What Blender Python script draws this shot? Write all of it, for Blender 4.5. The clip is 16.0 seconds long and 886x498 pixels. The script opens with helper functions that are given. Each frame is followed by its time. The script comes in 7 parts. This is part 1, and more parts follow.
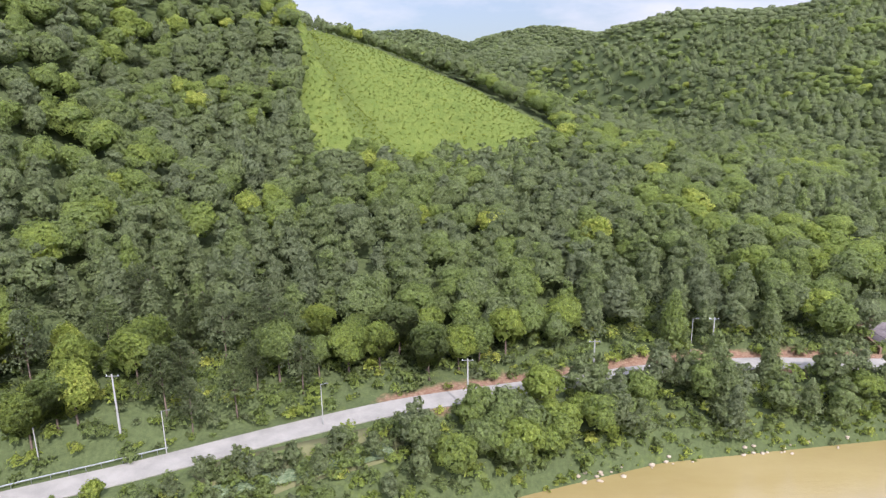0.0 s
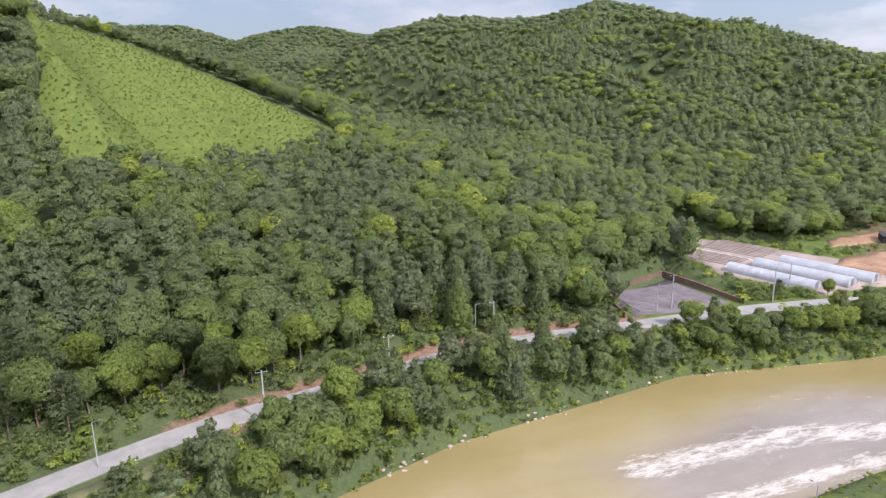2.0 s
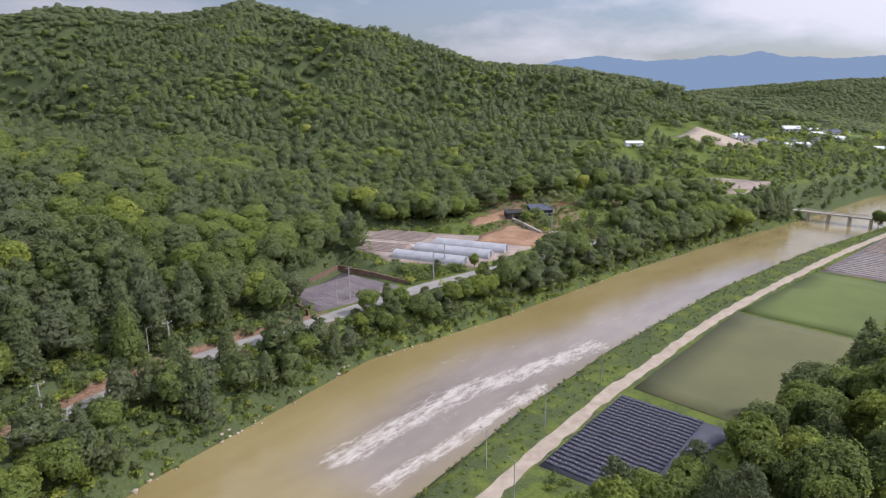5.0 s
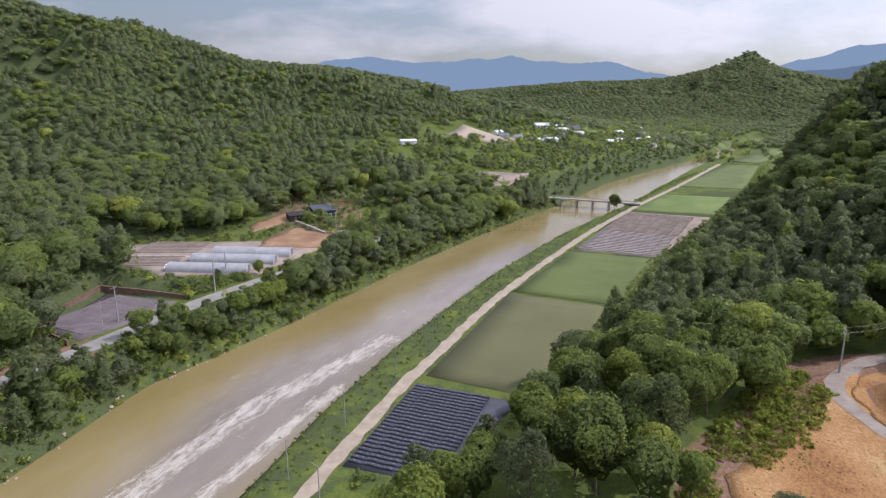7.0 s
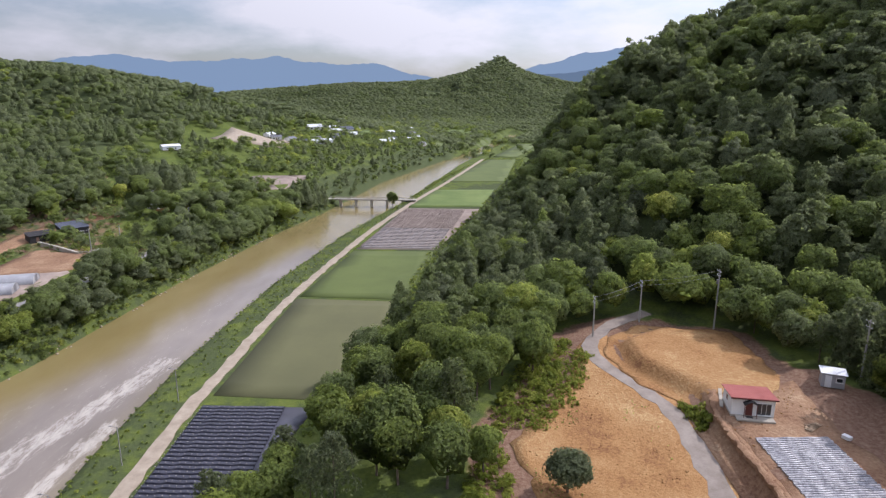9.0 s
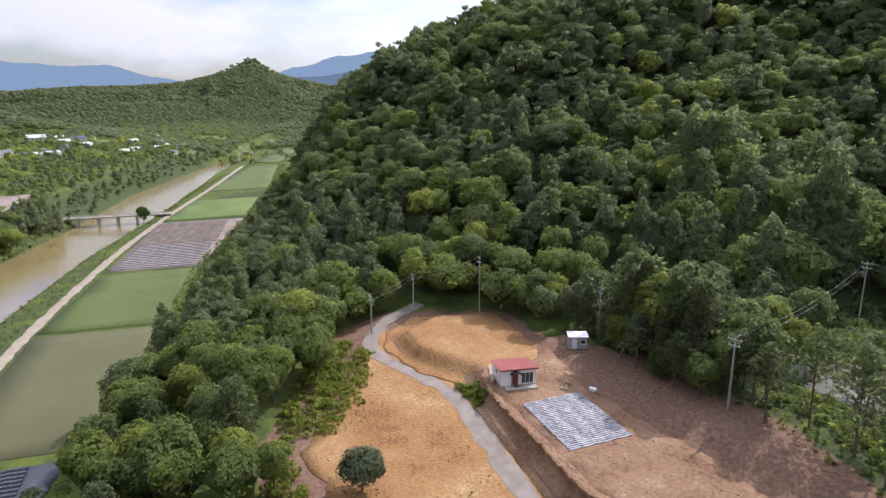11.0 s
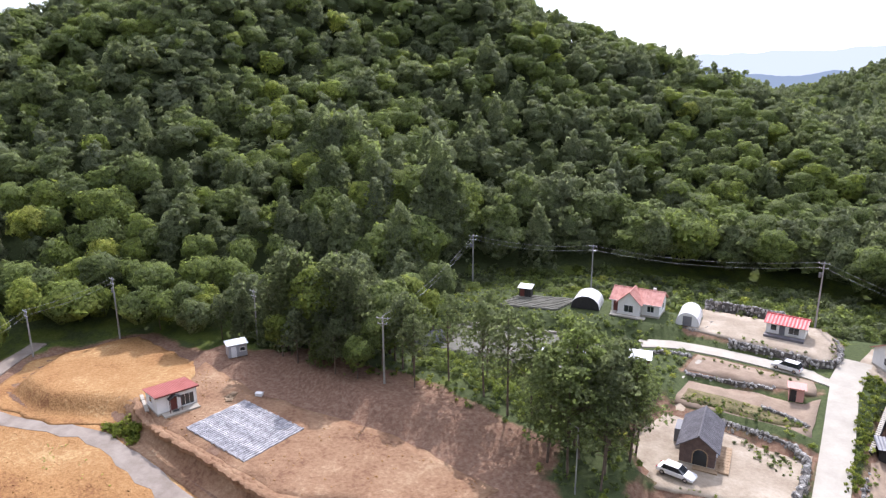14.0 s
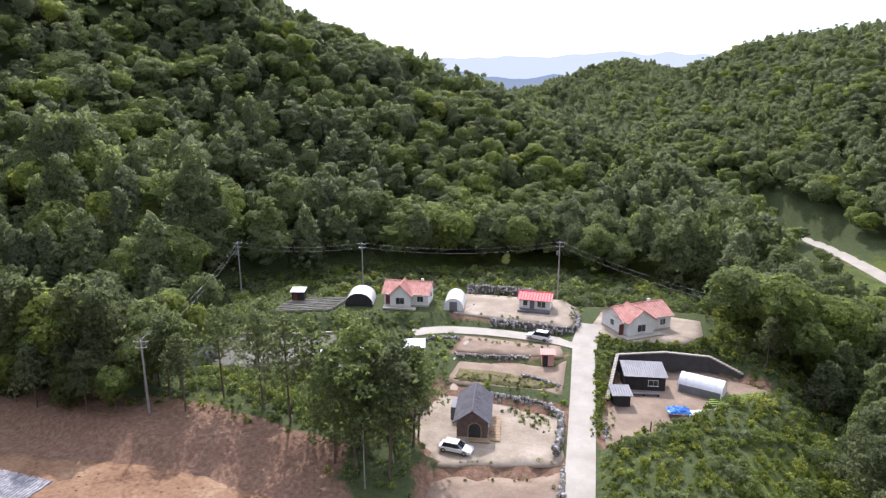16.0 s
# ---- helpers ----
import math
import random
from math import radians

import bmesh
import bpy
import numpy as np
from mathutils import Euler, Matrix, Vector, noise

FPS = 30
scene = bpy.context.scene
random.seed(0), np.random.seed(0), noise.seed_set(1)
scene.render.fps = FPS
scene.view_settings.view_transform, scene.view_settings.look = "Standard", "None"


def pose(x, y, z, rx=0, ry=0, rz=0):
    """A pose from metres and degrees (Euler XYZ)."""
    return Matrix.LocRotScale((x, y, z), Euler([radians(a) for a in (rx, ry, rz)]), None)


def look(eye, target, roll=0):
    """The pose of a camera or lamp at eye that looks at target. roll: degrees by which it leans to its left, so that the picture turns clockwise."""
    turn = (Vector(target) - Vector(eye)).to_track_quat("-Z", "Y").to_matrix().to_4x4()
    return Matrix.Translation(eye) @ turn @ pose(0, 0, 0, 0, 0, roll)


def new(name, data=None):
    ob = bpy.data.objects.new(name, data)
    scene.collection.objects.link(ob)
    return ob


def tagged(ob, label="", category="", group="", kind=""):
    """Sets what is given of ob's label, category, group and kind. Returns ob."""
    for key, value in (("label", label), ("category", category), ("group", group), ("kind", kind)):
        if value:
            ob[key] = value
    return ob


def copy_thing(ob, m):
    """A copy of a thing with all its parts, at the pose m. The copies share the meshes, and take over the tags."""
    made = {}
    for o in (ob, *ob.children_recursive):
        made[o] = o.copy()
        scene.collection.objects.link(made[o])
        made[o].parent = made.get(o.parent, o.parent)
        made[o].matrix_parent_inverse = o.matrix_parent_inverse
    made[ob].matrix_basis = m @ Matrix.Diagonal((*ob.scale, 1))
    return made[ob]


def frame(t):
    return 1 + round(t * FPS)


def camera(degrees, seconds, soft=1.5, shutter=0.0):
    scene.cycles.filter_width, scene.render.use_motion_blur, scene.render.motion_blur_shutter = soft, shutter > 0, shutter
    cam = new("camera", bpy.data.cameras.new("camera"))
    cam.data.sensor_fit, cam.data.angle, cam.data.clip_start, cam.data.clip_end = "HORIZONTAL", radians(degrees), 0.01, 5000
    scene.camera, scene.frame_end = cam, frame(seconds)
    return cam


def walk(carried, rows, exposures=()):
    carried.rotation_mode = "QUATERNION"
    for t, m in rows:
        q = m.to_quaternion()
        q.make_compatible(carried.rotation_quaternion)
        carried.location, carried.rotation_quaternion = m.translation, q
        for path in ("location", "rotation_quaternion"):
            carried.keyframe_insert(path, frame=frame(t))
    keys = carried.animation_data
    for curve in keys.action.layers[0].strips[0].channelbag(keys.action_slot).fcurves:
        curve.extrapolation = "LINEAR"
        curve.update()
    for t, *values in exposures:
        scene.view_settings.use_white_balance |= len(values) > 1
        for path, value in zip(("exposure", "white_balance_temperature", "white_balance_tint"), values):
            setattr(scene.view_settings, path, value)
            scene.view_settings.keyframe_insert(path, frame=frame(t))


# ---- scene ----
EYE = 60.0
cam = camera(69.93, 16.0, soft=1.3)
walk(cam, [
    (0.0, pose(0, 0, EYE, 76.04, 0.74, 0.00)),
    (0.5, pose(0, 0, EYE, 76.05, 0.68, -4.87)),
    (1.0, pose(0, 0, EYE, 75.98, 0.60, -9.76)),
    (1.5, pose(0, 0, EYE, 75.94, 0.53, -14.66)),
    (2.0, pose(0, 0, EYE, 75.93, 0.49, -19.54)),
    (2.5, pose(0, 0, EYE, 75.91, 0.44, -24.49)),
    (3.0, pose(0, 0, EYE, 75.90, 0.36, -29.42)),
    (3.5, pose(0, 0, EYE, 75.89, 0.36, -34.33)),
    (4.0, pose(0, 0, EYE, 75.88, 0.30, -39.23)),
    (6.5, pose(0, 0, EYE, 75.86, 0.10, -63.85)),
    (7.0, pose(0, 0, EYE, 75.85, -0.02, -68.76)),
    (7.5, pose(0, 0, EYE, 75.87, -0.02, -73.70)),
    (8.0, pose(0, 0, EYE, 75.87, -0.02, -78.67)),
    (8.5, pose(0, 0, EYE, 75.90, -0.08, -83.64)),
    (11.0, pose(0, 0, EYE, 76.17, 0.35, -109.86)),
    (11.5, pose(0, 0, EYE, 76.16, 0.42, -115.18)),
    (12.0, pose(0, 0, EYE, 76.13, 0.35, -120.50)),
    (12.5, pose(0, 0, EYE, 76.10, 0.28, -125.79)),
    (13.0, pose(0, 0, EYE, 76.07, 0.27, -131.12)),
    (13.5, pose(0, 0, EYE, 76.08, 0.18, -136.45)),
    (14.0, pose(0, 0, EYE, 76.07, 0.13, -141.79)),
    (14.5, pose(0, 0, EYE, 76.07, 0.10, -147.14)),
    (15.0, pose(0, 0, EYE, 76.08, 0.09, -152.55)),
    (15.5, pose(0, 0, EYE, 76.07, 0.03, -157.95)),
    (16.0, pose(0, 0, EYE, 76.09, -0.10, -162.96)),
], exposures=[(0.0, 0.76, 5950, 20), (3.0, 0.24, 5950, 20), (7.0, -0.14, 5950, 20), (8.5, -0.12, 5950, 20), (11.0, 0.05, 5950, 20), (12.5, 0.36, 5950, 20), (14.0, 0.46, 5950, 20), (16.0, 0.32, 5950, 20)])

# ---- world and sun ----
SUN_AZ, SUN_EL = 154.0, 46.0      # clockwise from +y, above the horizon
world = bpy.data.worlds.new("sky")
scene.world = world
world.use_nodes = True
wn, wl = world.node_tree.nodes, world.node_tree.links
wn.clear()
sky = wn.new("ShaderNodeTexSky")
sky.sky_type = "NISHITA"
sky.sun_disc = False
sky.sun_elevation, sky.sun_rotation = radians(SUN_EL), radians(SUN_AZ)
sky.air_density, sky.dust_density, sky.ozone_density = 1.0, 1.2, 1.5
coord = wn.new("ShaderNodeTexCoord")
squash = wn.new("ShaderNodeMapping")
squash.inputs["Scale"].default_value = (1.0, 1.0, 3.0)
puffs = wn.new("ShaderNodeTexNoise")
puffs.inputs["Scale"].default_value = 2.3
puffs.inputs["Detail"].default_value = 8.0
puffs.inputs["Roughness"].default_value = 0.56
cover = wn.new("ShaderNodeMapRange")
cover.inputs["From Min"].default_value, cover.inputs["From Max"].default_value = 0.45, 0.60
cover.inputs["To Min"].default_value, cover.inputs["To Max"].default_value = 0.25, 1.0
white = wn.new("ShaderNodeMix")
white.data_type = "RGBA"
white.inputs["B"].default_value = (7.8, 7.85, 8.0, 1)
back = wn.new("ShaderNodeBackground")
back.inputs["Strength"].default_value = 0.15
out = wn.new("ShaderNodeOutputWorld")
wl.new(coord.outputs["Generated"], squash.inputs["Vector"])
wl.new(squash.outputs["Vector"], puffs.inputs["Vector"])
wl.new(puffs.outputs["Fac"], cover.inputs["Value"])
wl.new(cover.outputs["Result"], white.inputs["Factor"])
wl.new(sky.outputs["Color"], white.inputs["A"])
# whole sky scaled brighter towards the unseen zenith, added to fill the shade
sep = wn.new("ShaderNodeSeparateXYZ")
wl.new(coord.outputs["Generated"], sep.inputs["Vector"])
lift_sky = wn.new("ShaderNodeMapRange")
lift_sky.inputs["From Min"].default_value, lift_sky.inputs["From Max"].default_value = 0.0, 1.0
lift_sky.inputs["To Min"].default_value, lift_sky.inputs["To Max"].default_value = 0.80, 2.0
wl.new(sep.outputs["Z"], lift_sky.inputs["Value"])
# the clouds are brighter on the sun's side
sunward = wn.new("ShaderNodeMapRange")
sunward.inputs["From Min"].default_value, sunward.inputs["From Max"].default_value = -1.0, 1.0
sunward.inputs["To Min"].default_value, sunward.inputs["To Max"].default_value = 1.25, 0.50
wl.new(sep.outputs["Y"], sunward.inputs["Value"])
gain = wn.new("ShaderNodeMath")
gain.operation = "MULTIPLY"
wl.new(lift_sky.outputs["Result"], gain.inputs[0])
wl.new(sunward.outputs["Result"], gain.inputs[1])
dome = wn.new("ShaderNodeVectorMath")
dome.operation = "SCALE"
wl.new(white.outputs["Result"], dome.inputs[0])
wl.new(gain.outputs[0], dome.inputs["Scale"])
wl.new(dome.outputs["Vector"], back.inputs["Color"])
wl.new(back.outputs["Background"], out.inputs["Surface"])

sun_data = bpy.data.lights.new("sun", "SUN")
sun_data.energy, sun_data.angle, sun_data.color = 3.9, radians(0.55), (1.0, 0.95, 0.87)
sun = new("sun", sun_data)
_a, _e = radians(SUN_AZ), radians(SUN_EL)
sun.matrix_world = look((0, 0, 300), (-math.sin(_a) * math.cos(_e), -math.cos(_a) * math.cos(_e), 300 - math.sin(_e)))


# ---- materials ----
def material(name, rough=0.8, metal=0.0):
    m = bpy.data.materials.new(name)
    m.use_nodes = True
    b = m.node_tree.nodes["Principled BSDF"]
    b.inputs["Roughness"].default_value, b.inputs["Metallic"].default_value = rough, metal
    return m, m.node_tree.nodes, m.node_tree.links, b


def ramp_of(n, stops):
    r = n.new("ShaderNodeValToRGB")
    while len(r.color_ramp.elements) < len(stops):
        r.color_ramp.elements.new(0.5)
    for e, (p, c) in zip(r.color_ramp.elements, stops):
        e.position, e.color = p, (*c, 1)
    return r


def surface(name, stops, scale=0.4, fine=6.0, rough=0.85, metal=0.0, bump=0.25, detail=0.35, stretch=(1, 1, 1), spec=0.3, lift=0.05):
    """A two-scale mottled surface in world metres: broad patches through the ramp, fine grain as value and relief."""
    m, n, l, b = material(name, rough, metal)
    b.inputs["Specular IOR Level"].default_value = spec
    geo = n.new("ShaderNodeNewGeometry")
    mp = n.new("ShaderNodeMapping")
    mp.inputs["Scale"].default_value = stretch
    l.new(geo.outputs["Position"], mp.inputs["Vector"])
    a = n.new("ShaderNodeTexNoise")
    a.inputs["Scale"].default_value, a.inputs["Detail"].default_value, a.inputs["Roughness"].default_value = scale, 5, 0.6
    f = n.new("ShaderNodeTexNoise")
    f.inputs["Scale"].default_value, f.inputs["Detail"].default_value, f.inputs["Roughness"].default_value = fine, 4, 0.7
    l.new(mp.outputs["Vector"], a.inputs["Vector"])
    l.new(mp.outputs["Vector"], f.inputs["Vector"])
    mix = n.new("ShaderNodeMath")
    mix.operation = "MULTIPLY_ADD"
    mix.inputs[1].default_value = detail
    sub = n.new("ShaderNodeMath")
    sub.operation = "SUBTRACT"
    sub.inputs[1].default_value = 0.5
    l.new(f.outputs["Fac"], sub.inputs[0])
    l.new(sub.outputs[0], mix.inputs[0])
    l.new(a.outputs["Fac"], mix.inputs[2])
    r = ramp_of(n, stops)
    l.new(mix.outputs[0], r.inputs["Fac"])
    l.new(r.outputs["Color"], b.inputs["Base Color"])
    if bump:
        bp = n.new("ShaderNodeBump")
        bp.inputs["Strength"].default_value, bp.inputs["Distance"].default_value = bump, lift
        l.new(f.outputs["Fac"], bp.inputs["Height"])
        l.new(bp.outputs["Normal"], b.inputs["Normal"])
    return m


def two(c, k=0.7, lo=0.3, hi=0.7):
    return [(lo, tuple(v * k for v in c)), (hi, c)]


def foliage(name, stops, own=0.0):
    """Leaf colour follows the tree's own tone and each spray's random share."""
    m, n, l, b = material(name, 0.7)
    b.inputs["Specular IOR Level"].default_value = 0.12
    at = n.new("ShaderNodeAttribute")
    at.attribute_name = "tone"
    geo = n.new("ShaderNodeNewGeometry")
    last = at.outputs["Fac"]
    shares = [(geo.outputs["Random Per Island"], 0.22)]
    if own:
        shares.append((n.new("ShaderNodeObjectInfo").outputs["Random"], own))
    for socket, share in shares:
        sub = n.new("ShaderNodeMath")
        sub.operation = "SUBTRACT"
        sub.inputs[1].default_value = 0.5
        l.new(socket, sub.inputs[0])
        ma = n.new("ShaderNodeMath")
        ma.operation = "MULTIPLY_ADD"
        ma.inputs[1].default_value = share
        l.new(sub.outputs[0], ma.inputs[0])
        l.new(last, ma.inputs[2])
        last = ma.outputs[0]
    fine = n.new("ShaderNodeTexNoise")
    fine.inputs["Scale"].default_value, fine.inputs["Detail"].default_value, fine.inputs["Roughness"].default_value = 1.9, 4, 0.75
    l.new(geo.outputs["Position"], fine.inputs["Vector"])
    mottle = n.new("ShaderNodeMath")
    mottle.operation = "MULTIPLY_ADD"
    mottle.inputs[1].default_value = 0.55
    level = n.new("ShaderNodeMath")
    level.operation = "SUBTRACT"
    level.inputs[1].default_value = 0.5
    l.new(fine.outputs["Fac"], level.inputs[0])
    l.new(level.outputs[0], mottle.inputs[0])
    l.new(last, mottle.inputs[2])
    r = ramp_of(n, stops)
    l.new(mottle.outputs[0], r.inputs["Fac"])
    # single leaves and twigs: a finer, stronger play of light and dark greens
    leaf = n.new("ShaderNodeTexNoise")
    leaf.inputs["Scale"].default_value, leaf.inputs["Detail"].default_value, leaf.inputs["Roughness"].default_value = 2.6, 5, 0.8
    l.new(geo.outputs["Position"], leaf.inputs["Vector"])
    depth = n.new("ShaderNodeMapRange")
    depth.inputs["From Min"].default_value, depth.inputs["From Max"].default_value = 0.36, 0.64
    depth.inputs["To Min"].default_value, depth.inputs["To Max"].default_value = 0.45, 1.6
    l.new(leaf.outputs["Fac"], depth.inputs["Value"])
    green = n.new("ShaderNodeVectorMath")
    green.operation = "SCALE"
    l.new(r.outputs["Color"], green.inputs[0])
    l.new(depth.outputs["Result"], green.inputs["Scale"])
    l.new(green.outputs["Vector"], b.inputs["Base Color"])
    tr = n.new("ShaderNodeBsdfTranslucent")
    # light coming through a leaf is brighter and yellower than light off it
    through_leaf = n.new("ShaderNodeVectorMath")
    through_leaf.operation = "MULTIPLY"
    through_leaf.inputs[1].default_value = (1.5, 1.5, 1.25)
    l.new(green.outputs["Vector"], through_leaf.inputs[0])
    l.new(through_leaf.outputs["Vector"], tr.inputs["Color"])
    # sprays of one clump shade together, by the clump's own roundness
    lean = n.new("ShaderNodeAttribute")
    lean.attribute_name = "lean"
    soft = n.new("ShaderNodeMix")
    soft.data_type = "VECTOR"
    soft.inputs["Factor"].default_value = 0.8
    l.new(geo.outputs["Normal"], soft.inputs["A"])
    l.new(lean.outputs["Vector"], soft.inputs["B"])
    nrm = n.new("ShaderNodeVectorMath")
    nrm.operation = "NORMALIZE"
    l.new(soft.outputs["Result"], nrm.inputs[0])
    tuft = n.new("ShaderNodeTexNoise")
    tuft.inputs["Scale"].default_value, tuft.inputs["Detail"].default_value, tuft.inputs["Roughness"].default_value = 1.6, 5, 0.75
    l.new(geo.outputs["Position"], tuft.inputs["Vector"])
    bp = n.new("ShaderNodeBump")
    bp.inputs["Strength"].default_value, bp.inputs["Distance"].default_value = 0.6, 0.6
    l.new(tuft.outputs["Fac"], bp.inputs["Height"])
    l.new(nrm.outputs["Vector"], bp.inputs["Normal"])
    l.new(bp.outputs["Normal"], b.inputs["Normal"])
    sh = n.new("ShaderNodeMixShader")
    sh.inputs["Fac"].default_value = 0.54
    l.new(b.outputs["BSDF"], sh.inputs[1])
    l.new(tr.outputs["BSDF"], sh.inputs[2])
    # gaps between leaves
    gaps = n.new("ShaderNodeTexNoise")
    gaps.inputs["Scale"].default_value, gaps.inputs["Detail"].default_value, gaps.inputs["Roughness"].default_value = 1.5, 3, 0.7
    l.new(geo.outputs["Position"], gaps.inputs["Vector"])
    hole = n.new("ShaderNodeMath")
    hole.operation = "LESS_THAN"
    hole.inputs[1].default_value = 0.455
    l.new(gaps.outputs["Fac"], hole.inputs[0])
    clear = n.new("ShaderNodeBsdfTransparent")
    cut = n.new("ShaderNodeMixShader")
    l.new(hole.outputs[0], cut.inputs["Fac"])
    l.new(sh.outputs["Shader"], cut.inputs[1])
    l.new(clear.outputs["BSDF"], cut.inputs[2])
    l.new(cut.outputs["Shader"], n["Material Output"].inputs["Surface"])
    return m


GREENS = [(0.0, (0.134, 0.155, 0.086)), (0.3, (0.139, 0.166, 0.075)), (0.55, (0.148, 0.188, 0.058)), (0.8, (0.196, 0.237, 0.049)), (1.0, (0.32, 0.335, 0.08))]
LEAF = foliage("leaves", GREENS)
FRESH_LEAF = foliage("fresh leaves", [(0.0, (0.090, 0.116, 0.024)), (0.5, (0.135, 0.168, 0.028)), (0.8, (0.182, 0.212, 0.034)), (1.0, (0.26, 0.28, 0.06))])
TREE_LEAF = foliage("tree leaves", GREENS, 0.3)
BARK = surface("bark", [(0.3, (0.09, 0.065, 0.05)), (0.7, (0.19, 0.14, 0.11))], 1.5, 12, 0.9)
CONCRETE = surface("pale concrete", [(0.3, (0.33, 0.30, 0.245)), (0.7, (0.43, 0.395, 0.33))], 0.25, 3.0, 0.9, bump=0.1)
ASPHALT = surface("worn concrete road", [(0.3, (0.19, 0.178, 0.158)), (0.7, (0.27, 0.255, 0.225))], 0.3, 5.0, 0.9, bump=0.1)
TRACK = surface("sandy farm track", [(0.3, (0.26, 0.21, 0.155)), (0.7, (0.38, 0.32, 0.24))], 0.5, 5, 0.95)
PADDY = surface("rice paddy", [(0.35, (0.098, 0.098, 0.042)), (0.65, (0.126, 0.124, 0.053))], 0.04, 3.0, 0.8, detail=0.2)
RICE = surface("young rice", [(0.35, (0.078, 0.102, 0.024)), (0.65, (0.105, 0.132, 0.033))], 0.05, 3.0, 0.8, detail=0.2)
LAWN = surface("bright crop", [(0.35, (0.098, 0.142, 0.030)), (0.65, (0.14, 0.185, 0.046))], 0.06, 3.0, 0.8)
SOIL = surface("orange bare soil", [(0.26, (0.19, 0.088, 0.033)), (0.42, (0.29, 0.152, 0.056)), (0.6, (0.345, 0.196, 0.080)), (0.76, (0.44, 0.295, 0.135))], 0.12, 1.9, 0.95, detail=0.85, bump=0.8, lift=0.3)
DIRT = surface("brown raked dirt", [(0.26, (0.145, 0.074, 0.042)), (0.42, (0.225, 0.128, 0.071)), (0.6, (0.275, 0.168, 0.097)), (0.76, (0.36, 0.248, 0.15))], 0.14, 1.8, 0.95, detail=0.9, bump=0.8, lift=0.3)
PALE_ROW = surface("pale row film", [(0.3, (0.21, 0.19, 0.175)), (0.7, (0.34, 0.315, 0.295))], 0.3, 2.0, 0.7)
WEEDY = surface("weedy olive bed", [(0.3, (0.085, 0.075, 0.032)), (0.5, (0.13, 0.108, 0.046)), (0.72, (0.20, 0.165, 0.085))], 0.5, 4.0, 0.95, detail=0.8, bump=0.6, lift=0.15)
TILLED = surface("grey brown tilled soil", [(0.3, (0.20, 0.155, 0.125)), (0.7, (0.30, 0.245, 0.205))], 0.2, 2.0, 0.95)
GRAVEL = surface("grey gravel lane", [(0.3, (0.19, 0.155, 0.125)), (0.7, (0.285, 0.245, 0.205))], 0.4, 4.0, 0.95)
FILM = surface("black mulch film", [(0.3, (0.026, 0.025, 0.034)), (0.7, (0.052, 0.050, 0.066))], 0.5, 4, 0.38, spec=0.6)
SHALE = surface("dark crushed stone", [(0.3, (0.095, 0.078, 0.080)), (0.7, (0.155, 0.134, 0.134))], 0.3, 2.5, 0.9)


def water_material():
    m, n, l, b = material("silty river water", 0.14)

    def tex(scale, detail, rough=0.6, stretch=(1, 1, 1)):
        mp = n.new("ShaderNodeMapping")
        mp.inputs["Scale"].default_value = stretch
        mp.inputs["Rotation"].default_value = (0, 0, 0.1)
        l.new(geo.outputs["Position"], mp.inputs["Vector"])
        t = n.new("ShaderNodeTexNoise")
        t.inputs["Scale"].default_value, t.inputs["Detail"].default_value, t.inputs["Roughness"].default_value = scale, detail, rough
        l.new(mp.outputs["Vector"], t.inputs["Vector"])
        return t.outputs["Fac"]

    def attr(key):
        t = n.new("ShaderNodeAttribute")
        t.attribute_name = key
        return t.outputs["Fac"]

    def blend(fac, a, c):
        t = n.new("ShaderNodeMix")
        t.data_type = "RGBA"
        l.new(fac, t.inputs["Factor"])
        l.new(a, t.inputs["A"])
        l.new(c, t.inputs["B"])
        return t.outputs["Result"]

    geo = n.new("ShaderNodeNewGeometry")
    broad = tex(0.05, 5, 0.6, (0.5, 1.2, 1))
    silt = ramp_of(n, [(0.3, (0.195, 0.150, 0.058)), (0.7, (0.245, 0.195, 0.088))])
    l.new(broad, silt.inputs["Fac"])
    grey = ramp_of(n, [(0.35, (0.165, 0.135, 0.105)), (0.65, (0.245, 0.205, 0.165))])
    l.new(broad, grey.inputs["Fac"])
    colour = blend(attr("shoal"), silt.outputs["Color"], grey.outputs["Color"])
    froth = tex(0.55, 14, 0.9, (0.28, 1.0, 1))
    add = n.new("ShaderNodeMath")
    add.operation = "MULTIPLY_ADD"
    add.inputs[1].default_value = 0.235
    l.new(attr("riffle"), add.inputs[0])
    l.new(froth, add.inputs[2])
    edge = n.new("ShaderNodeMapRange")
    edge.inputs["From Min"].default_value, edge.inputs["From Max"].default_value = 0.68, 0.80
    l.new(add.outputs[0], edge.inputs["Value"])
    foam = n.new("ShaderNodeRGB")
    foam.outputs[0].default_value = (0.50, 0.455, 0.39, 1)
    l.new(blend(edge.outputs["Result"], colour, foam.outputs[0]), b.inputs["Base Color"])
    rg = n.new("ShaderNodeMapRange")
    rg.inputs["To Min"].default_value, rg.inputs["To Max"].default_value = 0.14, 0.7
    l.new(edge.outputs["Result"], rg.inputs["Value"])
    l.new(rg.outputs["Result"], b.inputs["Roughness"])
    bp = n.new("ShaderNodeBump")
    bp.inputs["Strength"].default_value, bp.inputs["Distance"].default_value = 0.25, 0.15
    l.new(tex(1.1, 6, 0.65, (0.6, 1.0, 1)), bp.inputs["Height"])
    l.new(bp.outputs["Normal"], b.inputs["Normal"])
    return m


WATER = water_material()


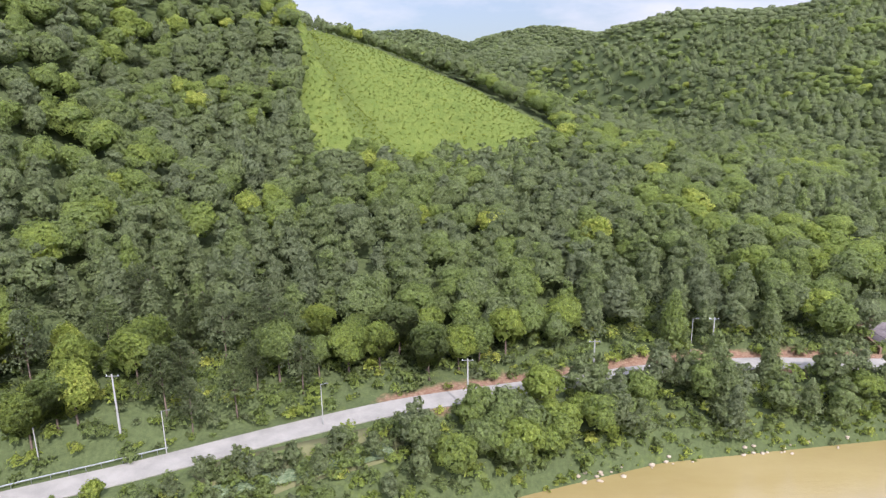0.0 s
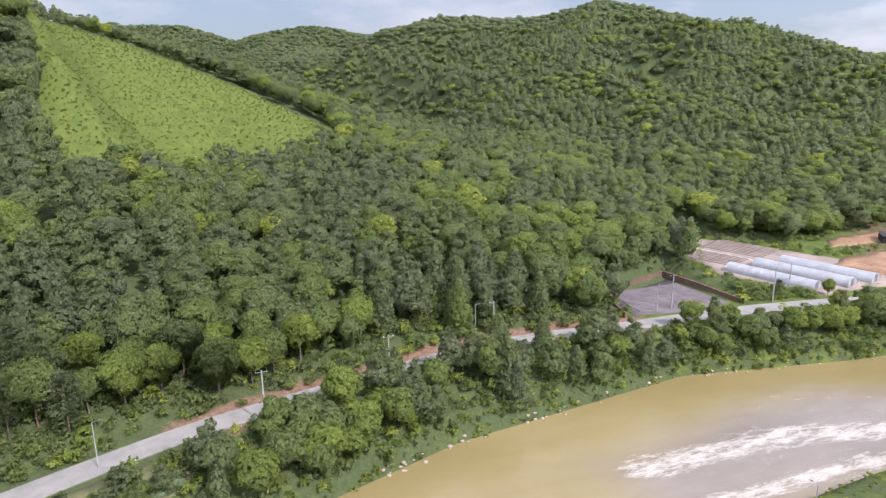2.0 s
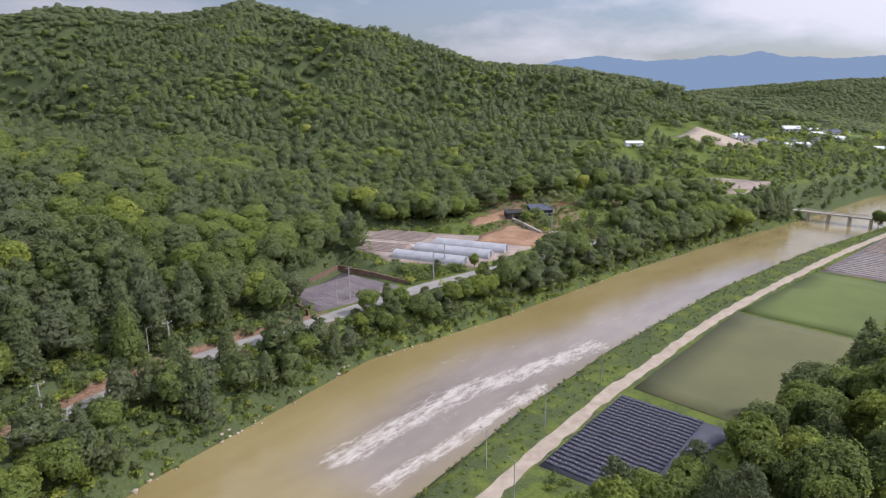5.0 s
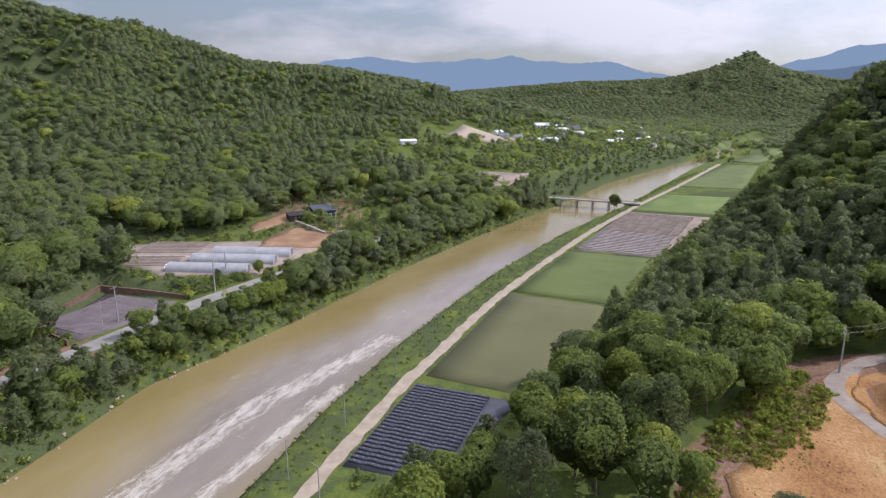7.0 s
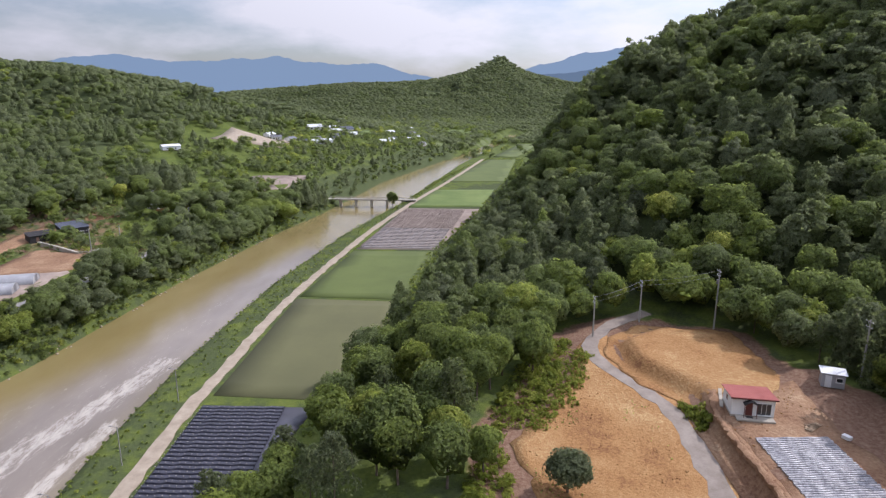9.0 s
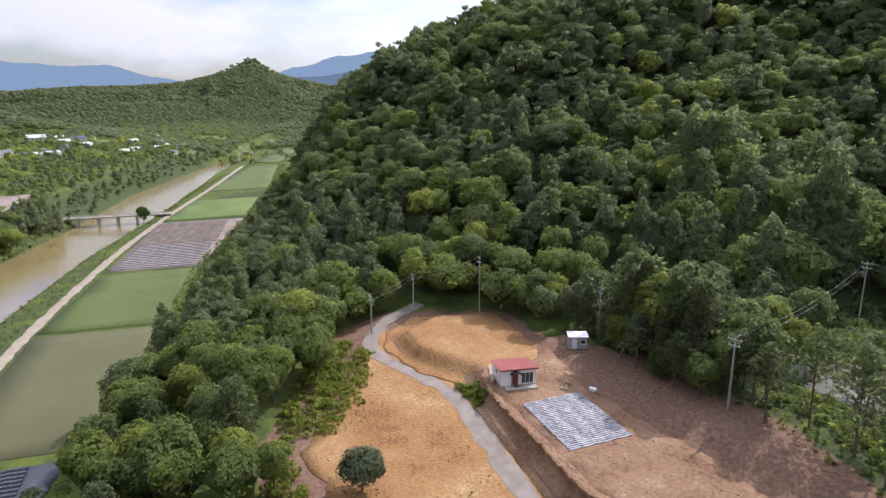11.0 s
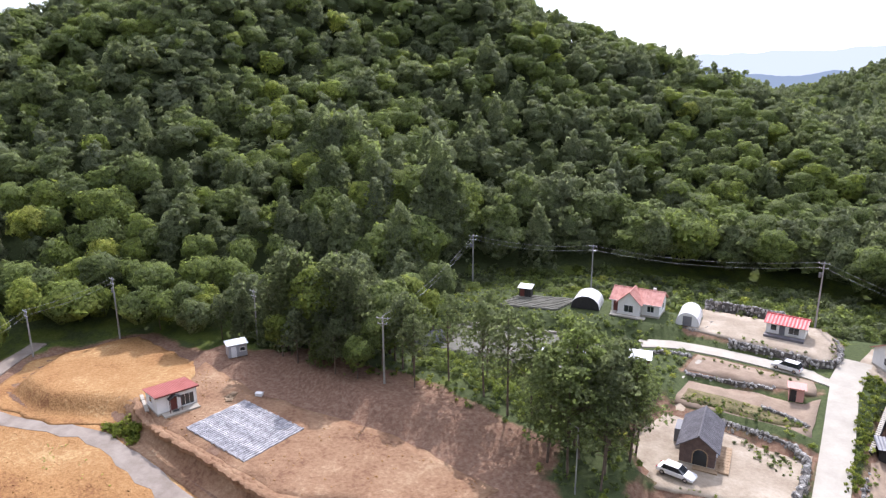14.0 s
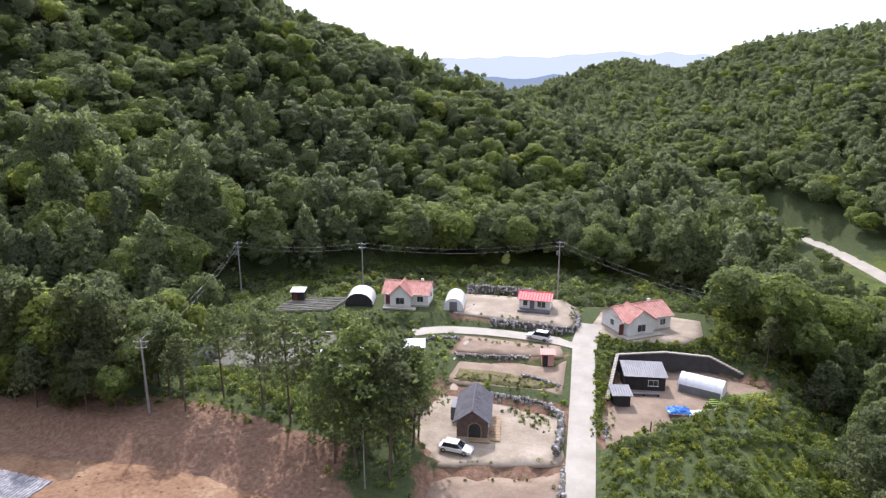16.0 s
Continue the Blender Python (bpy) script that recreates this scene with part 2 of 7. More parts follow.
def ground_material():
    """Earth under the woods, with meadow and bare red soil where the land is open."""
    m, n, l, b = material("ground", 0.95)
    b.inputs["Specular IOR Level"].default_value = 0.1
    geo = n.new("ShaderNodeNewGeometry")
    a = n.new("ShaderNodeTexNoise")
    a.inputs["Scale"].default_value, a.inputs["Detail"].default_value, a.inputs["Roughness"].default_value = 0.22, 7, 0.65
    f = n.new("ShaderNodeTexNoise")
    f.inputs["Scale"].default_value, f.inputs["Detail"].default_value, f.inputs["Roughness"].default_value = 1.7, 5, 0.7
    for t in (a, f):
        l.new(geo.outputs["Position"], t.inputs["Vector"])
    wood = ramp_of(n, [(0.3, (0.045, 0.058, 0.024)), (0.7, (0.085, 0.105, 0.042))])
    mead = ramp_of(n, [(0.30, (0.045, 0.073, 0.018)), (0.45, (0.080, 0.108, 0.023)), (0.58, (0.110, 0.136, 0.030)), (0.72, (0.17, 0.175, 0.06))])
    soil = ramp_of(n, [(0.28, (0.125, 0.068, 0.045)), (0.5, (0.19, 0.115, 0.076)), (0.74, (0.28, 0.195, 0.135))])
    l.new(f.outputs["Fac"], wood.inputs["Fac"])
    both = n.new("ShaderNodeMath")
    both.operation = "MULTIPLY_ADD"
    both.inputs[1].default_value = 0.5
    half = n.new("ShaderNodeMath")
    half.operation = "MULTIPLY"
    half.inputs[1].default_value = 0.5
    l.new(a.outputs["Fac"], half.inputs[0])
    l.new(f.outputs["Fac"], both.inputs[0])
    l.new(half.outputs[0], both.inputs[2])
    l.new(both.outputs[0], mead.inputs["Fac"])
    l.new(f.outputs["Fac"], soil.inputs["Fac"])
    last = wood.outputs["Color"]
    for key, r in (("meadow", mead), ("bare", soil)):
        at = n.new("ShaderNodeAttribute")
        at.attribute_name = key
        ad = n.new("ShaderNodeMath")
        ad.operation = "MULTIPLY_ADD"
        ad.inputs[1].default_value = 1.1
        l.new(a.outputs["Fac"], ad.inputs[0])
        l.new(at.outputs["Fac"], ad.inputs[2])
        st = n.new("ShaderNodeMapRange")
        st.inputs["From Min"].default_value, st.inputs["From Max"].default_value = 0.95, 1.15
        l.new(ad.outputs[0], st.inputs["Value"])
        mx = n.new("ShaderNodeMix")
        mx.data_type = "RGBA"
        l.new(st.outputs["Result"], mx.inputs["Factor"])
        l.new(last, mx.inputs["A"])
        l.new(r.outputs["Color"], mx.inputs["B"])
        last = mx.outputs["Result"]
    l.new(last, b.inputs["Base Color"])
    bp = n.new("ShaderNodeBump")
    bp.inputs["Strength"].default_value, bp.inputs["Distance"].default_value = 0.6, 0.25
    l.new(f.outputs["Fac"], bp.inputs["Height"])
    l.new(bp.outputs["Normal"], b.inputs["Normal"])
    return m


GROUND = ground_material()


# ---- the lie of the land ----
def arr(*rows):
    return np.array(rows, float)


def spot(az, d, z, w):
    """A crest point, set to fit the skyline: bearing and distance from the camera, height, and the reach of its flank.
    """
    return (d * math.sin(radians(az)), d * math.cos(radians(az)), z, w)


RIDGES = {
    "north hill": [spot(-75, 260, 120, 150), spot(-40, 300, 120, 215), spot(-24, 340, 112, 245), spot(-13, 370, 96, 265), spot(-4, 330, 66, 225),
                   spot(3, 303, 52, 195), spot(10, 275, 40, 165), spot(22, 245, 25, 120), spot(31, 225, 20, 85), spot(40, 190, 10, 30)],
    "north range": [spot(5, 900, 90, 350), spot(13, 800, 106, 340), spot(19.6, 720, 135, 350), spot(26.5, 700, 130, 370), spot(36.6, 690, 130, 400),
                    spot(44, 670, 104, 400), spot(51.2, 650, 84, 400), spot(58, 700, 84, 380), spot(64, 760, 74, 330), spot(69.6, 850, 58, 230),
                    spot(74.5, 950, 36, 150), spot(80, 1000, 18, 100)],
    "north spur": [spot(33, 690, 128, 180), spot(30, 500, 82, 150), spot(27, 360, 34, 110)],
    "middle spur": [spot(44, 640, 100, 170), spot(40, 430, 50, 130), spot(38, 330, 24, 80)],
    "back range": [spot(-30, 1200, 190, 500), spot(-15, 1150, 165, 500), spot(-7, 1100, 153, 480), spot(-2, 1100, 156, 450), spot(2.3, 1100, 124, 440), spot(5, 1100, 147, 450),
                   spot(8, 1080, 160, 450), spot(13, 1050, 145, 420), spot(20, 1150, 140, 420)],
    "far range": [spot(55, 1800, 60, 500), spot(66, 1700, 40, 450), spot(72.5, 1700, 60, 500), spot(79, 1750, 76, 550), spot(87, 1800, 88, 600),
                  spot(91, 1800, 88, 600), spot(93.3, 1800, 120, 560), spot(95.5, 1800, 102, 600), spot(101, 1800, 48, 550), spot(115, 1700, 80, 500)],
    "far peak": [spot(92.9, 1780, 146, 150), spot(93.7, 1820, 146, 150)],
    "south hill": [spot(92, 520, 6, 40), spot(96, 395, 8, 50), spot(100, 345, 18, 70), spot(105, 320, 38, 104), spot(108.5, 312, 63, 130), spot(112, 305, 88, 152),
                   spot(122, 300, 108, 168), spot(132, 300, 112, 162), spot(142, 290, 102, 142), spot(150, 280, 78, 125), spot(157, 278, 66, 116),
                   spot(163, 270, 54, 103), spot(171, 250, 39, 86), spot(176, 240, 31, 76), spot(181, 225, 24, 62), spot(187, 200, 15, 40), spot(193, 170, 12, 20)],
    "gorge hill": [spot(160, 800, 46, 260), spot(169, 680, 30, 200), spot(174, 600, 60, 200), spot(178.5, 560, 76, 205), spot(182.6, 540, 65, 210),
                   spot(185.5, 520, 70, 210), spot(190.5, 480, 85, 215), spot(196.4, 450, 88, 215), spot(205, 430, 100, 225), spot(225, 400, 105, 220)],
    "west hill": [spot(225, 400, 105, 220), spot(250, 420, 95, 230), spot(275, 420, 90, 220), spot(285, 260, 120, 150)],
}
RIVER = arr((-420, -120, 15), (-200, -35, 16), (-100, 18, 17), (-20, 55, 17), (40, 75, 18), (90, 81, 19.5), (130, 78, 16), (190, 73.5, 15), (260, 63, 14.5),
            (330, 48, 15.5), (420, 33, 17), (510, 13, 12), (640, -20, 8), (900, -80, 7))
FOOT = arr((-300, -20, 0), (-100, 20, 0), (0, 34, 0), (76, 29, 0), (106, 22, 0), (167, 11, 0), (224, 2, 0), (310, -20, 0), (400, -40, 0), (546, -72, 0), (900, -150, 0))
GULLY = arr((-18, -20, 10), (-32, -80, 11), (-42, -120, 11), (-43, -170, 10), (-25, -230, 10), (0, -300, 10), (60, -480, 10))


def along(px, py, line):
    """Distance to a polyline, the side of it (left is +1), and its further columns at the nearest place."""
    best = np.full(px.shape, 1e9)
    side = np.ones(px.shape)
    vals = [np.zeros(px.shape) for _ in range(line.shape[1] - 2)]
    for p, q in zip(line[:-1], line[1:]):
        ex, ey = q[0] - p[0], q[1] - p[1]
        u = np.clip(((px - p[0]) * ex + (py - p[1]) * ey) / (ex * ex + ey * ey), 0, 1)
        dx, dy = px - p[0] - u * ex, py - p[1] - u * ey
        d = np.hypot(dx, dy)
        near = d < best
        best = np.where(near, d, best)
        side = np.where(near, np.where(ex * (py - p[1]) - ey * (px - p[0]) >= 0, 1.0, -1.0), side)
        vals = [np.where(near, p[2 + i] + u * (q[2 + i] - p[2 + i]), v) for i, v in enumerate(vals)]
    return best, side, vals


def ease(a, b, v):
    u = np.clip((v - a) / (b - a), 0, 1)
    return u * u * (3 - 2 * u)


def waves(x, y, size, seed, layers=7):
    r = np.random.RandomState(seed)
    s = 0
    for _ in range(layers):
        a, k, ph = r.uniform(0, 6.283), 6.283 / size * r.uniform(0.6, 1.6), r.uniform(0, 6.283)
        s = s + np.sin(k * (x * math.cos(a) + y * math.sin(a)) + ph)
    return s / math.sqrt(layers)


def inside(px, py, poly):
    c = np.zeros(px.shape, bool)
    for (x1, y1), (x2, y2) in zip(poly, poly[1:] + poly[:1]):
        c ^= ((y1 > py) != (y2 > py)) & (px < (x2 - x1) * (py - y1) / ((y2 - y1) or 1e-9) + x1)
    return c


def off(px, py, poly):
    """Distance outside a polygon; negative within."""
    d = along(px, py, np.array(poly + poly[:1], float))[0]
    return np.where(inside(px, py, poly), -d, d)


def flat(z):
    return lambda x, y: z


FIELDS = [(72, 50), (107, 50.5), (171, 47), (226, 39), (312, 28), (408, 12), (545, -24), (546, -55), (409, -33), (310, -13), (224, 7), (167, 14), (106, 23), (74, 29)]
STONE_LOT = [(88, 116.5), (90, 131), (116, 141), (119, 116), (107, 114)]
GLASS_FIELD = [(128, 134), (141, 112), (172, 111), (196, 120), (176, 150), (152, 182), (136, 165)]
LOWER_SOIL = [(66, -11), (82, -8), (93, -15), (105, -20.5), (118, -24.5), (124, -31), (112, -29), (95, -35.5), (58, -36), (50, -18)]
MOUND = [(106, -34), (115, -34.5), (120.5, -42.5), (116.5, -51), (101, -51), (96, -47), (98.5, -40)]
HOUSE_PAD = [(95, -41), (84, -38.6), (56, -38.8), (36, -50), (36, -56), (54, -57.5), (66, -55.5), (80, -53.5), (96, -55)]
BANK_TOP = [(84, -63.5), (60, -61.2), (50, -63.4), (45, -64.5), (38.8, -65.6), (33, -67.5), (33, -71), (40, -76), (62, -74), (84, -71)]
SHED_PAD = [(88, -57), (99, -57), (99, -64), (88, -64)]
CAR_PARK = [(67, -84), (72, -96), (52, -104), (36, -104), (33, -94), (50, -88)]
UPPER_TERRACE = [(82, -100), (76, -116), (48, -123), (36, -123), (35.5, -114), (55, -107)]
RED_YARD = [(33.5, -117), (34.5, -130), (13, -132), (9.5, -126), (9.6, -116.3)]
WHITE_PAD = [(8, -117), (-1, -112), (-15, -118), (-15, -133), (8, -131)]
LOW_YARD = [(22, -58), (23, -68.8), (6.3, -74), (5.6, -60)]
BRICK_YARD = [(29.5, -77), (22.5, -70.2), (6.6, -75.2), (7.8, -88.5), (19, -89.5), (28.5, -92)]
MID_TERRACE = [(27, -91.5), (8.6, -92.5), (9.3, -103.6), (28.5, -100.5)]
TOP_TERRACE = [(29, -102), (9.8, -105), (11, -109.4), (29, -109)]
EAST_YARD = [(1.4, -81), (1.6, -92), (0.8, -108), (-15, -113), (-24, -108), (-23, -104), (-12, -94), (-4.5, -86)]
CLEARING = [(-64, 300), (-44, 201), (-30, 175), (-14, 189), (3, 227), (44, 250), (50, 270), (18, 302), (-24, 330), (-68, 350)]
PADS = [(FIELDS, flat(3.0), 4), (STONE_LOT, flat(8.0), 4), (GLASS_FIELD, flat(9.0), 8), (LOWER_SOIL, flat(11.0), 5), (MOUND, flat(13.7), 4.0),
        (BANK_TOP, flat(16.3), 5.0), (HOUSE_PAD, flat(14.0), 2.6), (SHED_PAD, flat(15.0), 3), (CAR_PARK, flat(14.6), 5), (UPPER_TERRACE, flat(17.0), 3), (RED_YARD, flat(16.5), 2),
        (WHITE_PAD, flat(16.0), 3), (LOW_YARD, flat(11.5), 1.5), (BRICK_YARD, flat(12.5), 1.2), (MID_TERRACE, flat(13.8), 1.2),
        (TOP_TERRACE, flat(14.8), 1.2), (EAST_YARD, flat(12.0), 2.4)]
MAIN_LANE = arr((2, -20, 9.5), (3.2, -50, 11), (3.9, -69.6, 12), (5.5, -92, 13.6), (6.5, -104, 15), (7, -110, 15))
UPPER_LANE = arr((6.2, -110, 15), (12, -112, 15), (18, -112.5, 15), (26, -112.2, 15.1), (34, -110.8, 15.1), (39, -108, 15))
BACK_LANE = arr((7, -110, 15), (6.5, -120, 16))
NORTH_ROAD = arr((-200, -10, 8), (-120, 45, 8), (-60, 73, 8), (-45, 80, 8), (-28, 89, 8), (-10, 97.5, 8), (4, 102, 8), (25, 107.5, 8), (40, 111.5, 8), (60, 114, 8),
                 (80, 113, 8), (115, 112, 8), (128, 109.5, 8.5), (150, 106.5, 8.5), (190, 102, 8), (240, 96, 7), (300, 90, 6), (345, 78, 5.6))
FARM_TRACK = arr((30, 36, 3), (60, 46.5, 3), (73, 48, 3), (104.5, 49.3, 3), (120, 48.7, 3), (160, 47.5, 3), (210, 42.3, 3), (270, 34, 3), (340, 20.5, 3), (420, 3, 3), (545, -22, 3))
GRAVEL_LANE = arr((131, -41, 13.5), (126, -33, 12.5), (119, -27.5, 12), (112, -26, 11.6), (104, -28.6, 11.4), (93, -33.2, 11.5), (84, -33.8, 11.3), (70, -33.6, 11), (56, -33.2, 10.8))
GORGE_ROAD = arr((30, -330, 15), (-39, -249, 15), (-54, -216, 15), (-62, -180, 14.5), (-66, -140, 13.5), (-60, -90, 12), (-30, -45, 10.5))
LANES = [(MAIN_LANE, 2.0, 3.2), (UPPER_LANE, 1.9, 3.0), (BACK_LANE, 2.4, 4), (NORTH_ROAD, 3.2, 6), (FARM_TRACK, 1.8, 3), (GRAVEL_LANE, 1.6, 4.6), (GORGE_ROAD, 2.5, 6)]



def hills(x, y):
    """How much the ridges rise above the valley floor."""
    s, share = np.zeros(np.shape(x)), np.zeros(np.shape(x))
    for line in RIDGES.values():
        top = np.zeros(np.shape(x))
        near = np.zeros(np.shape(x))
        for p, q in zip(line[:-1], line[1:]):
            d, _, (z, w) = along(x, y, np.array((p, q)))
            u = np.clip(d / w, 0, 1)
            g = 0.3 * (0.5 + 0.5 * np.cos(np.pi * u)) + 0.7 * (1 - u)
            top = np.maximum(top, np.maximum(z - 8, 0) * g)
            near = np.maximum(near, g)
        share = np.maximum(share, near * (top > 0.8 * s ** 0.2))
        s = s + top ** 5
    h = s ** 0.2
    k = ease(60, 160, y)
    fold = 0.42 * ease(430, 620, np.hypot(x, y)) * np.abs(waves(x, y, 250, 8, 4)) * (y > 0)
    spurs = 0.16 + 0.12 * k - (0.30 + 0.36 * k) * np.abs(waves(x, y, 210, 3, 5)) * 0.6 - 0.16 * np.abs(waves(x, y, 80, 4, 5)) * 0.6 + 0.03 * waves(x, y, 40, 6) - fold + 0.5 * np.minimum(fold, 0.3)
    return h * (1 + spurs * ease(4, 50, h) * (1 - ease(0.62, 0.98, share)))


def valley(x, y):
    d, side, (w,) = along(x, y, RIVER)
    e = d - w
    north = -1.5 + 7.5 * ease(-3, 9, e) + 2.2 * ease(9, 20, e) + 0.8 * ease(25, 60, e)
    north = north - 3.0 * ease(230, 330, x) * ease(4, 12, e)
    f, fs, _ = along(x, y, FOOT)
    sd = -f * fs
    south = -1.5 + 4.5 * ease(-2, 4, e) + 8.0 * ease(-2, 18, sd) * (1 - 0.7 * ease(150, 260, x)) + 4.0 * ease(30, 110, sd) * (1 - 0.7 * ease(150, 260, x))
    z = np.where(side > 0, north, south)
    g, _, (gw,) = along(x, y, GULLY)
    return z - 6.5 * (1 - ease(gw * 0.3, gw * 1.6, g)) * ease(-40, -80, y)


def height(x, y):
    x, y = np.asarray(x, float), np.asarray(y, float)
    d, side, (w,) = along(x, y, RIVER)
    f, fs, _ = along(x, y, FOOT)
    banks = 1 - (1 - ease(0, 24, d - w)) * ease(290, 330, x)
    banks = banks * (1 - (1 - ease(0, 42, -f * fs)) * ease(120, 190, x) * (1 - ease(420, 520, x)) * (side < 0))
    z = valley(x, y) + hills(x, y) * banks
    for poly, level, margin in PADS:
        k = 1 - ease(0, margin, off(x, y, poly))
        z = z + k * (level(x, y) - z)
    for line, half, margin in LANES:
        d, _, (lz,) = along(x, y, line)
        k = 1 - ease(half + 0.6, half + margin, d)
        z = z + k * (lz - z)
    return z


def z_at(x, y):
    return float(height(np.array([x]), np.array([y]))[0])


# ---- mesh helpers ----
def mesh_of(name, verts, faces, mat, smooth=False):
    me = bpy.data.meshes.new(name)
    me.from_pydata([tuple(v) for v in verts], [], [tuple(f) for f in faces])
    me.materials.append(mat)
    if smooth:
        me.shade_smooth()
    return me


def tri_mesh(name, verts, tris, mat, **attrs):
    """A mesh from arrays, with point attributes."""
    me = bpy.data.meshes.new(name)
    nv, nt = len(verts), len(tris)
    me.vertices.add(nv)
    me.vertices.foreach_set("co", np.asarray(verts, np.float32).ravel())
    me.loops.add(nt * 3)
    me.loops.foreach_set("vertex_index", np.asarray(tris, np.int32).ravel())
    me.polygons.add(nt)
    me.polygons.foreach_set("loop_start", np.arange(0, nt * 3, 3, dtype=np.int32))
    me.update(calc_edges=True)
    for key, v in attrs.items():
        v = np.asarray(v, np.float32)
        if v.ndim == 2:
            me.attributes.new(key, "FLOAT_VECTOR", "POINT").data.foreach_set("vector", v.ravel())
        else:
            me.attributes.new(key, "FLOAT", "POINT").data.foreach_set("value", v)
    me.materials.append(mat)
    return me


def setting(name, data, label, category):
    return tagged(new(name, data), label, category, kind="structure")


# ---- ground: one sheet to the horizon ----
def graded(lo, hi, step, far):
    mid = list(np.arange(lo, hi + 0.01, step))
    s, a, b = step, lo, hi
    head, tail = [], []
    while a > -far or b < far:
        s *= 1.05
        a, b = a - s, b + s
        head.append(a)
        tail.append(b)
    return np.array(head[::-1] + mid + tail)


gx, gy = graded(-50, 150, 1.8, 4700), graded(-138, 140, 1.8, 4700)
gx = np.concatenate([gx[gx < 150], np.arange(150, 560, 4.0), gx[gx > 575]])
GX, GY = np.meshgrid(gx, gy)
GZ = height(GX, GY) - 0.10
ni, nj = GX.shape
idx = np.arange(ni * nj).reshape(ni, nj)
q = np.stack([idx[:-1, :-1], idx[:-1, 1:], idx[1:, 1:], idx[1:, :-1]], -1).reshape(-1, 4)
ground_tris = np.concatenate([q[:, [0, 1, 2]], q[:, [0, 2, 3]]])


def ground_z(x, y):
    """Height of the ground sheet itself."""
    i, j = np.clip(np.searchsorted(gx, x) - 1, 0, len(gx) - 2), np.clip(np.searchsorted(gy, y) - 1, 0, len(gy) - 2)
    u, v = (x - gx[i]) / (gx[i + 1] - gx[i]), (y - gy[j]) / (gy[j + 1] - gy[j])
    return (GZ[j, i] * (1 - u) + GZ[j, i + 1] * u) * (1 - v) + (GZ[j + 1, i] * (1 - u) + GZ[j + 1, i + 1] * u) * v


def lane_distance(x, y):
    d = np.full(np.shape(x), 1e9)
    for line, half, _ in LANES:
        d = np.minimum(d, along(x, y, line)[0] - half)
    return d


def pad_distance(x, y, pads):
    d = np.full(np.shape(x), 1e9)
    for p in pads:
        d = np.minimum(d, off(x, y, p))
    return d


SOIL_PADS = [LOWER_SOIL, MOUND, HOUSE_PAD, BRICK_YARD, LOW_YARD, TOP_TERRACE, EAST_YARD, RED_YARD]


def bareness(x, y):
    b = 0.95 * (1 - ease(3, 11, pad_distance(x, y, SOIL_PADS[:3])))
    b = np.maximum(b, 0.62 * (1 - ease(0.3, 2.8, pad_distance(x, y, SOIL_PADS[3:]))))
    b = np.maximum(b, 0.55 * (1 - ease(-6, 6, off(x, y, [(-44, -228), (-64, -190), (-62, -176), (-46, -205)]))))
    _, s, _ = along(x, y, NORTH_ROAD)
    d = along(x, y, NORTH_ROAD)[0]
    verge = 0.75 * (1 - ease(3, 10, d)) * np.where(s > 0, 1, 0.6) * ease(-30, 0, x) * (1 - ease(85, 100, x))
    b = np.maximum(b, 0.8 * (1 - ease(0, 4, off(x, y, [(34, -48), (80, -54), (92, -56), (90, -64), (62, -68.5), (34, -65)]))))
    return np.maximum(np.maximum(b, verge), 0.5 * (1 - ease(0, 25, off(x, y, [(190, 130), (225, 165), (300, 190), (300, 178), (235, 140), (200, 110)]))))


GARDENS = [(215, 112), (300, 100), (360, 90), (450, 72), (600, 36), (900, -45), (1050, 60), (760, 140), (520, 175), (400, 185), (300, 172)]


def openness(x, y):
    rise = hills(x, y)
    m = 0.56 * (1 - ease(1.0, 4.0, rise)) - 0.22 * (1 - ease(0, 12, off(x, y, [(30, -60), (70, -66), (84, -120), (-16, -134), (-24, -106), (2, -60)])))
    m = m - 0.1 * (along(x, y, RIVER)[0] < 34) * (y > 40)
    m = np.where((y > 60) & (x < 84), np.minimum(m, 0.34), m)
    m = np.maximum(m, 0.62 * (1 - ease(0, 30, off(x, y, GARDENS))))
    m = np.maximum(m, 0.7 * (1 - ease(-2, 8, off(x, y, GLASS_FIELD))))
    return np.maximum(m, 0.95 * (1 - ease(-2, 3, off(x, y, CLEARING))))


ground = setting("ground", tri_mesh("ground", np.stack([GX, GY, GZ], -1).reshape(-1, 3), ground_tris, GROUND,
                                    meadow=openness(GX, GY).ravel(), bare=bareness(GX, GY).ravel()),
                 "green valley floor and wooded hillsides with patches of bare soil", "ground")
ground.data.shade_smooth()


# ---- sheets laid on the ground ----
from mathutils.geometry import delaunay_2d_cdt


def dense(poly, step):
    out = []
    for (x1, y1), (x2, y2) in zip(poly, poly[1:] + poly[:1]):
        k = max(1, int(math.hypot(x2 - x1, y2 - y1) / step))
        out += [(x1 + (x2 - x1) * i / k, y1 + (y2 - y1) * i / k) for i in range(k)]
    return out


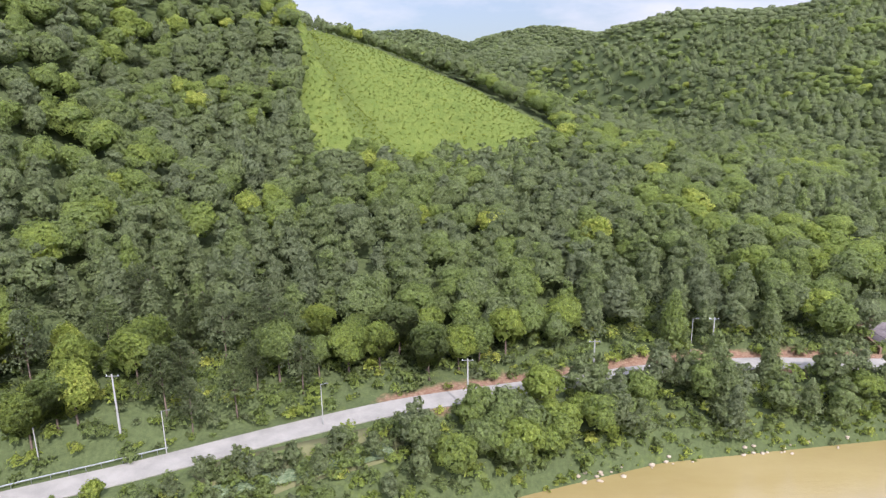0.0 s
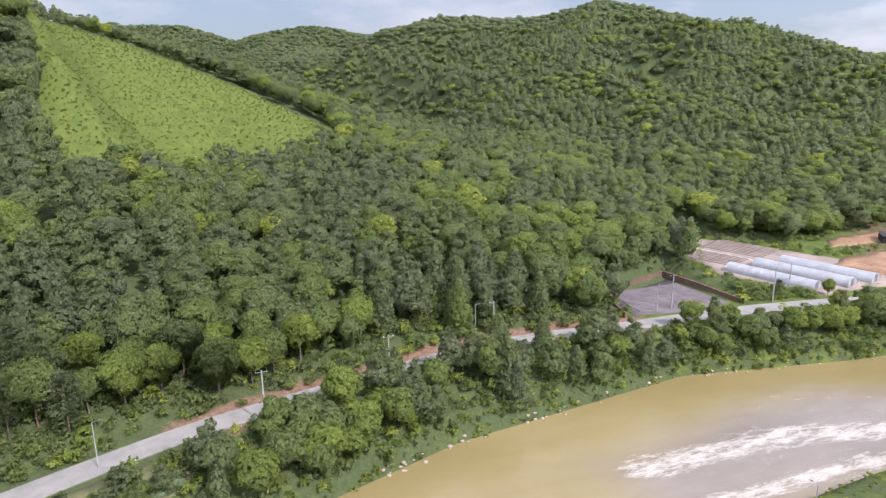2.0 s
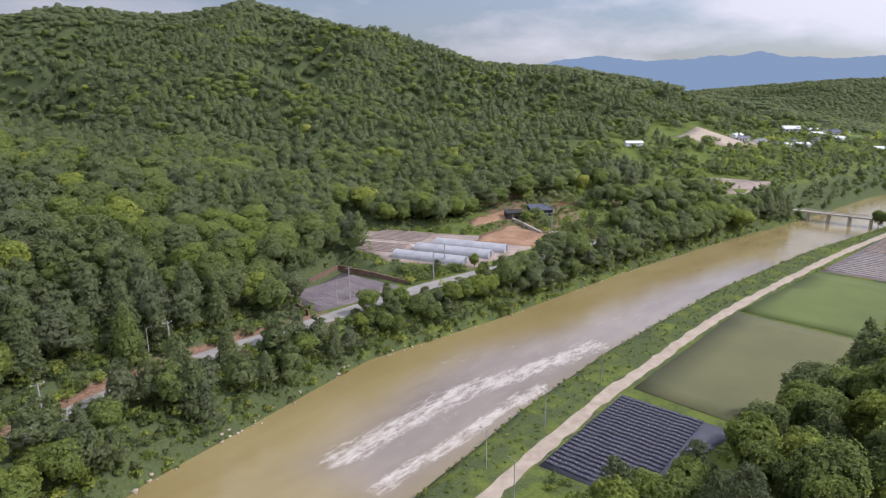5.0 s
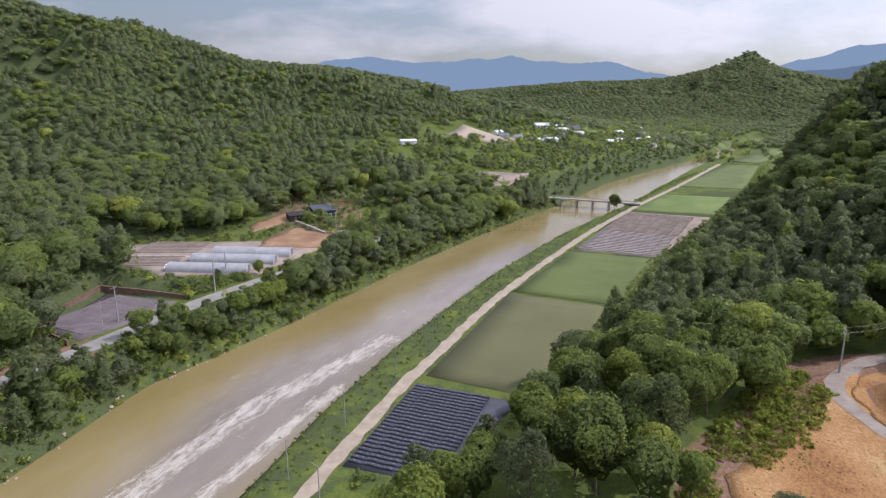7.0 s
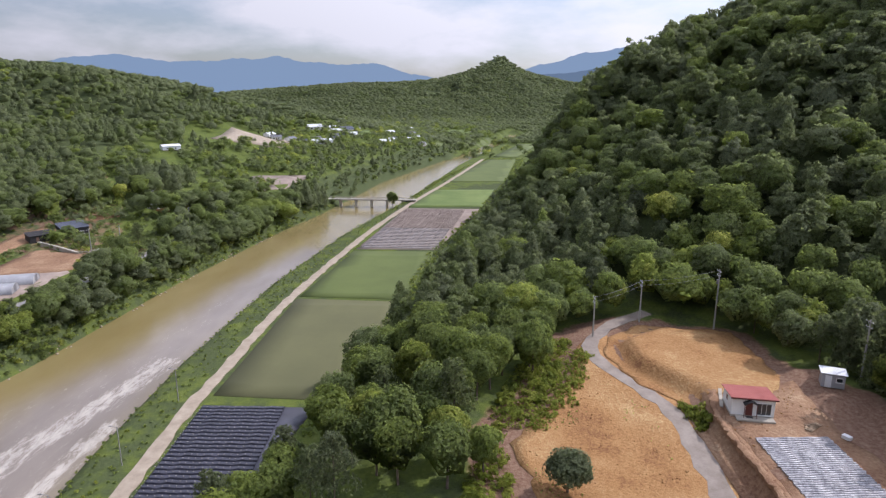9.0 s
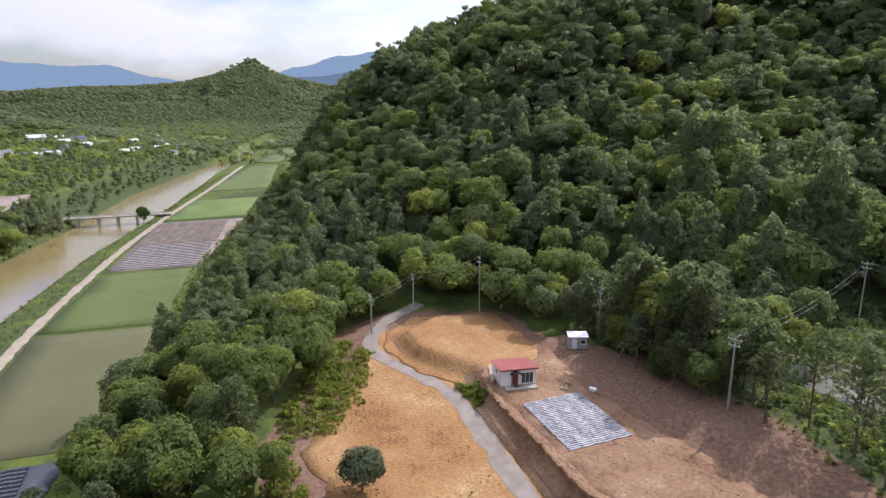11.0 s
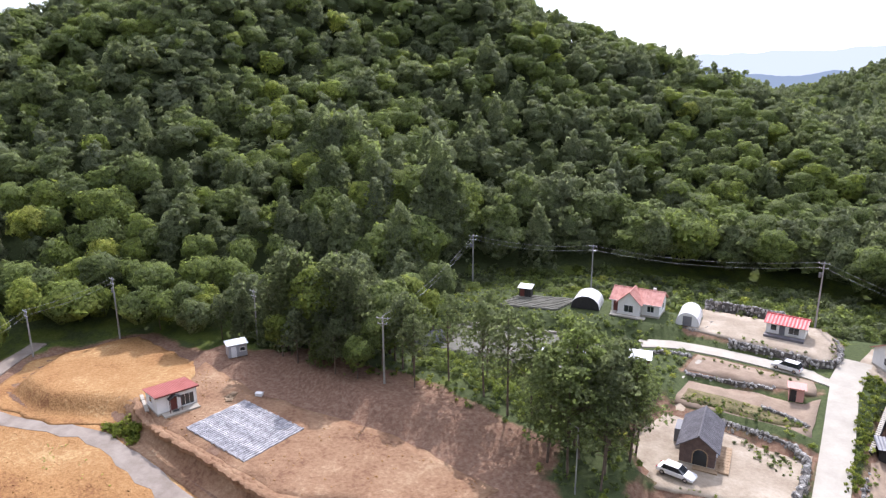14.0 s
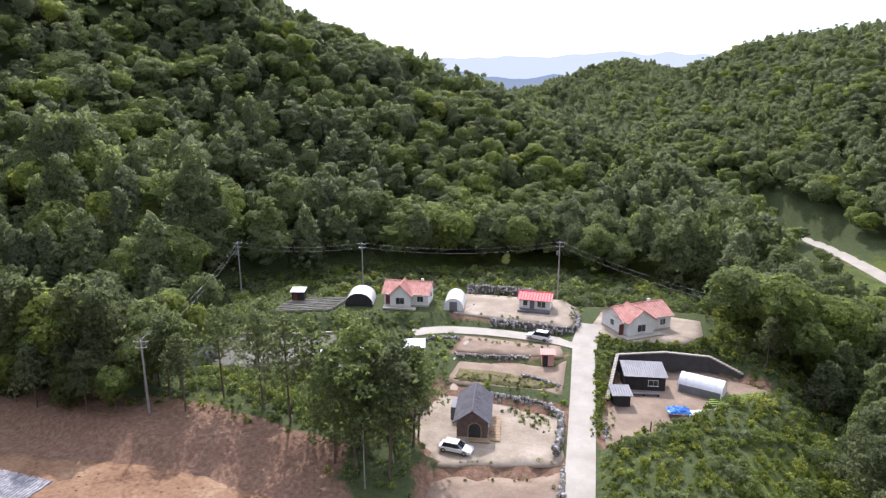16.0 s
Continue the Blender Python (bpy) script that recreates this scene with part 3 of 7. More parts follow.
def sheet_mesh(name, poly, mat, lift=0.04, step=3.0, depth=0.35, wobble=0.0, level=None):
    """A filled outline laid over the land, with a rim going down into it."""
    edge = dense(poly, step)
    if wobble:
        ex, ey = np.array(edge).T
        edge = list(zip(ex + wobble * waves(ex, ey, 5, 11), ey + wobble * waves(ex, ey, 6, 12)))
    n = len(edge)
    xs, ys = [p[0] for p in edge], [p[1] for p in edge]
    mx, my = np.meshgrid(np.arange(min(xs), max(xs), step), np.arange(min(ys), max(ys), step))
    mx, my = mx.ravel(), my.ravel()
    keep = off(mx, my, edge) < -step * 0.45
    pts = [Vector(p) for p in edge] + [Vector((a, b)) for a, b in zip(mx[keep], my[keep])]
    v, _, f, *_ = delaunay_2d_cdt(pts, [], [list(range(n))], 1, 1e-5)
    X, Y = np.array([p[0] for p in v]), np.array([p[1] for p in v])
    Z = np.full(X.shape, float(level)) if level is not None else height(X, Y)
    verts = [(a, b, c + lift) for a, b, c in zip(X, Y, Z)]
    k = len(verts)
    verts += [(a, b, c - depth) for a, b, c in verts[:n]]
    faces = [tuple(t) for t in f] + [(i, k + i, k + (i + 1) % n, (i + 1) % n) for i in range(n)]
    me = mesh_of(name, verts, faces, mat, True)
    bm = bmesh.new()
    bm.from_mesh(me)
    bmesh.ops.recalc_face_normals(bm, faces=bm.faces)
    bm.to_mesh(me)
    bm.free()
    return me


def ribbon(line, half, step=2.5):
    """Points and left-hand normals along a smooth line through the plan's points."""
    P = line[:, :3]
    out = []
    for i in range(len(P) - 1):
        p0, p1, p2, p3 = P[max(i - 1, 0)], P[i], P[i + 1], P[min(i + 2, len(P) - 1)]
        k = max(2, int(np.linalg.norm(p2[:2] - p1[:2]) / step))
        for j in range(k):
            u = j / k
            c = 0.5 * (2 * p1 + (p2 - p0) * u + (2 * p0 - 5 * p1 + 4 * p2 - p3) * u * u + (3 * p1 - p0 - 3 * p2 + p3) * u ** 3)
            c[2] = p1[2] + (p2[2] - p1[2]) * u
            out.append(c)
    out.append(P[-1])
    C = np.array(out)
    T = np.gradient(C[:, :2], axis=0)
    T /= np.linalg.norm(T, axis=1)[:, None]
    return C, np.stack([-T[:, 1], T[:, 0]], -1)


def road_mesh(name, line, half, mat, lift=0.06, step=2.5, depth=0.4, crown=0.03, ragged=0.0):
    C, N = ribbon(line, half, step)
    r = np.random.RandomState(5)
    verts, faces = [], []
    offs = (-1, -0.5, 0, 0.5, 1)
    for c, nrm in zip(C, N):
        g = [1 + ragged * r.uniform(-1, 1), 1 + ragged * r.uniform(-1, 1)]
        row = [(o * half * (g[0] if o < 0 else g[1]), lift + crown * (1 - o * o)) for o in offs]
        row = [(row[0][0], lift - depth)] + row + [(row[-1][0], lift - depth)]
        verts += [(c[0] + nrm[0] * o, c[1] + nrm[1] * o, c[2] + h) for o, h in row]
    w = len(offs) + 2
    for i in range(len(C) - 1):
        for j in range(w - 1):
            a = i * w + j
            faces.append((a, a + w, a + w + 1, a + 1))
    return mesh_of(name, verts, faces, mat)


# river
def riffle(x, y):
    """White water over the shoals."""
    w = 0
    for line, half in ((arr((60, 75.5), (78, 75), (92, 75), (105, 71.5), (123, 67.2), (132, 66)), 5.0), (arr((58, 64.5), (79, 64.2), (93, 64), (104, 63.6)), 3.2)):
        d = along(x, y, np.column_stack([line, np.zeros(len(line))]))[0]
        w = np.maximum(w, 1 - ease(half * 0.25, half * 1.25, d))
    d = off(x, y, [(70, 78), (104, 92), (120, 84), (136, 76), (186, 70), (180, 66), (122, 62), (66, 62)])
    return np.maximum(w, 0.50 * (1 - ease(-3, 4, d)))


def shoal(x, y):
    return 1 - ease(-8, 8, off(x, y, [(56, 77), (86, 84), (110, 87), (136, 77), (190, 72), (240, 60), (236, 50), (120, 60), (56, 60)]))


C, N = ribbon(RIVER, 0, 2.0)
HW = along(C[:, 0], C[:, 1], RIVER)[2][0]
ACROSS = np.linspace(-1, 1, 25)
RX = C[:, 0:1] + N[:, 0:1] * ACROSS * (HW[:, None] + 1.5)
RY = C[:, 1:2] + N[:, 1:2] * ACROSS * (HW[:, None] + 1.5)
k = np.arange(RX.size).reshape(RX.shape)
q = np.stack([k[:-1, :-1], k[1:, :-1], k[1:, 1:], k[:-1, 1:]], -1).reshape(-1, 4)
rf = riffle(RX, RY)
RZ = 0.05 * rf * waves(RX, RY, 3.0, 51)
setting("river", tri_mesh("river", np.stack([RX, RY, RZ], -1).reshape(-1, 3), np.concatenate([q[:, [0, 1, 2]], q[:, [0, 2, 3]]]), WATER, riffle=rf.ravel(), shoal=shoal(RX, RY).ravel()),
        "muddy yellow-brown river in spate with white riffles", "river")

setting("north_road", road_mesh("north_road", NORTH_ROAD, 2.6, ASPHALT), "pale concrete country road along the wooded slope", "road")
setting("farm_track", road_mesh("farm_track", FARM_TRACK, 1.3, TRACK, ragged=0.22), "sandy farm track on the river embankment", "track")
setting("village_lane", road_mesh("village_lane", MAIN_LANE, 1.95, CONCRETE), "pale concrete lane climbing into the hamlet", "road")
setting("upper_lane", road_mesh("upper_lane", UPPER_LANE, 1.8, CONCRETE, lift=0.075), "pale concrete lane below the stone terraces", "road")
setting("back_lane", road_mesh("back_lane", BACK_LANE, 2.3, CONCRETE, lift=0.066), "short concrete drive between two yards", "road")
setting("gravel_lane", road_mesh("gravel_lane", GRAVEL_LANE, 1.5, GRAVEL, ragged=0.3), "grey gravel lane winding over the red soil", "road")
setting("gorge_road", road_mesh("gorge_road", GORGE_ROAD, 2.5, CONCRETE), "pale road at the foot of the wooded gorge", "road")

FIELD_SHEETS = [
    ("mulched_field", [(76, 46.3), (106.5, 47), (106, 26), (77, 31)], FILM, "field covered with black plastic mulch film"),
    ("rice_paddy", [(110.5, 46.6), (169, 45), (167, 14.5), (109, 24)], PADDY, "flooded olive-green rice paddy"),
    ("rice_paddy", [(171, 44.6), (224, 37.5), (224, 8), (169, 14.5)], RICE, "dense green rice paddy"),
    ("ploughed_field", [(227, 37), (311, 25.5), (310, -12), (227, 7.5)], TILLED, "grey-brown ridged vegetable field"),
    ("crop_field", [(315, 25), (372, 12.5), (374, -22), (317, -13)], LAWN, "bright green crop field"),
    ("rice_paddy", [(406, 8.5), (541, -26), (546, -50), (409, -31)], RICE, "distant green rice paddy"),
    ("stone_lot", [(89.5, 118), (91, 130.4), (115.5, 139.5), (117, 117.5), (107, 115.5)], SHALE, "dark crushed-stone lot with raked rows"),
]
for nm, poly, mat, lab in FIELD_SHEETS:
    setting(nm, sheet_mesh(nm, poly, mat, lift=0.05, step=6), lab, "field")
setting("soil_lot", sheet_mesh("soil_lot", LOWER_SOIL, SOIL, lift=0.03, step=2.0, wobble=0.5), "bare orange soil building plot", "bare ground")
setting("soil_mound", sheet_mesh("soil_mound", [(100, -31.2), (106, -29.4), (112, -28.2), (119, -30), (125, -38), (124.5, -44), (120, -55), (99, -54.5), (91, -49), (92, -38), (95, -34.8)], SOIL, lift=0.12, step=0.8, wobble=0.3),
        "raised orange soil platform cut for a house", "bare ground")
setting("cut_bank", sheet_mesh("cut_bank", [(93, -35.3), (84, -35.7), (70, -35.5), (56, -35.2), (47, -38), (48, -43), (56, -39.4), (84, -39.2), (94, -41.5)], DIRT, lift=0.10, step=0.7, wobble=0.1),
        "steep brown cut bank above the gravel lane", "bare ground")
setting("plot_berm", road_mesh("plot_berm", arr((93, -40.9, 14), (84.5, -38.3, 14), (70, -38.4, 14), (56, -38.6, 14), (48, -42.6, 14), (38, -49, 14)), 0.45, DIRT, lift=0.08, step=0.6, depth=0.5, crown=0.13, ragged=0.5),
        "low orange soil berm along the plot's edge", "bare ground")
setting("house_plot", sheet_mesh("house_plot", HOUSE_PAD, DIRT, lift=0.03, step=2.0, wobble=0.3), "levelled brown soil plot", "bare ground")

# ---- trees ----
rng = np.random.RandomState(7)


def sprays(centres, normals, size, r, stiff=0.5, long=1.3):
    """Small leaf sprays, a triangle each, facing roughly along the given normals."""
    n = len(centres)
    nrm = normals + stiff * r.normal(size=(n, 3))
    nrm /= np.linalg.norm(nrm, axis=1)[:, None]
    a = np.cross(nrm, r.normal(size=(n, 3)))
    a /= np.linalg.norm(a, axis=1)[:, None] + 1e-9
    b = np.cross(nrm, a)
    s = size * r.uniform(0.6, 1.3, (n, 1))
    v = np.stack([centres - a * s * long, centres + a * s * long * 0.7 - b * s * 0.8 + nrm * s * 0.2, centres + a * s * 0.5 + b * s], 1).reshape(-1, 3)
    t = np.arange(3 * n).reshape(n, 3)
    out = normals / (np.linalg.norm(normals, axis=1)[:, None] + 1e-9) + (0, 0, 0.55)
    return v, t, np.repeat(out, 3, axis=0)


def ball(n, r):
    v = r.normal(size=(n, 3))
    return v / np.linalg.norm(v, axis=1)[:, None]


def lump(c, rad, r, about=None, wild=0.2):
    """A rough rounded mass of foliage, open below; it shades as part of the crown round the point about."""
    p = (1 + 5 ** 0.5) / 2
    v = np.array([(-1, p, 0), (1, p, 0), (-1, -p, 0), (1, -p, 0), (0, -1, p), (0, 1, p), (0, -1, -p), (0, 1, -p), (p, 0, -1), (p, 0, 1), (-p, 0, -1), (-p, 0, 1)]) / 1.902
    t = np.array([(0, 11, 5), (0, 5, 1), (0, 1, 7), (0, 10, 11), (1, 5, 9), (5, 11, 4), (11, 10, 2), (1, 7, 8), (3, 9, 4), (3, 4, 2), (3, 8, 9), (4, 9, 5), (2, 4, 11), (9, 8, 1), (0, 7, 10), (3, 2, 6), (3, 6, 8)])
    turn = r.uniform(0, 6.283)
    v = np.stack([v[:, 0] * math.cos(turn) - v[:, 1] * math.sin(turn), v[:, 0] * math.sin(turn) + v[:, 1] * math.cos(turn), v[:, 2]], -1)
    w = v * np.asarray(rad) * r.uniform(1 - wild, 1 + wild, (12, 1)) + c
    lean = v * 1.0
    if about is not None:
        o = w - about
        lean = 0.6 * v + 0.7 * o / (np.linalg.norm(o, axis=1)[:, None] + 1e-9)
    return w, t, lean + (0, 0, 0.15)


def blob(c, rad, r):
    """A rough twenty-sided lump."""
    p = (1 + 5 ** 0.5) / 2
    v = np.array([(-1, p, 0), (1, p, 0), (-1, -p, 0), (1, -p, 0), (0, -1, p), (0, 1, p), (0, -1, -p), (0, 1, -p), (p, 0, -1), (p, 0, 1), (-p, 0, -1), (-p, 0, 1)]) / 1.902
    t = np.array([(0, 11, 5), (0, 5, 1), (0, 1, 7), (0, 7, 10), (0, 10, 11), (1, 5, 9), (5, 11, 4), (11, 10, 2), (10, 7, 6), (7, 1, 8), (3, 9, 4), (3, 4, 2), (3, 2, 6), (3, 6, 8), (3, 8, 9), (4, 9, 5), (2, 4, 11), (6, 2, 10), (8, 6, 7), (9, 8, 1)])
    return v * np.asarray(rad) * r.uniform(0.75, 1.2, (12, 1)) + c, t, v * 0.9 + (0, 0, 0.3)


def merge(parts):
    vs, ts, ns, k = [], [], [], 0
    for v, t, nrm in parts:
        vs.append(v)
        ts.append(t + k)
        ns.append(nrm)
        k += len(v)
    return np.concatenate(vs), np.concatenate(ts), np.concatenate(ns)


def crown_broad(r, lobes, per, size, core=True):
    """Unit-height broadleaf crown: a domed mass with rounded lobes breaking out of it, fringed with leaf sprays."""
    mid = np.array((0, 0, 0.52))
    parts = [lump(mid, (0.25, 0.25, 0.31), r)] if core else []
    for i in range(lobes):
        up = (i + 0.5) / lobes
        a = i * 2.4 + r.uniform(-0.5, 0.5)
        flat = math.sqrt(max(0.0, 1 - (up * 1.25 - 0.25) ** 2)) if lobes > 1 else 0
        d = np.array((math.cos(a) * flat, math.sin(a) * flat, up * 1.25 - 0.25))
        c = mid + d * (0.19, 0.19, 0.25) * r.uniform(0.75, 1.1)
        rad = r.uniform(0.105, 0.175)
        if core:
            parts.append(lump(c, (rad, rad, rad * 0.85), r, mid))
        n = ball(per, r)
        n = np.where((n @ d)[:, None] < -0.25, -n, n)
        n[:, 2] = np.where(n[:, 2] < -0.4, -n[:, 2], n[:, 2])
        parts.append(sprays(c + n * rad * r.uniform(0.8, 1.12, (per, 1)), n + 0.8 * d + (0, 0, 0.15), size, r, 0.5))
    return merge(parts)


def crown_pine(r, pads, per, size, core=True, foot=0.40, girth=0.29):
    """Unit-height red pine crown: uneven flat pads of needles held out from the stem, narrowing to the top."""
    parts = []
    mid = np.array((0, 0, 0.5 * foot + 0.36))
    if core:
        parts.append(lump(mid + (0, 0, 0.02), (girth * 0.72, girth * 0.72, 0.32 - 0.25 * (foot - 0.3)), r))
    for i in range(pads):
        u = (i + r.uniform(0.1, 0.9)) / pads
        h = foot + (0.96 - foot) * u
        reach = girth * (1 - 0.78 * u ** 1.5) * r.uniform(0.75, 1.2) + 0.02
        a = i * 2.4 + r.uniform(-0.6, 0.6)
        out = reach * r.uniform(0.45, 0.85)
        rad = 0.50 * reach + 0.03
        tall = 0.09
        c = np.array((math.cos(a) * out, math.sin(a) * out, h + 0.06 * out))
        n = ball(per, r)
        n[:, 2] = np.abs(n[:, 2]) * 0.95 - 0.15
        n = n * r.uniform(0.7, 1.12, (per, 1))
        if core:
            parts.append(lump(c, (rad * 0.8, rad * 0.8, tall * 0.9), r, mid, 0.3))
        parts.append(sprays(c + n * (rad, rad, tall * 1.15), n * (0.8, 0.8, 1) + (math.cos(a) * 0.35, math.sin(a) * 0.35, 0.3), size, r, 0.7, 1.4))
    return merge(parts)


def crown_fir(r, tiers, per, size, core=True):
    """Unit-height plantation conifer: drooping whorls narrowing to the top."""
    parts = []
    for i in range(tiers):
        u = i / tiers
        h = 0.18 + 0.78 * u
        reach = 0.25 * (1 - u) ** 0.65 + 0.02
        a = r.uniform(0, 6.283, per)
        d = np.stack([np.cos(a), np.sin(a), np.zeros(per)], -1)
        k = r.uniform(0.55, 1.0, (per, 1))
        parts.append(sprays(d * reach * k + np.stack([0 * a, 0 * a, h - 0.06 * k[:, 0] + r.uniform(-0.04, 0.04, per)], -1), d * 0.75 + (0, 0, 0.45), size * (1.15 - 0.5 * u), r, 0.6, 1.5))
    if core:
        parts.append(lump(np.array((0, 0, 0.36)), (0.19, 0.19, 0.24), r))
        parts.append(lump(np.array((0, 0, 0.58)), (0.135, 0.135, 0.22), r))
        parts.append(lump(np.array((0, 0, 0.80)), (0.065, 0.065, 0.17), r))
    return merge(parts)


def crown_far(r, kind, leaves, size):
    """A crown seen from far off: one uneven mass, domed, tiered or pointed, with a few sprays on it."""
    wide, tall, mid = ((0.31, 0.36, 0.55), (0.27, 0.38, 0.56), (0.21, 0.46, 0.52))[kind]
    parts = [lump(np.array((0, 0, mid)), (wide, wide, tall), r, None, 0.24)]
    n = ball(leaves, r)
    n[:, 2] = np.abs(n[:, 2])
    parts.append(sprays(np.array((0, 0, mid)) + n * (wide, wide, tall) * r.uniform(0.85, 1.1, (leaves, 1)), n, size, r, 0.4))
    return merge(parts)


def trunk_of(r, top=0.75, thick=0.016, sides=5, limbs=0):
    """Tapered, slightly crooked stem with limbs."""
    parts = []

    def limb(p, q, a, b, bend):
        vs, fs = [], []
        rings = 4
        p, q = np.array(p, float), np.array(q, float)
        for k in range(rings):
            u = k / (rings - 1)
            c = p + (q - p) * u + np.array((bend * math.sin(3.14 * u), bend * math.sin(2.2 * u), 0))
            w = a + (b - a) * u
            vs += [c + (w * math.cos(6.283 * j / sides), w * math.sin(6.283 * j / sides), 0) for j in range(sides)]
        for k in range(rings - 1):
            for j in range(sides):
                i0, i1 = k * sides + j, k * sides + (j + 1) % sides
                fs += [(i0, i1, i1 + sides), (i0, i1 + sides, i0 + sides)]
        parts.append((np.array(vs), np.array(fs), np.array(vs)))
    limb((0, 0, -0.03), (0, 0, top), thick, thick * 0.35, r.uniform(-0.02, 0.02))
    for i in range(limbs):
        h = r.uniform(0.35, 0.65)
        a = i * 2.4
        limb((0, 0, h), (0.17 * math.cos(a), 0.17 * math.sin(a), h + 0.13), thick * 0.5, thick * 0.15, 0.0)
    return merge(parts)


KINDS = {"broad": crown_broad, "pine": crown_pine, "fir": crown_fir}


def wood(name, spots, detail, label):
    """One joined stand of trees: spots are rows of x, y, z, height, kind number, tone."""
    r = np.random.RandomState(3)
    args = {"close": ((9, 36, 0.029), (9, 36, 0.027, True, 0.32), (12, 30, 0.034)), "near": ((5, 16, 0.038), (6, 14, 0.037, True, 0.30), (8, 13, 0.045)),
            "mid": ((2, 12, 0.055), (2, 12, 0.052, True, 0.34), (4, 7, 0.062))}
    if detail == "far":
        stock = [[crown_far(r, k, 2, 0.08) for _ in range(8)] for k in range(3)]
    else:
        stock = [[KINDS[k](r, *a) for _ in range(8)] for k, a in zip(("broad", "pine", "fir"), args[detail])]
    flat = {"close": 1.0, "near": 0.95, "mid": 0.8, "far": 0.62}[detail]
    vs, ts, tn, ln, k = [], [], [], [], 0
    for kind in range(3):
        for m in range(len(stock[kind])):
            sel = spots[(spots[:, 4] == kind) & (np.arange(len(spots)) % len(stock[kind]) == m)]
            if not len(sel):
                continue
            v, t, nr = stock[kind][m]
            v = v * (1, 1, flat)
            a = r.uniform(0, 6.283, len(sel))
            ca, sa = np.cos(a)[:, None], np.sin(a)[:, None]
            wide = (sel[:, 3] * r.uniform(0.8, 1.2, len(sel)))[:, None] * {"close": 1.12, "near": 1.25, "mid": 1.36, "far": 1.85}[detail]
            X = (v[:, 0] * ca - v[:, 1] * sa) * wide + sel[:, 0:1]
            Y = (v[:, 0] * sa + v[:, 1] * ca) * wide + sel[:, 1:2]
            Z = v[:, 2] * sel[:, 3:4] + sel[:, 2:3]
            vs.append(np.stack([X, Y, Z], -1).reshape(-1, 3))
            ts.append((t[None] + (np.arange(len(sel)) * len(v))[:, None, None]).reshape(-1, 3) + k)
            ln.append(np.stack([nr[:, 0] * ca - nr[:, 1] * sa, nr[:, 0] * sa + nr[:, 1] * ca, nr[:, 2] + 0 * ca], -1).reshape(-1, 3))
            tn.append(np.repeat(sel[:, 5], len(v)))
            k += len(sel) * len(v)
    return tagged(new(name, tri_mesh(name, np.concatenate(vs), np.concatenate(ts), LEAF, tone=np.concatenate(tn), lean=np.concatenate(ln))), label, "trees", kind="stuff")


ALL_PADS = [p for p, _, _ in PADS if p is not BANK_TOP]


FAR_PLOTS = [[(304, 103), (330, 90), (363, 85), (336, 114)], [(407, 158), (451, 159), (449, 137), (440, 106), (417, 123)], [(255, 122), (282, 110), (299, 118), (288, 126), (262, 134)],
             [(560, 85), (600, 70), (690, 50), (680, 68), (600, 92)], [(800, 32), (920, 22), (900, -20), (790, -12)], [(690, 2), (780, -38), (764, -55), (690, -26)],
             [(452, 130), (480, 112), (474, 104), (446, 120)], [(590, 40), (650, 24), (644, 8), (584, 22)],
             [(560, -52), (700, -88), (706, -70), (566, -32)]]


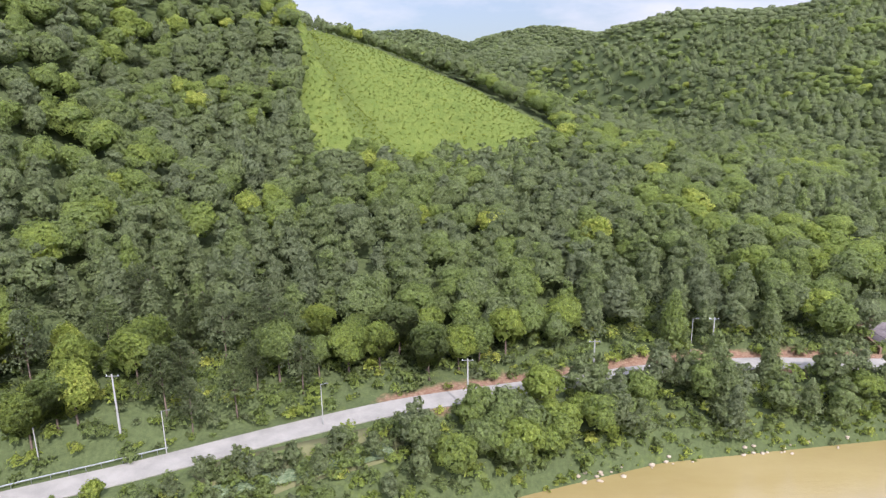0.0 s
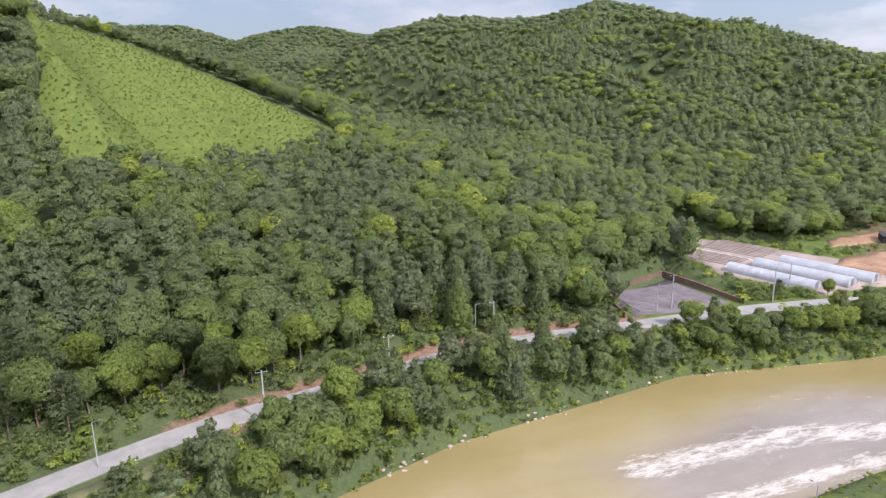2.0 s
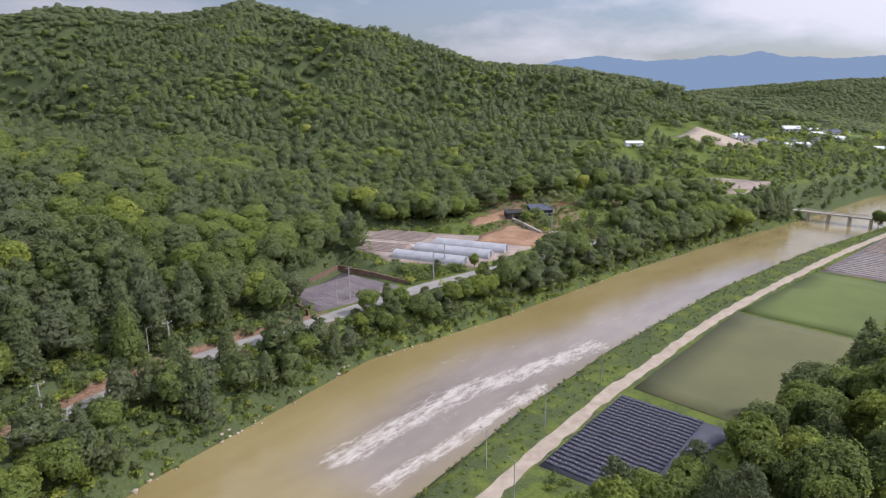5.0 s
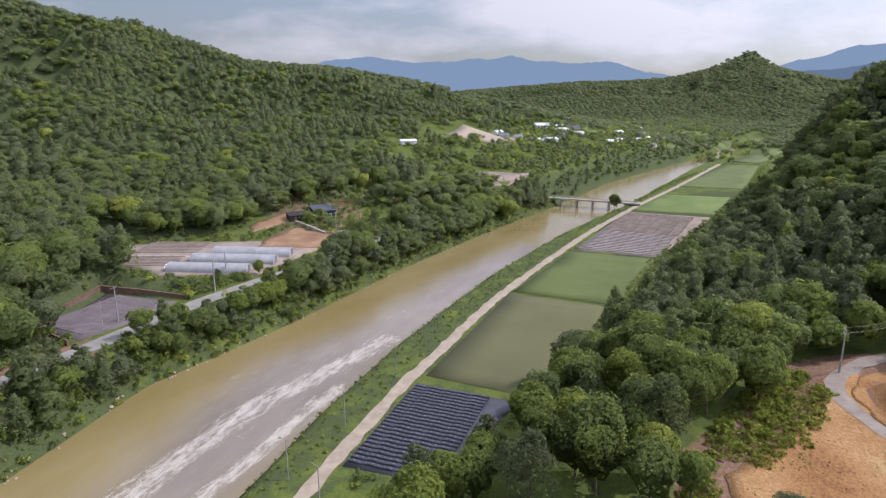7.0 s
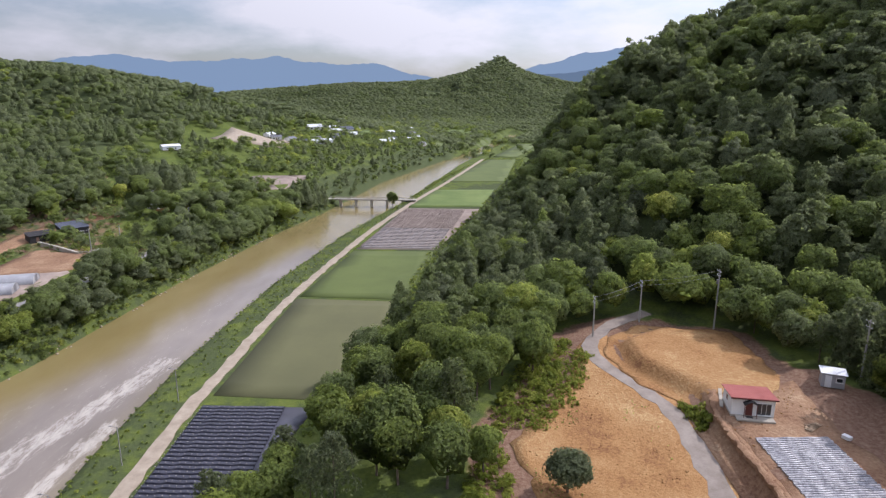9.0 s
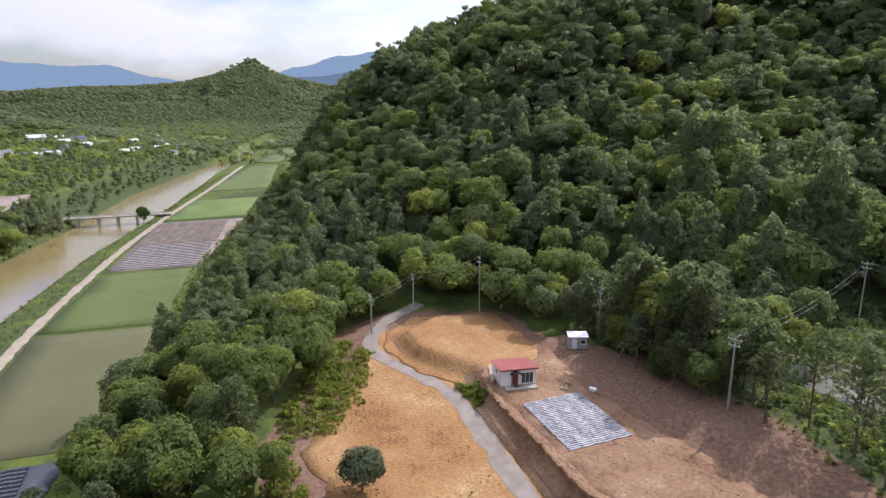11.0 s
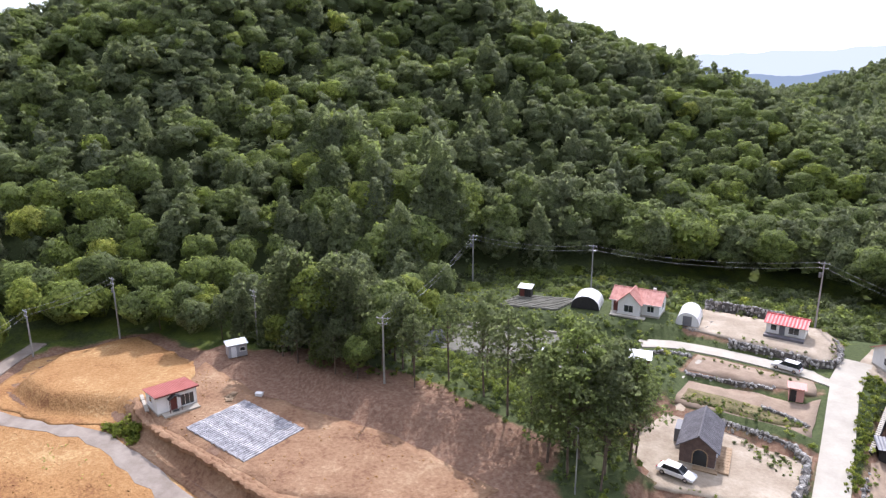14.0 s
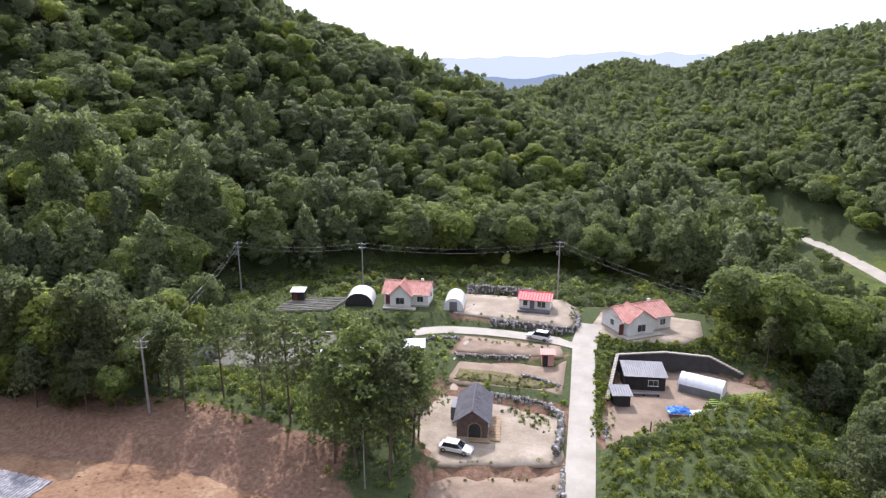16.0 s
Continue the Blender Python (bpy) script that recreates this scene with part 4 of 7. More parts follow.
def wooded(x, y):
    """Where trees may stand."""
    rise = hills(x, y)
    d, side, (w,) = along(x, y, RIVER)
    e = d - w
    f, fs, _ = along(x, y, FOOT)
    sd = -f * fs
    g = along(x, y, GULLY)[0]
    ok = rise > 1.6
    ok |= (side > 0) & (e > 2.2) & (e < 22) & (x > -48) & (x < 700)
    road, rs, _ = along(x, y, NORTH_ROAD)
    ok |= (rs > 0) & (road > 6.5 + 1.8 * waves(x, y, 30, 31)) & (x < 120) & (x > -160) & (y > 20)
    ok |= (side > 0) & (e > 3.5) & (e < np.where(x < 320, 24, 34)) & (x > 205) & (x < 700)
    ok |= (side < 0) & (sd > 0.5) & (sd < 40)
    ok &= ~((side < 0) & (sd < 8.5 * ease(130, 190, x)) & (x < 700))
    ok |= (x > 120) & (x < 262) & (y > 134) & (side > 0)
    ok |= (g < 30) & (y < -60)
    ok |= ((x < -8) & (y < -60)) | ((x < 60) & (y < -175))
    ok |= off(x, y, [(62, -67), (100, -58.5), (116, -55), (128, -44), (150, -60), (140, -90), (100, -112), (76, -99)]) < 0
    ok |= off(x, y, [(100, -14), (122, -22), (134, -40), (128, -48), (165, -62), (175, -10), (120, 5)]) < 0
    ok |= off(x, y, [(86, -118), (60, -139), (20, -149), (-18, -144), (-18, -170), (100, -170), (115, -128)]) < 0
    ok |= (x > 575) & (x < 1600) & (np.abs(y) < 420) & (waves(x, y, 90, 84) > -0.55) & (e > 14)
    ok &= (pad_distance(x, y, ALL_PADS) > 2.0) & (off(x, y, LOWER_SOIL) > 5.0)
    ok &= off(x, y, CLEARING) > 1
    ok &= lane_distance(x, y) > 2.2
    ok &= ~((side < 0) & (sd < 0) & (e < 60) & (x < 700)) & (e > 1.8)
    ok &= off(x, y, [(-28, -62), (4, -56), (2, -112), (-16, -114), (-32, -106)]) > 0
    ok &= off(x, y, [(2, -60), (40, -48), (100, -57), (62, -66), (76, -98), (88, -122), (62, -148), (20, -157), (-18, -150), (-20, -112), (0, -80)]) > 0
    garden = off(x, y, [(228, 128), (300, 108), (360, 100), (450, 84), (600, 48), (900, -25), (1050, 60), (760, 140), (520, 175), (400, 185), (300, 172)]) < 0
    ok |= garden & (waves(x, y, 60, 83) > 0.3)
    ok &= ~(garden & (waves(x, y, 60, 83) < -0.45))
    ok &= off(x, y, [(120, 116), (140, 108), (186, 103), (200, 97), (224, 110), (236, 126), (262, 128), (262, 142), (222, 155), (197, 158), (181, 152), (166, 155), (154, 180), (140, 169), (127, 150), (122, 138)]) > 0
    for plot in FAR_PLOTS:
        ok &= off(x, y, plot) > 2
    ok &= (along(x, y, GORGE_ROAD)[0] > 6) & (off(x, y, [(-45, -232), (-53, -216), (-62, -180), (-63, -154), (-55, -160), (-50, -190), (-44, -220)]) > 0)
    return ok


GORGE_BANK = [(-26, -172), (-58, -140), (-66, -180), (-46, -234), (-36, -228), (-30, -200)]
HAMLET_CUT = [(2, -60), (62, -66), (88, -122), (62, -148), (20, -157), (-18, -150), (-20, -112)]
LARCH_GROVE = [(84, -101), (108, -92), (132, -104), (136, -122), (108, -136), (90, -124)]


def scatter(inner, outer, cell, r, pines=0.0):
    n = int(outer / cell) + 1
    ix, iy = np.meshgrid(np.arange(-n, n + 1), np.arange(-n, n + 1))
    x = (ix + 0.5 * (iy % 2) + r.uniform(-0.48, 0.48, ix.shape)).ravel() * cell
    y = (iy + r.uniform(-0.48, 0.48, iy.shape)).ravel() * cell
    d = np.hypot(x, y)
    k = (d >= inner) & (d < outer)
    x, y = x[k], y[k]
    k = wooded(x, y)
    x, y = x[k], y[k]
    z = ground_z(x, y) - 0.15
    n = len(x)
    stand = waves(x, y, 70, 21) + 0.6 * waves(x, y, 25, 22) + r.normal(0, 0.55, n) - pines
    kind = np.where(stand > 0.1, 0, np.where(stand > -1.3, 1, 2)).astype(float)
    edge = off(x, y, LOWER_SOIL) < 20
    kind = np.where(edge & (r.uniform(0, 1, n) < 0.75), 0.0, kind)
    grove = off(x, y, LARCH_GROVE) < 0
    kind = np.where(grove, np.where(np.arange(n) % 3 == 0, 0.0, 2.0), kind)
    tall = r.uniform(8.4, 14.0, n) * np.where(kind == 2, 1.15, 1.0) * np.where(grove, 1.6, 1.0)
    brink = off(x, y, HAMLET_CUT)
    tall = tall * np.where((brink < 16) & (y < -118), 1.35, 1.0)
    tall = tall * np.where(off(x, y, GORGE_BANK) < 0, 0.5, 1.0)
    tone = np.clip(np.where(kind == 0, 0.49, 0.24) + r.normal(0, 0.12, n) + 0.05 * waves(x, y, 50, 23) + np.where((kind == 0) & (r.uniform(0, 1, n) < 0.06), 0.2, 0) + np.where(grove, 0.08, 0) + np.where(edge, 0.1, 0), 0, 1)
    return np.stack([x, y, z, tall, kind, tone], -1)


# skyline of nearer ground round the camera at (0, 0, EYE)
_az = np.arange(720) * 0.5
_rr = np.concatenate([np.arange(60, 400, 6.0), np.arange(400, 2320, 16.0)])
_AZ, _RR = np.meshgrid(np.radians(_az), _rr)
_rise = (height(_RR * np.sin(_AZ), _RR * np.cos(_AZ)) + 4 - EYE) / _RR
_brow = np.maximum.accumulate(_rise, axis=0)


def camera_sees(x, y, z):
    """True where a treetop clears nearer ground as seen from the camera, and all through the gorge."""
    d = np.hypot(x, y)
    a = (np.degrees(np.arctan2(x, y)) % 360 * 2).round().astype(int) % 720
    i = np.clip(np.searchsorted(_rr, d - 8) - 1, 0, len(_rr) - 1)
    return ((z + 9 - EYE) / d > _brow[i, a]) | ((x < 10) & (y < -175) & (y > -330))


def out_of_pan(x, y):
    """Bearings west of the hamlet that the camera's pan never shows."""
    a = np.degrees(np.arctan2(x, y)) % 360
    return (a > 204) & (a < 319)


strip = scatter(66, 330, 3.7, rng)
d, side, (w,) = along(strip[:, 0], strip[:, 1], RIVER)
strip = strip[rng.uniform(0, 1, len(strip)) < np.where(strip[:, 0] < 88, 0.85 + 0.3 * waves(strip[:, 0], strip[:, 1], 24, 61), 1.0)]
strip[:, 3] *= np.where(strip[:, 0] < -6, 0.5, 1.0)
strip[:, 3] *= np.where(strip[:, 0] < 88, 0.78, np.where((strip[:, 0] > 104) & (strip[:, 0] < 172) & (strip[:, 1] > 88), np.where(strip[:, 0] < 125, 0.58, 0.66), np.where(strip[:, 0] < 210, 0.66, 0.78)))
d, side, (w,) = along(strip[:, 0], strip[:, 1], RIVER)
strip = strip[(side > 0) & (d - w < np.where(strip[:, 0] > 125, 22, np.where(strip[:, 0] > 60, 15, 12))) & (strip[:, 0] < 332) & (strip[:, 0] > -48)]
close = scatter(66, 172, 5.6, rng)
d, side, (w,) = along(close[:, 0], close[:, 1], RIVER)
close = close[~((side > 0) & (d - w < 24) & (along(close[:, 0], close[:, 1], NORTH_ROAD)[1] < 0))]
near = scatter(172, 330, 5.3, rng)
mid = scatter(330, 640, 6.0, rng, 0.6)
far = scatter(640, 1250, 6.6, rng, 0.8)
last = scatter(1250, 2300, 9.0, rng, 0.8)
mid[:, 3] *= 0.78
mid[:, 3] *= np.where((mid[:, 0] > 320) & (mid[:, 1] > -20) & (hills(mid[:, 0], mid[:, 1]) < 24), 0.62, 1.0)
# distance haze put into the tone: far crowns duller and more even
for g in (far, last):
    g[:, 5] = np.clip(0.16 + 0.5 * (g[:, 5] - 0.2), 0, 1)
far[:, 3] *= 0.68
last[:, 3] *= 0.85
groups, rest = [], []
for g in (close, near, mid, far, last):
    keep = ~out_of_pan(g[:, 0], g[:, 1]) & camera_sees(g[:, 0], g[:, 1], g[:, 2])
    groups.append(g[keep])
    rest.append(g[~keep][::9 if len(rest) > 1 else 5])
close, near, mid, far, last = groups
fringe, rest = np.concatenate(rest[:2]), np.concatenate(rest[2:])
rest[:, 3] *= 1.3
order = np.argsort(np.hypot(close[:, 0], close[:, 1]))
single, close = close[order[:130]], close[order[130:]]
wood("riverside_woods", strip, "close", "dense green riverside trees along the muddy bank")
wood("slope_woods", close, "close", "dense mixed pine and broadleaf woods above the fields")
wood("hillside_woods", near, "near", "dense mixed pine and broadleaf woods on the steep slopes")
wood("valley_woods", mid, "mid", "mixed green forest on the middle slopes")
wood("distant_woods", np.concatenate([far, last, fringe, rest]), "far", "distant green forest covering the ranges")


def tree_stock(kind, args, count, seed, tone, limbs, top, thick):
    out = []
    for i in range(count):
        r = np.random.RandomState(seed + i)
        v, t, nr = KINDS[kind](r, *args)
        tv, tt, _ = trunk_of(r, top, thick, 6, limbs)
        out.append((tri_mesh("crown", v, t, TREE_LEAF, tone=np.full(len(v), tone + r.uniform(-0.1, 0.1)), lean=nr), tri_mesh("trunk", tv, tt, BARK)))
    return out


STOCK = [tree_stock("broad", (14, 105, 0.023), 5, 40, 0.63, 6, 0.72, 0.018), tree_stock("pine", (22, 80, 0.0205, False, 0.36, 0.27), 5, 60, 0.22, 7, 0.95, 0.014),
         tree_stock("fir", (18, 85, 0.026), 3, 80, 0.26, 0, 0.95, 0.013),
         tree_stock("pine", (12, 85, 0.0175, False, 0.44, 0.21), 5, 90, 0.34, 12, 0.97, 0.0105)]
STOCK.append(tree_stock("broad", (18, 150, 0.026), 1, 97, 0.16, 6, 0.6, 0.02))
LABELS = [("broadleaf_tree", "leafy green broadleaf tree at the wood's edge", "broadleaf trees"),
          ("pine_tree", "grey-green red pine with bare lower trunk", "pine trees"), ("conifer_tree", "dark green narrow plantation conifer", "conifer trees"),
          ("pine_tree", "tall slender red pine with a thin crown on the bank", "pine trees"),
          ("bushy_tree", "lone dark bushy tree on the orange soil", "broadleaf trees")]
crowns = {}


def plant(x, y, z, tall, kind, turn, slot, label="", wide=1.0):
    name, lab, grp = LABELS[int(kind)]
    cm, tm = STOCK[int(kind)][slot % len(STOCK[int(kind)])]
    t = tagged(new(name), label or lab, "tree", grp)
    for nm, me in (("trunk", tm), ("crown", cm)):
        o = new(nm, me)
        o.parent = t
    t.matrix_basis = Matrix.LocRotScale((x, y, z), Euler((0, 0, turn)), (tall * wide, tall * wide, tall))
    return t


for i, (x, y, z, tall, kind, tone) in enumerate(single):
    plant(x, y, z, tall, kind, 2.4 * i, i)


# ---- building helpers ----
def part(name, bm, mat, parent, label="", smooth=False):
    me = bpy.data.meshes.new(name)
    bmesh.ops.recalc_face_normals(bm, faces=bm.faces)
    bm.to_mesh(me)
    bm.free()
    me.materials.append(mat)
    if smooth:
        me.shade_smooth()
    o = new(name, me)
    o.parent = parent
    if label:
        o["label"] = label
    return o


def shared(name, me, parent, m=None):
    o = new(name, me)
    o.parent = parent
    if m is not None:
        o.matrix_basis = m
    return o


def thing(name, label, category, m, group="", kind=""):
    o = tagged(new(name), label, category, group, kind)
    o.matrix_basis = m
    return o


def box(c, s, bevel=0.0, rz=0.0, bm=None):
    bm = bm or bmesh.new()
    made = bmesh.ops.create_cube(bm, size=1.0, matrix=Matrix.LocRotScale(c, Euler((0, 0, rz)), s))["verts"]
    if bevel:
        edges = list({e for v in made for e in v.link_edges})
        bmesh.ops.bevel(bm, geom=edges, offset=bevel, segments=2, affect="EDGES", profile=0.6)
    return bm


def prism(points, y0, y1, bm=None):
    """An outline in x and z drawn out from y0 to y1."""
    bm = bm or bmesh.new()
    a = [bm.verts.new((x, y0, z)) for x, z in points]
    b = [bm.verts.new((x, y1, z)) for x, z in points]
    bm.faces.new(a)
    bm.faces.new(b[::-1])
    for i in range(len(a)):
        j = (i + 1) % len(a)
        bm.faces.new((a[i], b[i], b[j], a[j]))
    return bm


def rod(p, q, r0, r1=None, sides=8, bm=None):
    bm = bm or bmesh.new()
    p, q = Vector(p), Vector(q)
    d = q - p
    bmesh.ops.create_cone(bm, cap_ends=True, segments=sides, radius1=r0, radius2=r0 if r1 is None else r1, depth=d.length,
                          matrix=Matrix.Translation((p + q) / 2) @ d.to_track_quat("Z", "Y").to_matrix().to_4x4())
    return bm


def ribbed(p, u, v, ribs, thick=0.08, wave=0.035):
    """A roof plane from corner p along u (the eave) and v (up the slope), with tile ribs running up it."""
    bm = bmesh.new()
    p, u, v = Vector(p), Vector(u), Vector(v)
    n = u.cross(v).normalized()
    if n.z < 0:
        n = -n
    k = ribs * 4
    courses = 6
    top = []
    for j in range(courses + 1):
        row = []
        for i in range(k + 1):
            row.append(bm.verts.new(p + u * (i / k) + v * (j / courses) + n * (thick + wave * math.cos(6.2832 * i / 4))))
        top.append(row)
    low = [[bm.verts.new(p + u * a + v * b) for a in (0, 1)] for b in (0, 1)]
    for j in range(courses):
        for i in range(k):
            bm.faces.new((top[j][i], top[j][i + 1], top[j + 1][i + 1], top[j + 1][i]))
    bm.faces.new((low[0][0], low[1][0], low[1][1], low[0][1]))
    bm.faces.new([low[0][0], low[0][1]] + top[0][::-1])
    bm.faces.new([low[1][1], low[1][0]] + top[courses])
    bm.faces.new([low[1][0], low[0][0]] + [r[0] for r in top])
    bm.faces.new([low[0][1], low[1][1]] + [r[-1] for r in top[::-1]])
    return bm


def facing(left, right, depth, z):
    """Pose of a building whose front runs from left to right, as one stands before it; also its width."""
    l, r = Vector((*left, 0)), Vector((*right, 0))
    a = math.atan2(r.y - l.y, r.x - l.x)
    c = (l + r) / 2 + Vector((-math.sin(a), math.cos(a), 0)) * depth / 2
    return Matrix.LocRotScale((c.x, c.y, z), Euler((0, 0, a)), None), (r - l).length


# ---- materials of the buildings ----
STUCCO = surface("white stucco", [(0.3, (0.66, 0.65, 0.62)), (0.7, (0.78, 0.77, 0.74))], 0.6, 8, 0.85, bump=0.1)
TERRACOTTA = surface("terracotta tile", [(0.3, (0.44, 0.19, 0.15)), (0.7, (0.60, 0.33, 0.27))], 0.9, 5, 0.8, bump=0.2, detail=0.8)
RED_SHEET = surface("red roof sheet", [(0.3, (0.27, 0.075, 0.062)), (0.7, (0.36, 0.12, 0.10))], 0.5, 4, 0.5)
SCARLET = surface("scarlet roof sheet", [(0.3, (0.52, 0.085, 0.08)), (0.7, (0.62, 0.14, 0.13))], 0.5, 4, 0.45)
SLATE = surface("grey roof tile", [(0.3, (0.085, 0.08, 0.085)), (0.7, (0.16, 0.15, 0.16))], 0.8, 5, 0.6)
BRICKWORK = surface("dark brick", [(0.3, (0.095, 0.065, 0.058)), (0.7, (0.17, 0.12, 0.105))], 1.5, 9, 0.9)
DARK_WOOD = surface("black-stained boards", [(0.3, (0.022, 0.020, 0.020)), (0.7, (0.045, 0.042, 0.042))], 1.0, 6, 0.7, stretch=(6, 6, 0.6))
GREY_SHEET = surface("grey corrugated sheet", [(0.3, (0.12, 0.12, 0.13)), (0.7, (0.19, 0.19, 0.20))], 0.5, 4, 0.5)
BLUE_SHEET = surface("slate blue sheet", [(0.3, (0.052, 0.058, 0.078)), (0.7, (0.088, 0.097, 0.126))], 0.5, 4, 0.4)
PALE_SHEET = surface("pale painted sheet", [(0.3, (0.60, 0.61, 0.62)), (0.7, (0.74, 0.75, 0.76))], 0.5, 4, 0.5)
FRAME = surface("white window frame", two((0.72, 0.72, 0.70), 0.9), 2, 8, 0.5, bump=0)
DOOR_MAT = surface("dark red door", two((0.16, 0.05, 0.04)), 2, 8, 0.5, bump=0)
TIMBER = surface("weathered timber", [(0.3, (0.25, 0.17, 0.10)), (0.7, (0.40, 0.29, 0.18))], 1.2, 9, 0.8, stretch=(1, 8, 8))
STONE = surface("pale field stone", [(0.30, (0.10, 0.092, 0.085)), (0.48, (0.25, 0.235, 0.215)), (0.68, (0.52, 0.50, 0.46))], 1.3, 6, 0.9, detail=0.8, bump=0.4)
POLE_MAT = surface("pale spun concrete", two((0.34, 0.33, 0.31), 0.75), 0.8, 8, 0.85)
STEEL = surface("galvanised steel", two((0.42, 0.43, 0.44), 0.8), 2, 8, 0.35, metal=0.8, bump=0)
WIRE = surface("grey aluminium cable", two((0.45, 0.45, 0.46), 0.8), 2, 8, 0.6, bump=0)
PLASTIC = surface("milky greenhouse film", [(0.3, (0.25, 0.25, 0.255)), (0.7, (0.36, 0.36, 0.365))], 0.35, 2, 0.35, bump=0.15)
WHITE_PLASTIC = surface("white tunnel film", [(0.3, (0.66, 0.66, 0.65)), (0.7, (0.76, 0.76, 0.75))], 0.35, 2, 0.4, bump=0.15)
WHITE_FILM = surface("silvery mulch film", [(0.3, (0.13, 0.125, 0.135)), (0.5, (0.26, 0.255, 0.265)), (0.72, (0.42, 0.415, 0.42))], 1.6, 6, 0.35, detail=0.9, bump=0.3)
TARP = surface("blue tarpaulin", [(0.3, (0.03, 0.13, 0.45)), (0.7, (0.08, 0.26, 0.68))], 1.5, 4, 0.35, bump=0.5)
PAINT = surface("white car paint", two((0.78, 0.78, 0.78), 0.97), 0.8, 4, 0.18, bump=0, spec=0.6)
TYRE = surface("tyre rubber", two((0.025, 0.025, 0.025)), 3, 10, 0.8, bump=0)
RIM = surface("alloy rim", two((0.5, 0.5, 0.52), 0.9), 3, 10, 0.25, metal=0.9, bump=0)
LAMP_RED = surface("red lamp lens", two((0.45, 0.02, 0.02)), 3, 10, 0.2, bump=0)
LAMP_WHITE = surface("clear lamp lens", two((0.7, 0.72, 0.75), 0.95), 3, 10, 0.1, bump=0)
PINK = surface("pink plaster", two((0.60, 0.33, 0.28), 0.85), 0.8, 6, 0.85, bump=0.1)
YARD = surface("beige packed sand", [(0.3, (0.235, 0.185, 0.132)), (0.5, (0.31, 0.255, 0.188)), (0.72, (0.41, 0.35, 0.272))], 0.25, 2.5, 0.95, detail=0.5)
LOAM = surface("pinkish brown yard soil", [(0.3, (0.19, 0.135, 0.095)), (0.7, (0.30, 0.23, 0.165))], 0.3, 2.5, 0.95, detail=0.5)
GREY_YARD = surface("grey stony yard", [(0.3, (0.10, 0.10, 0.075)), (0.7, (0.19, 0.18, 0.15))], 0.35, 2.5, 0.95, detail=0.6)
BOARD_RED = surface("rusty brown boards", two((0.20, 0.125, 0.09), 0.6), 0.8, 5, 0.85)


def glass_material():
    m, n, l, b = material("dark window glass", 0.05)
    b.inputs["Base Color"].default_value = (0.02, 0.025, 0.03, 1)
    b.inputs["Specular IOR Level"].default_value = 0.8
    return m


GLASS = glass_material()


# ---- parts of houses ----
def window(parent, x, y, z, w, h, side="front", panes=2):
    """A framed window on a wall face: front (-y), left (-x) or right (+x)."""
    a = {"front": 0.0, "left": -math.pi / 2, "right": math.pi / 2, "back": math.pi}[side]
    o = part("window", box((0, 0.01, 0), (w + 0.16, 0.10, h + 0.16), 0.02), FRAME, parent)
    o.matrix_basis = Matrix.LocRotScale((x, y, z), Euler((0, 0, a)), None)
    for i in range(panes):
        pw = (w - 0.06 * (panes - 1)) / panes
        part("pane", box((-w / 2 + pw / 2 + i * (pw + 0.06), -0.045, 0), (pw, 0.03, h)), GLASS, o)
    part("sill", box((0, -0.09, -h / 2 - 0.09), (w + 0.3, 0.16, 0.06), 0.01), FRAME, o)
    return o


def door(parent, x, y, z, w, h, mat, side="front"):
    a = {"front": 0.0, "left": -math.pi / 2, "right": math.pi / 2}[side]
    o = part("door", box((0, -0.02, h / 2), (w, 0.08, h), 0.015), mat, parent)
    o.matrix_basis = Matrix.LocRotScale((x, y, z), Euler((0, 0, a)), None)
    part("door_handle", rod((w * 0.36, -0.12, h * 0.48), (w * 0.36, -0.12, h * 0.56), 0.02), STEEL, o)
    return o


def gable_block(parent, w, d, wall, rise, wall_mat, roof_mat, over=0.4, along_x=True, ox=0.0, oy=0.0, ribs=10, base=0.25):
    """Walls with gables, plinth and two ribbed roof planes; the ridge runs along x or along y."""
    if along_x:
        pts = [(-d / 2, 0), (d / 2, 0), (d / 2, wall), (0, wall + rise), (-d / 2, wall)]
        bm = prism(pts, -w / 2, w / 2)
        bm.transform(Matrix.Rotation(-math.pi / 2, 4, "Z"))
        span, run = w, d
    else:
        pts = [(-w / 2, 0), (w / 2, 0), (w / 2, wall), (0, wall + rise), (-w / 2, wall)]
        bm = prism(pts, -d / 2, d / 2)
        span, run = d, w
    bm.transform(Matrix.Translation((ox, oy, 0)))
    part("wall", bm, wall_mat, parent)
    if base:
        part("plinth", box((ox, oy, base / 2 - 0.15), (w + 0.12, d + 0.12, base + 0.3), 0.02), CONCRETE, parent)
    k = rise / (run / 2)
    ex = run / 2 + over
    for s in (-1, 1):
        if along_x:
            p, u, v = (ox - span / 2 - over, oy + s * ex, wall - k * over), (span + 2 * over, 0, 0), (0, -s * ex, k * ex)
        else:
            p, u, v = (ox + s * ex, oy - span / 2 - over, wall - k * over), (0, span + 2 * over, 0), (-s * ex, 0, k * ex)
        part("roof", ribbed(p, u, v, ribs), roof_mat, parent)
    top = wall + rise + 0.1
    a, b = ((ox - span / 2 - over, oy, top), (ox + span / 2 + over, oy, top)) if along_x else ((ox, oy - span / 2 - over, top), (ox, oy + span / 2 + over, top))
    part("ridge_cap", rod(a, b, 0.12, sides=6), roof_mat, parent)


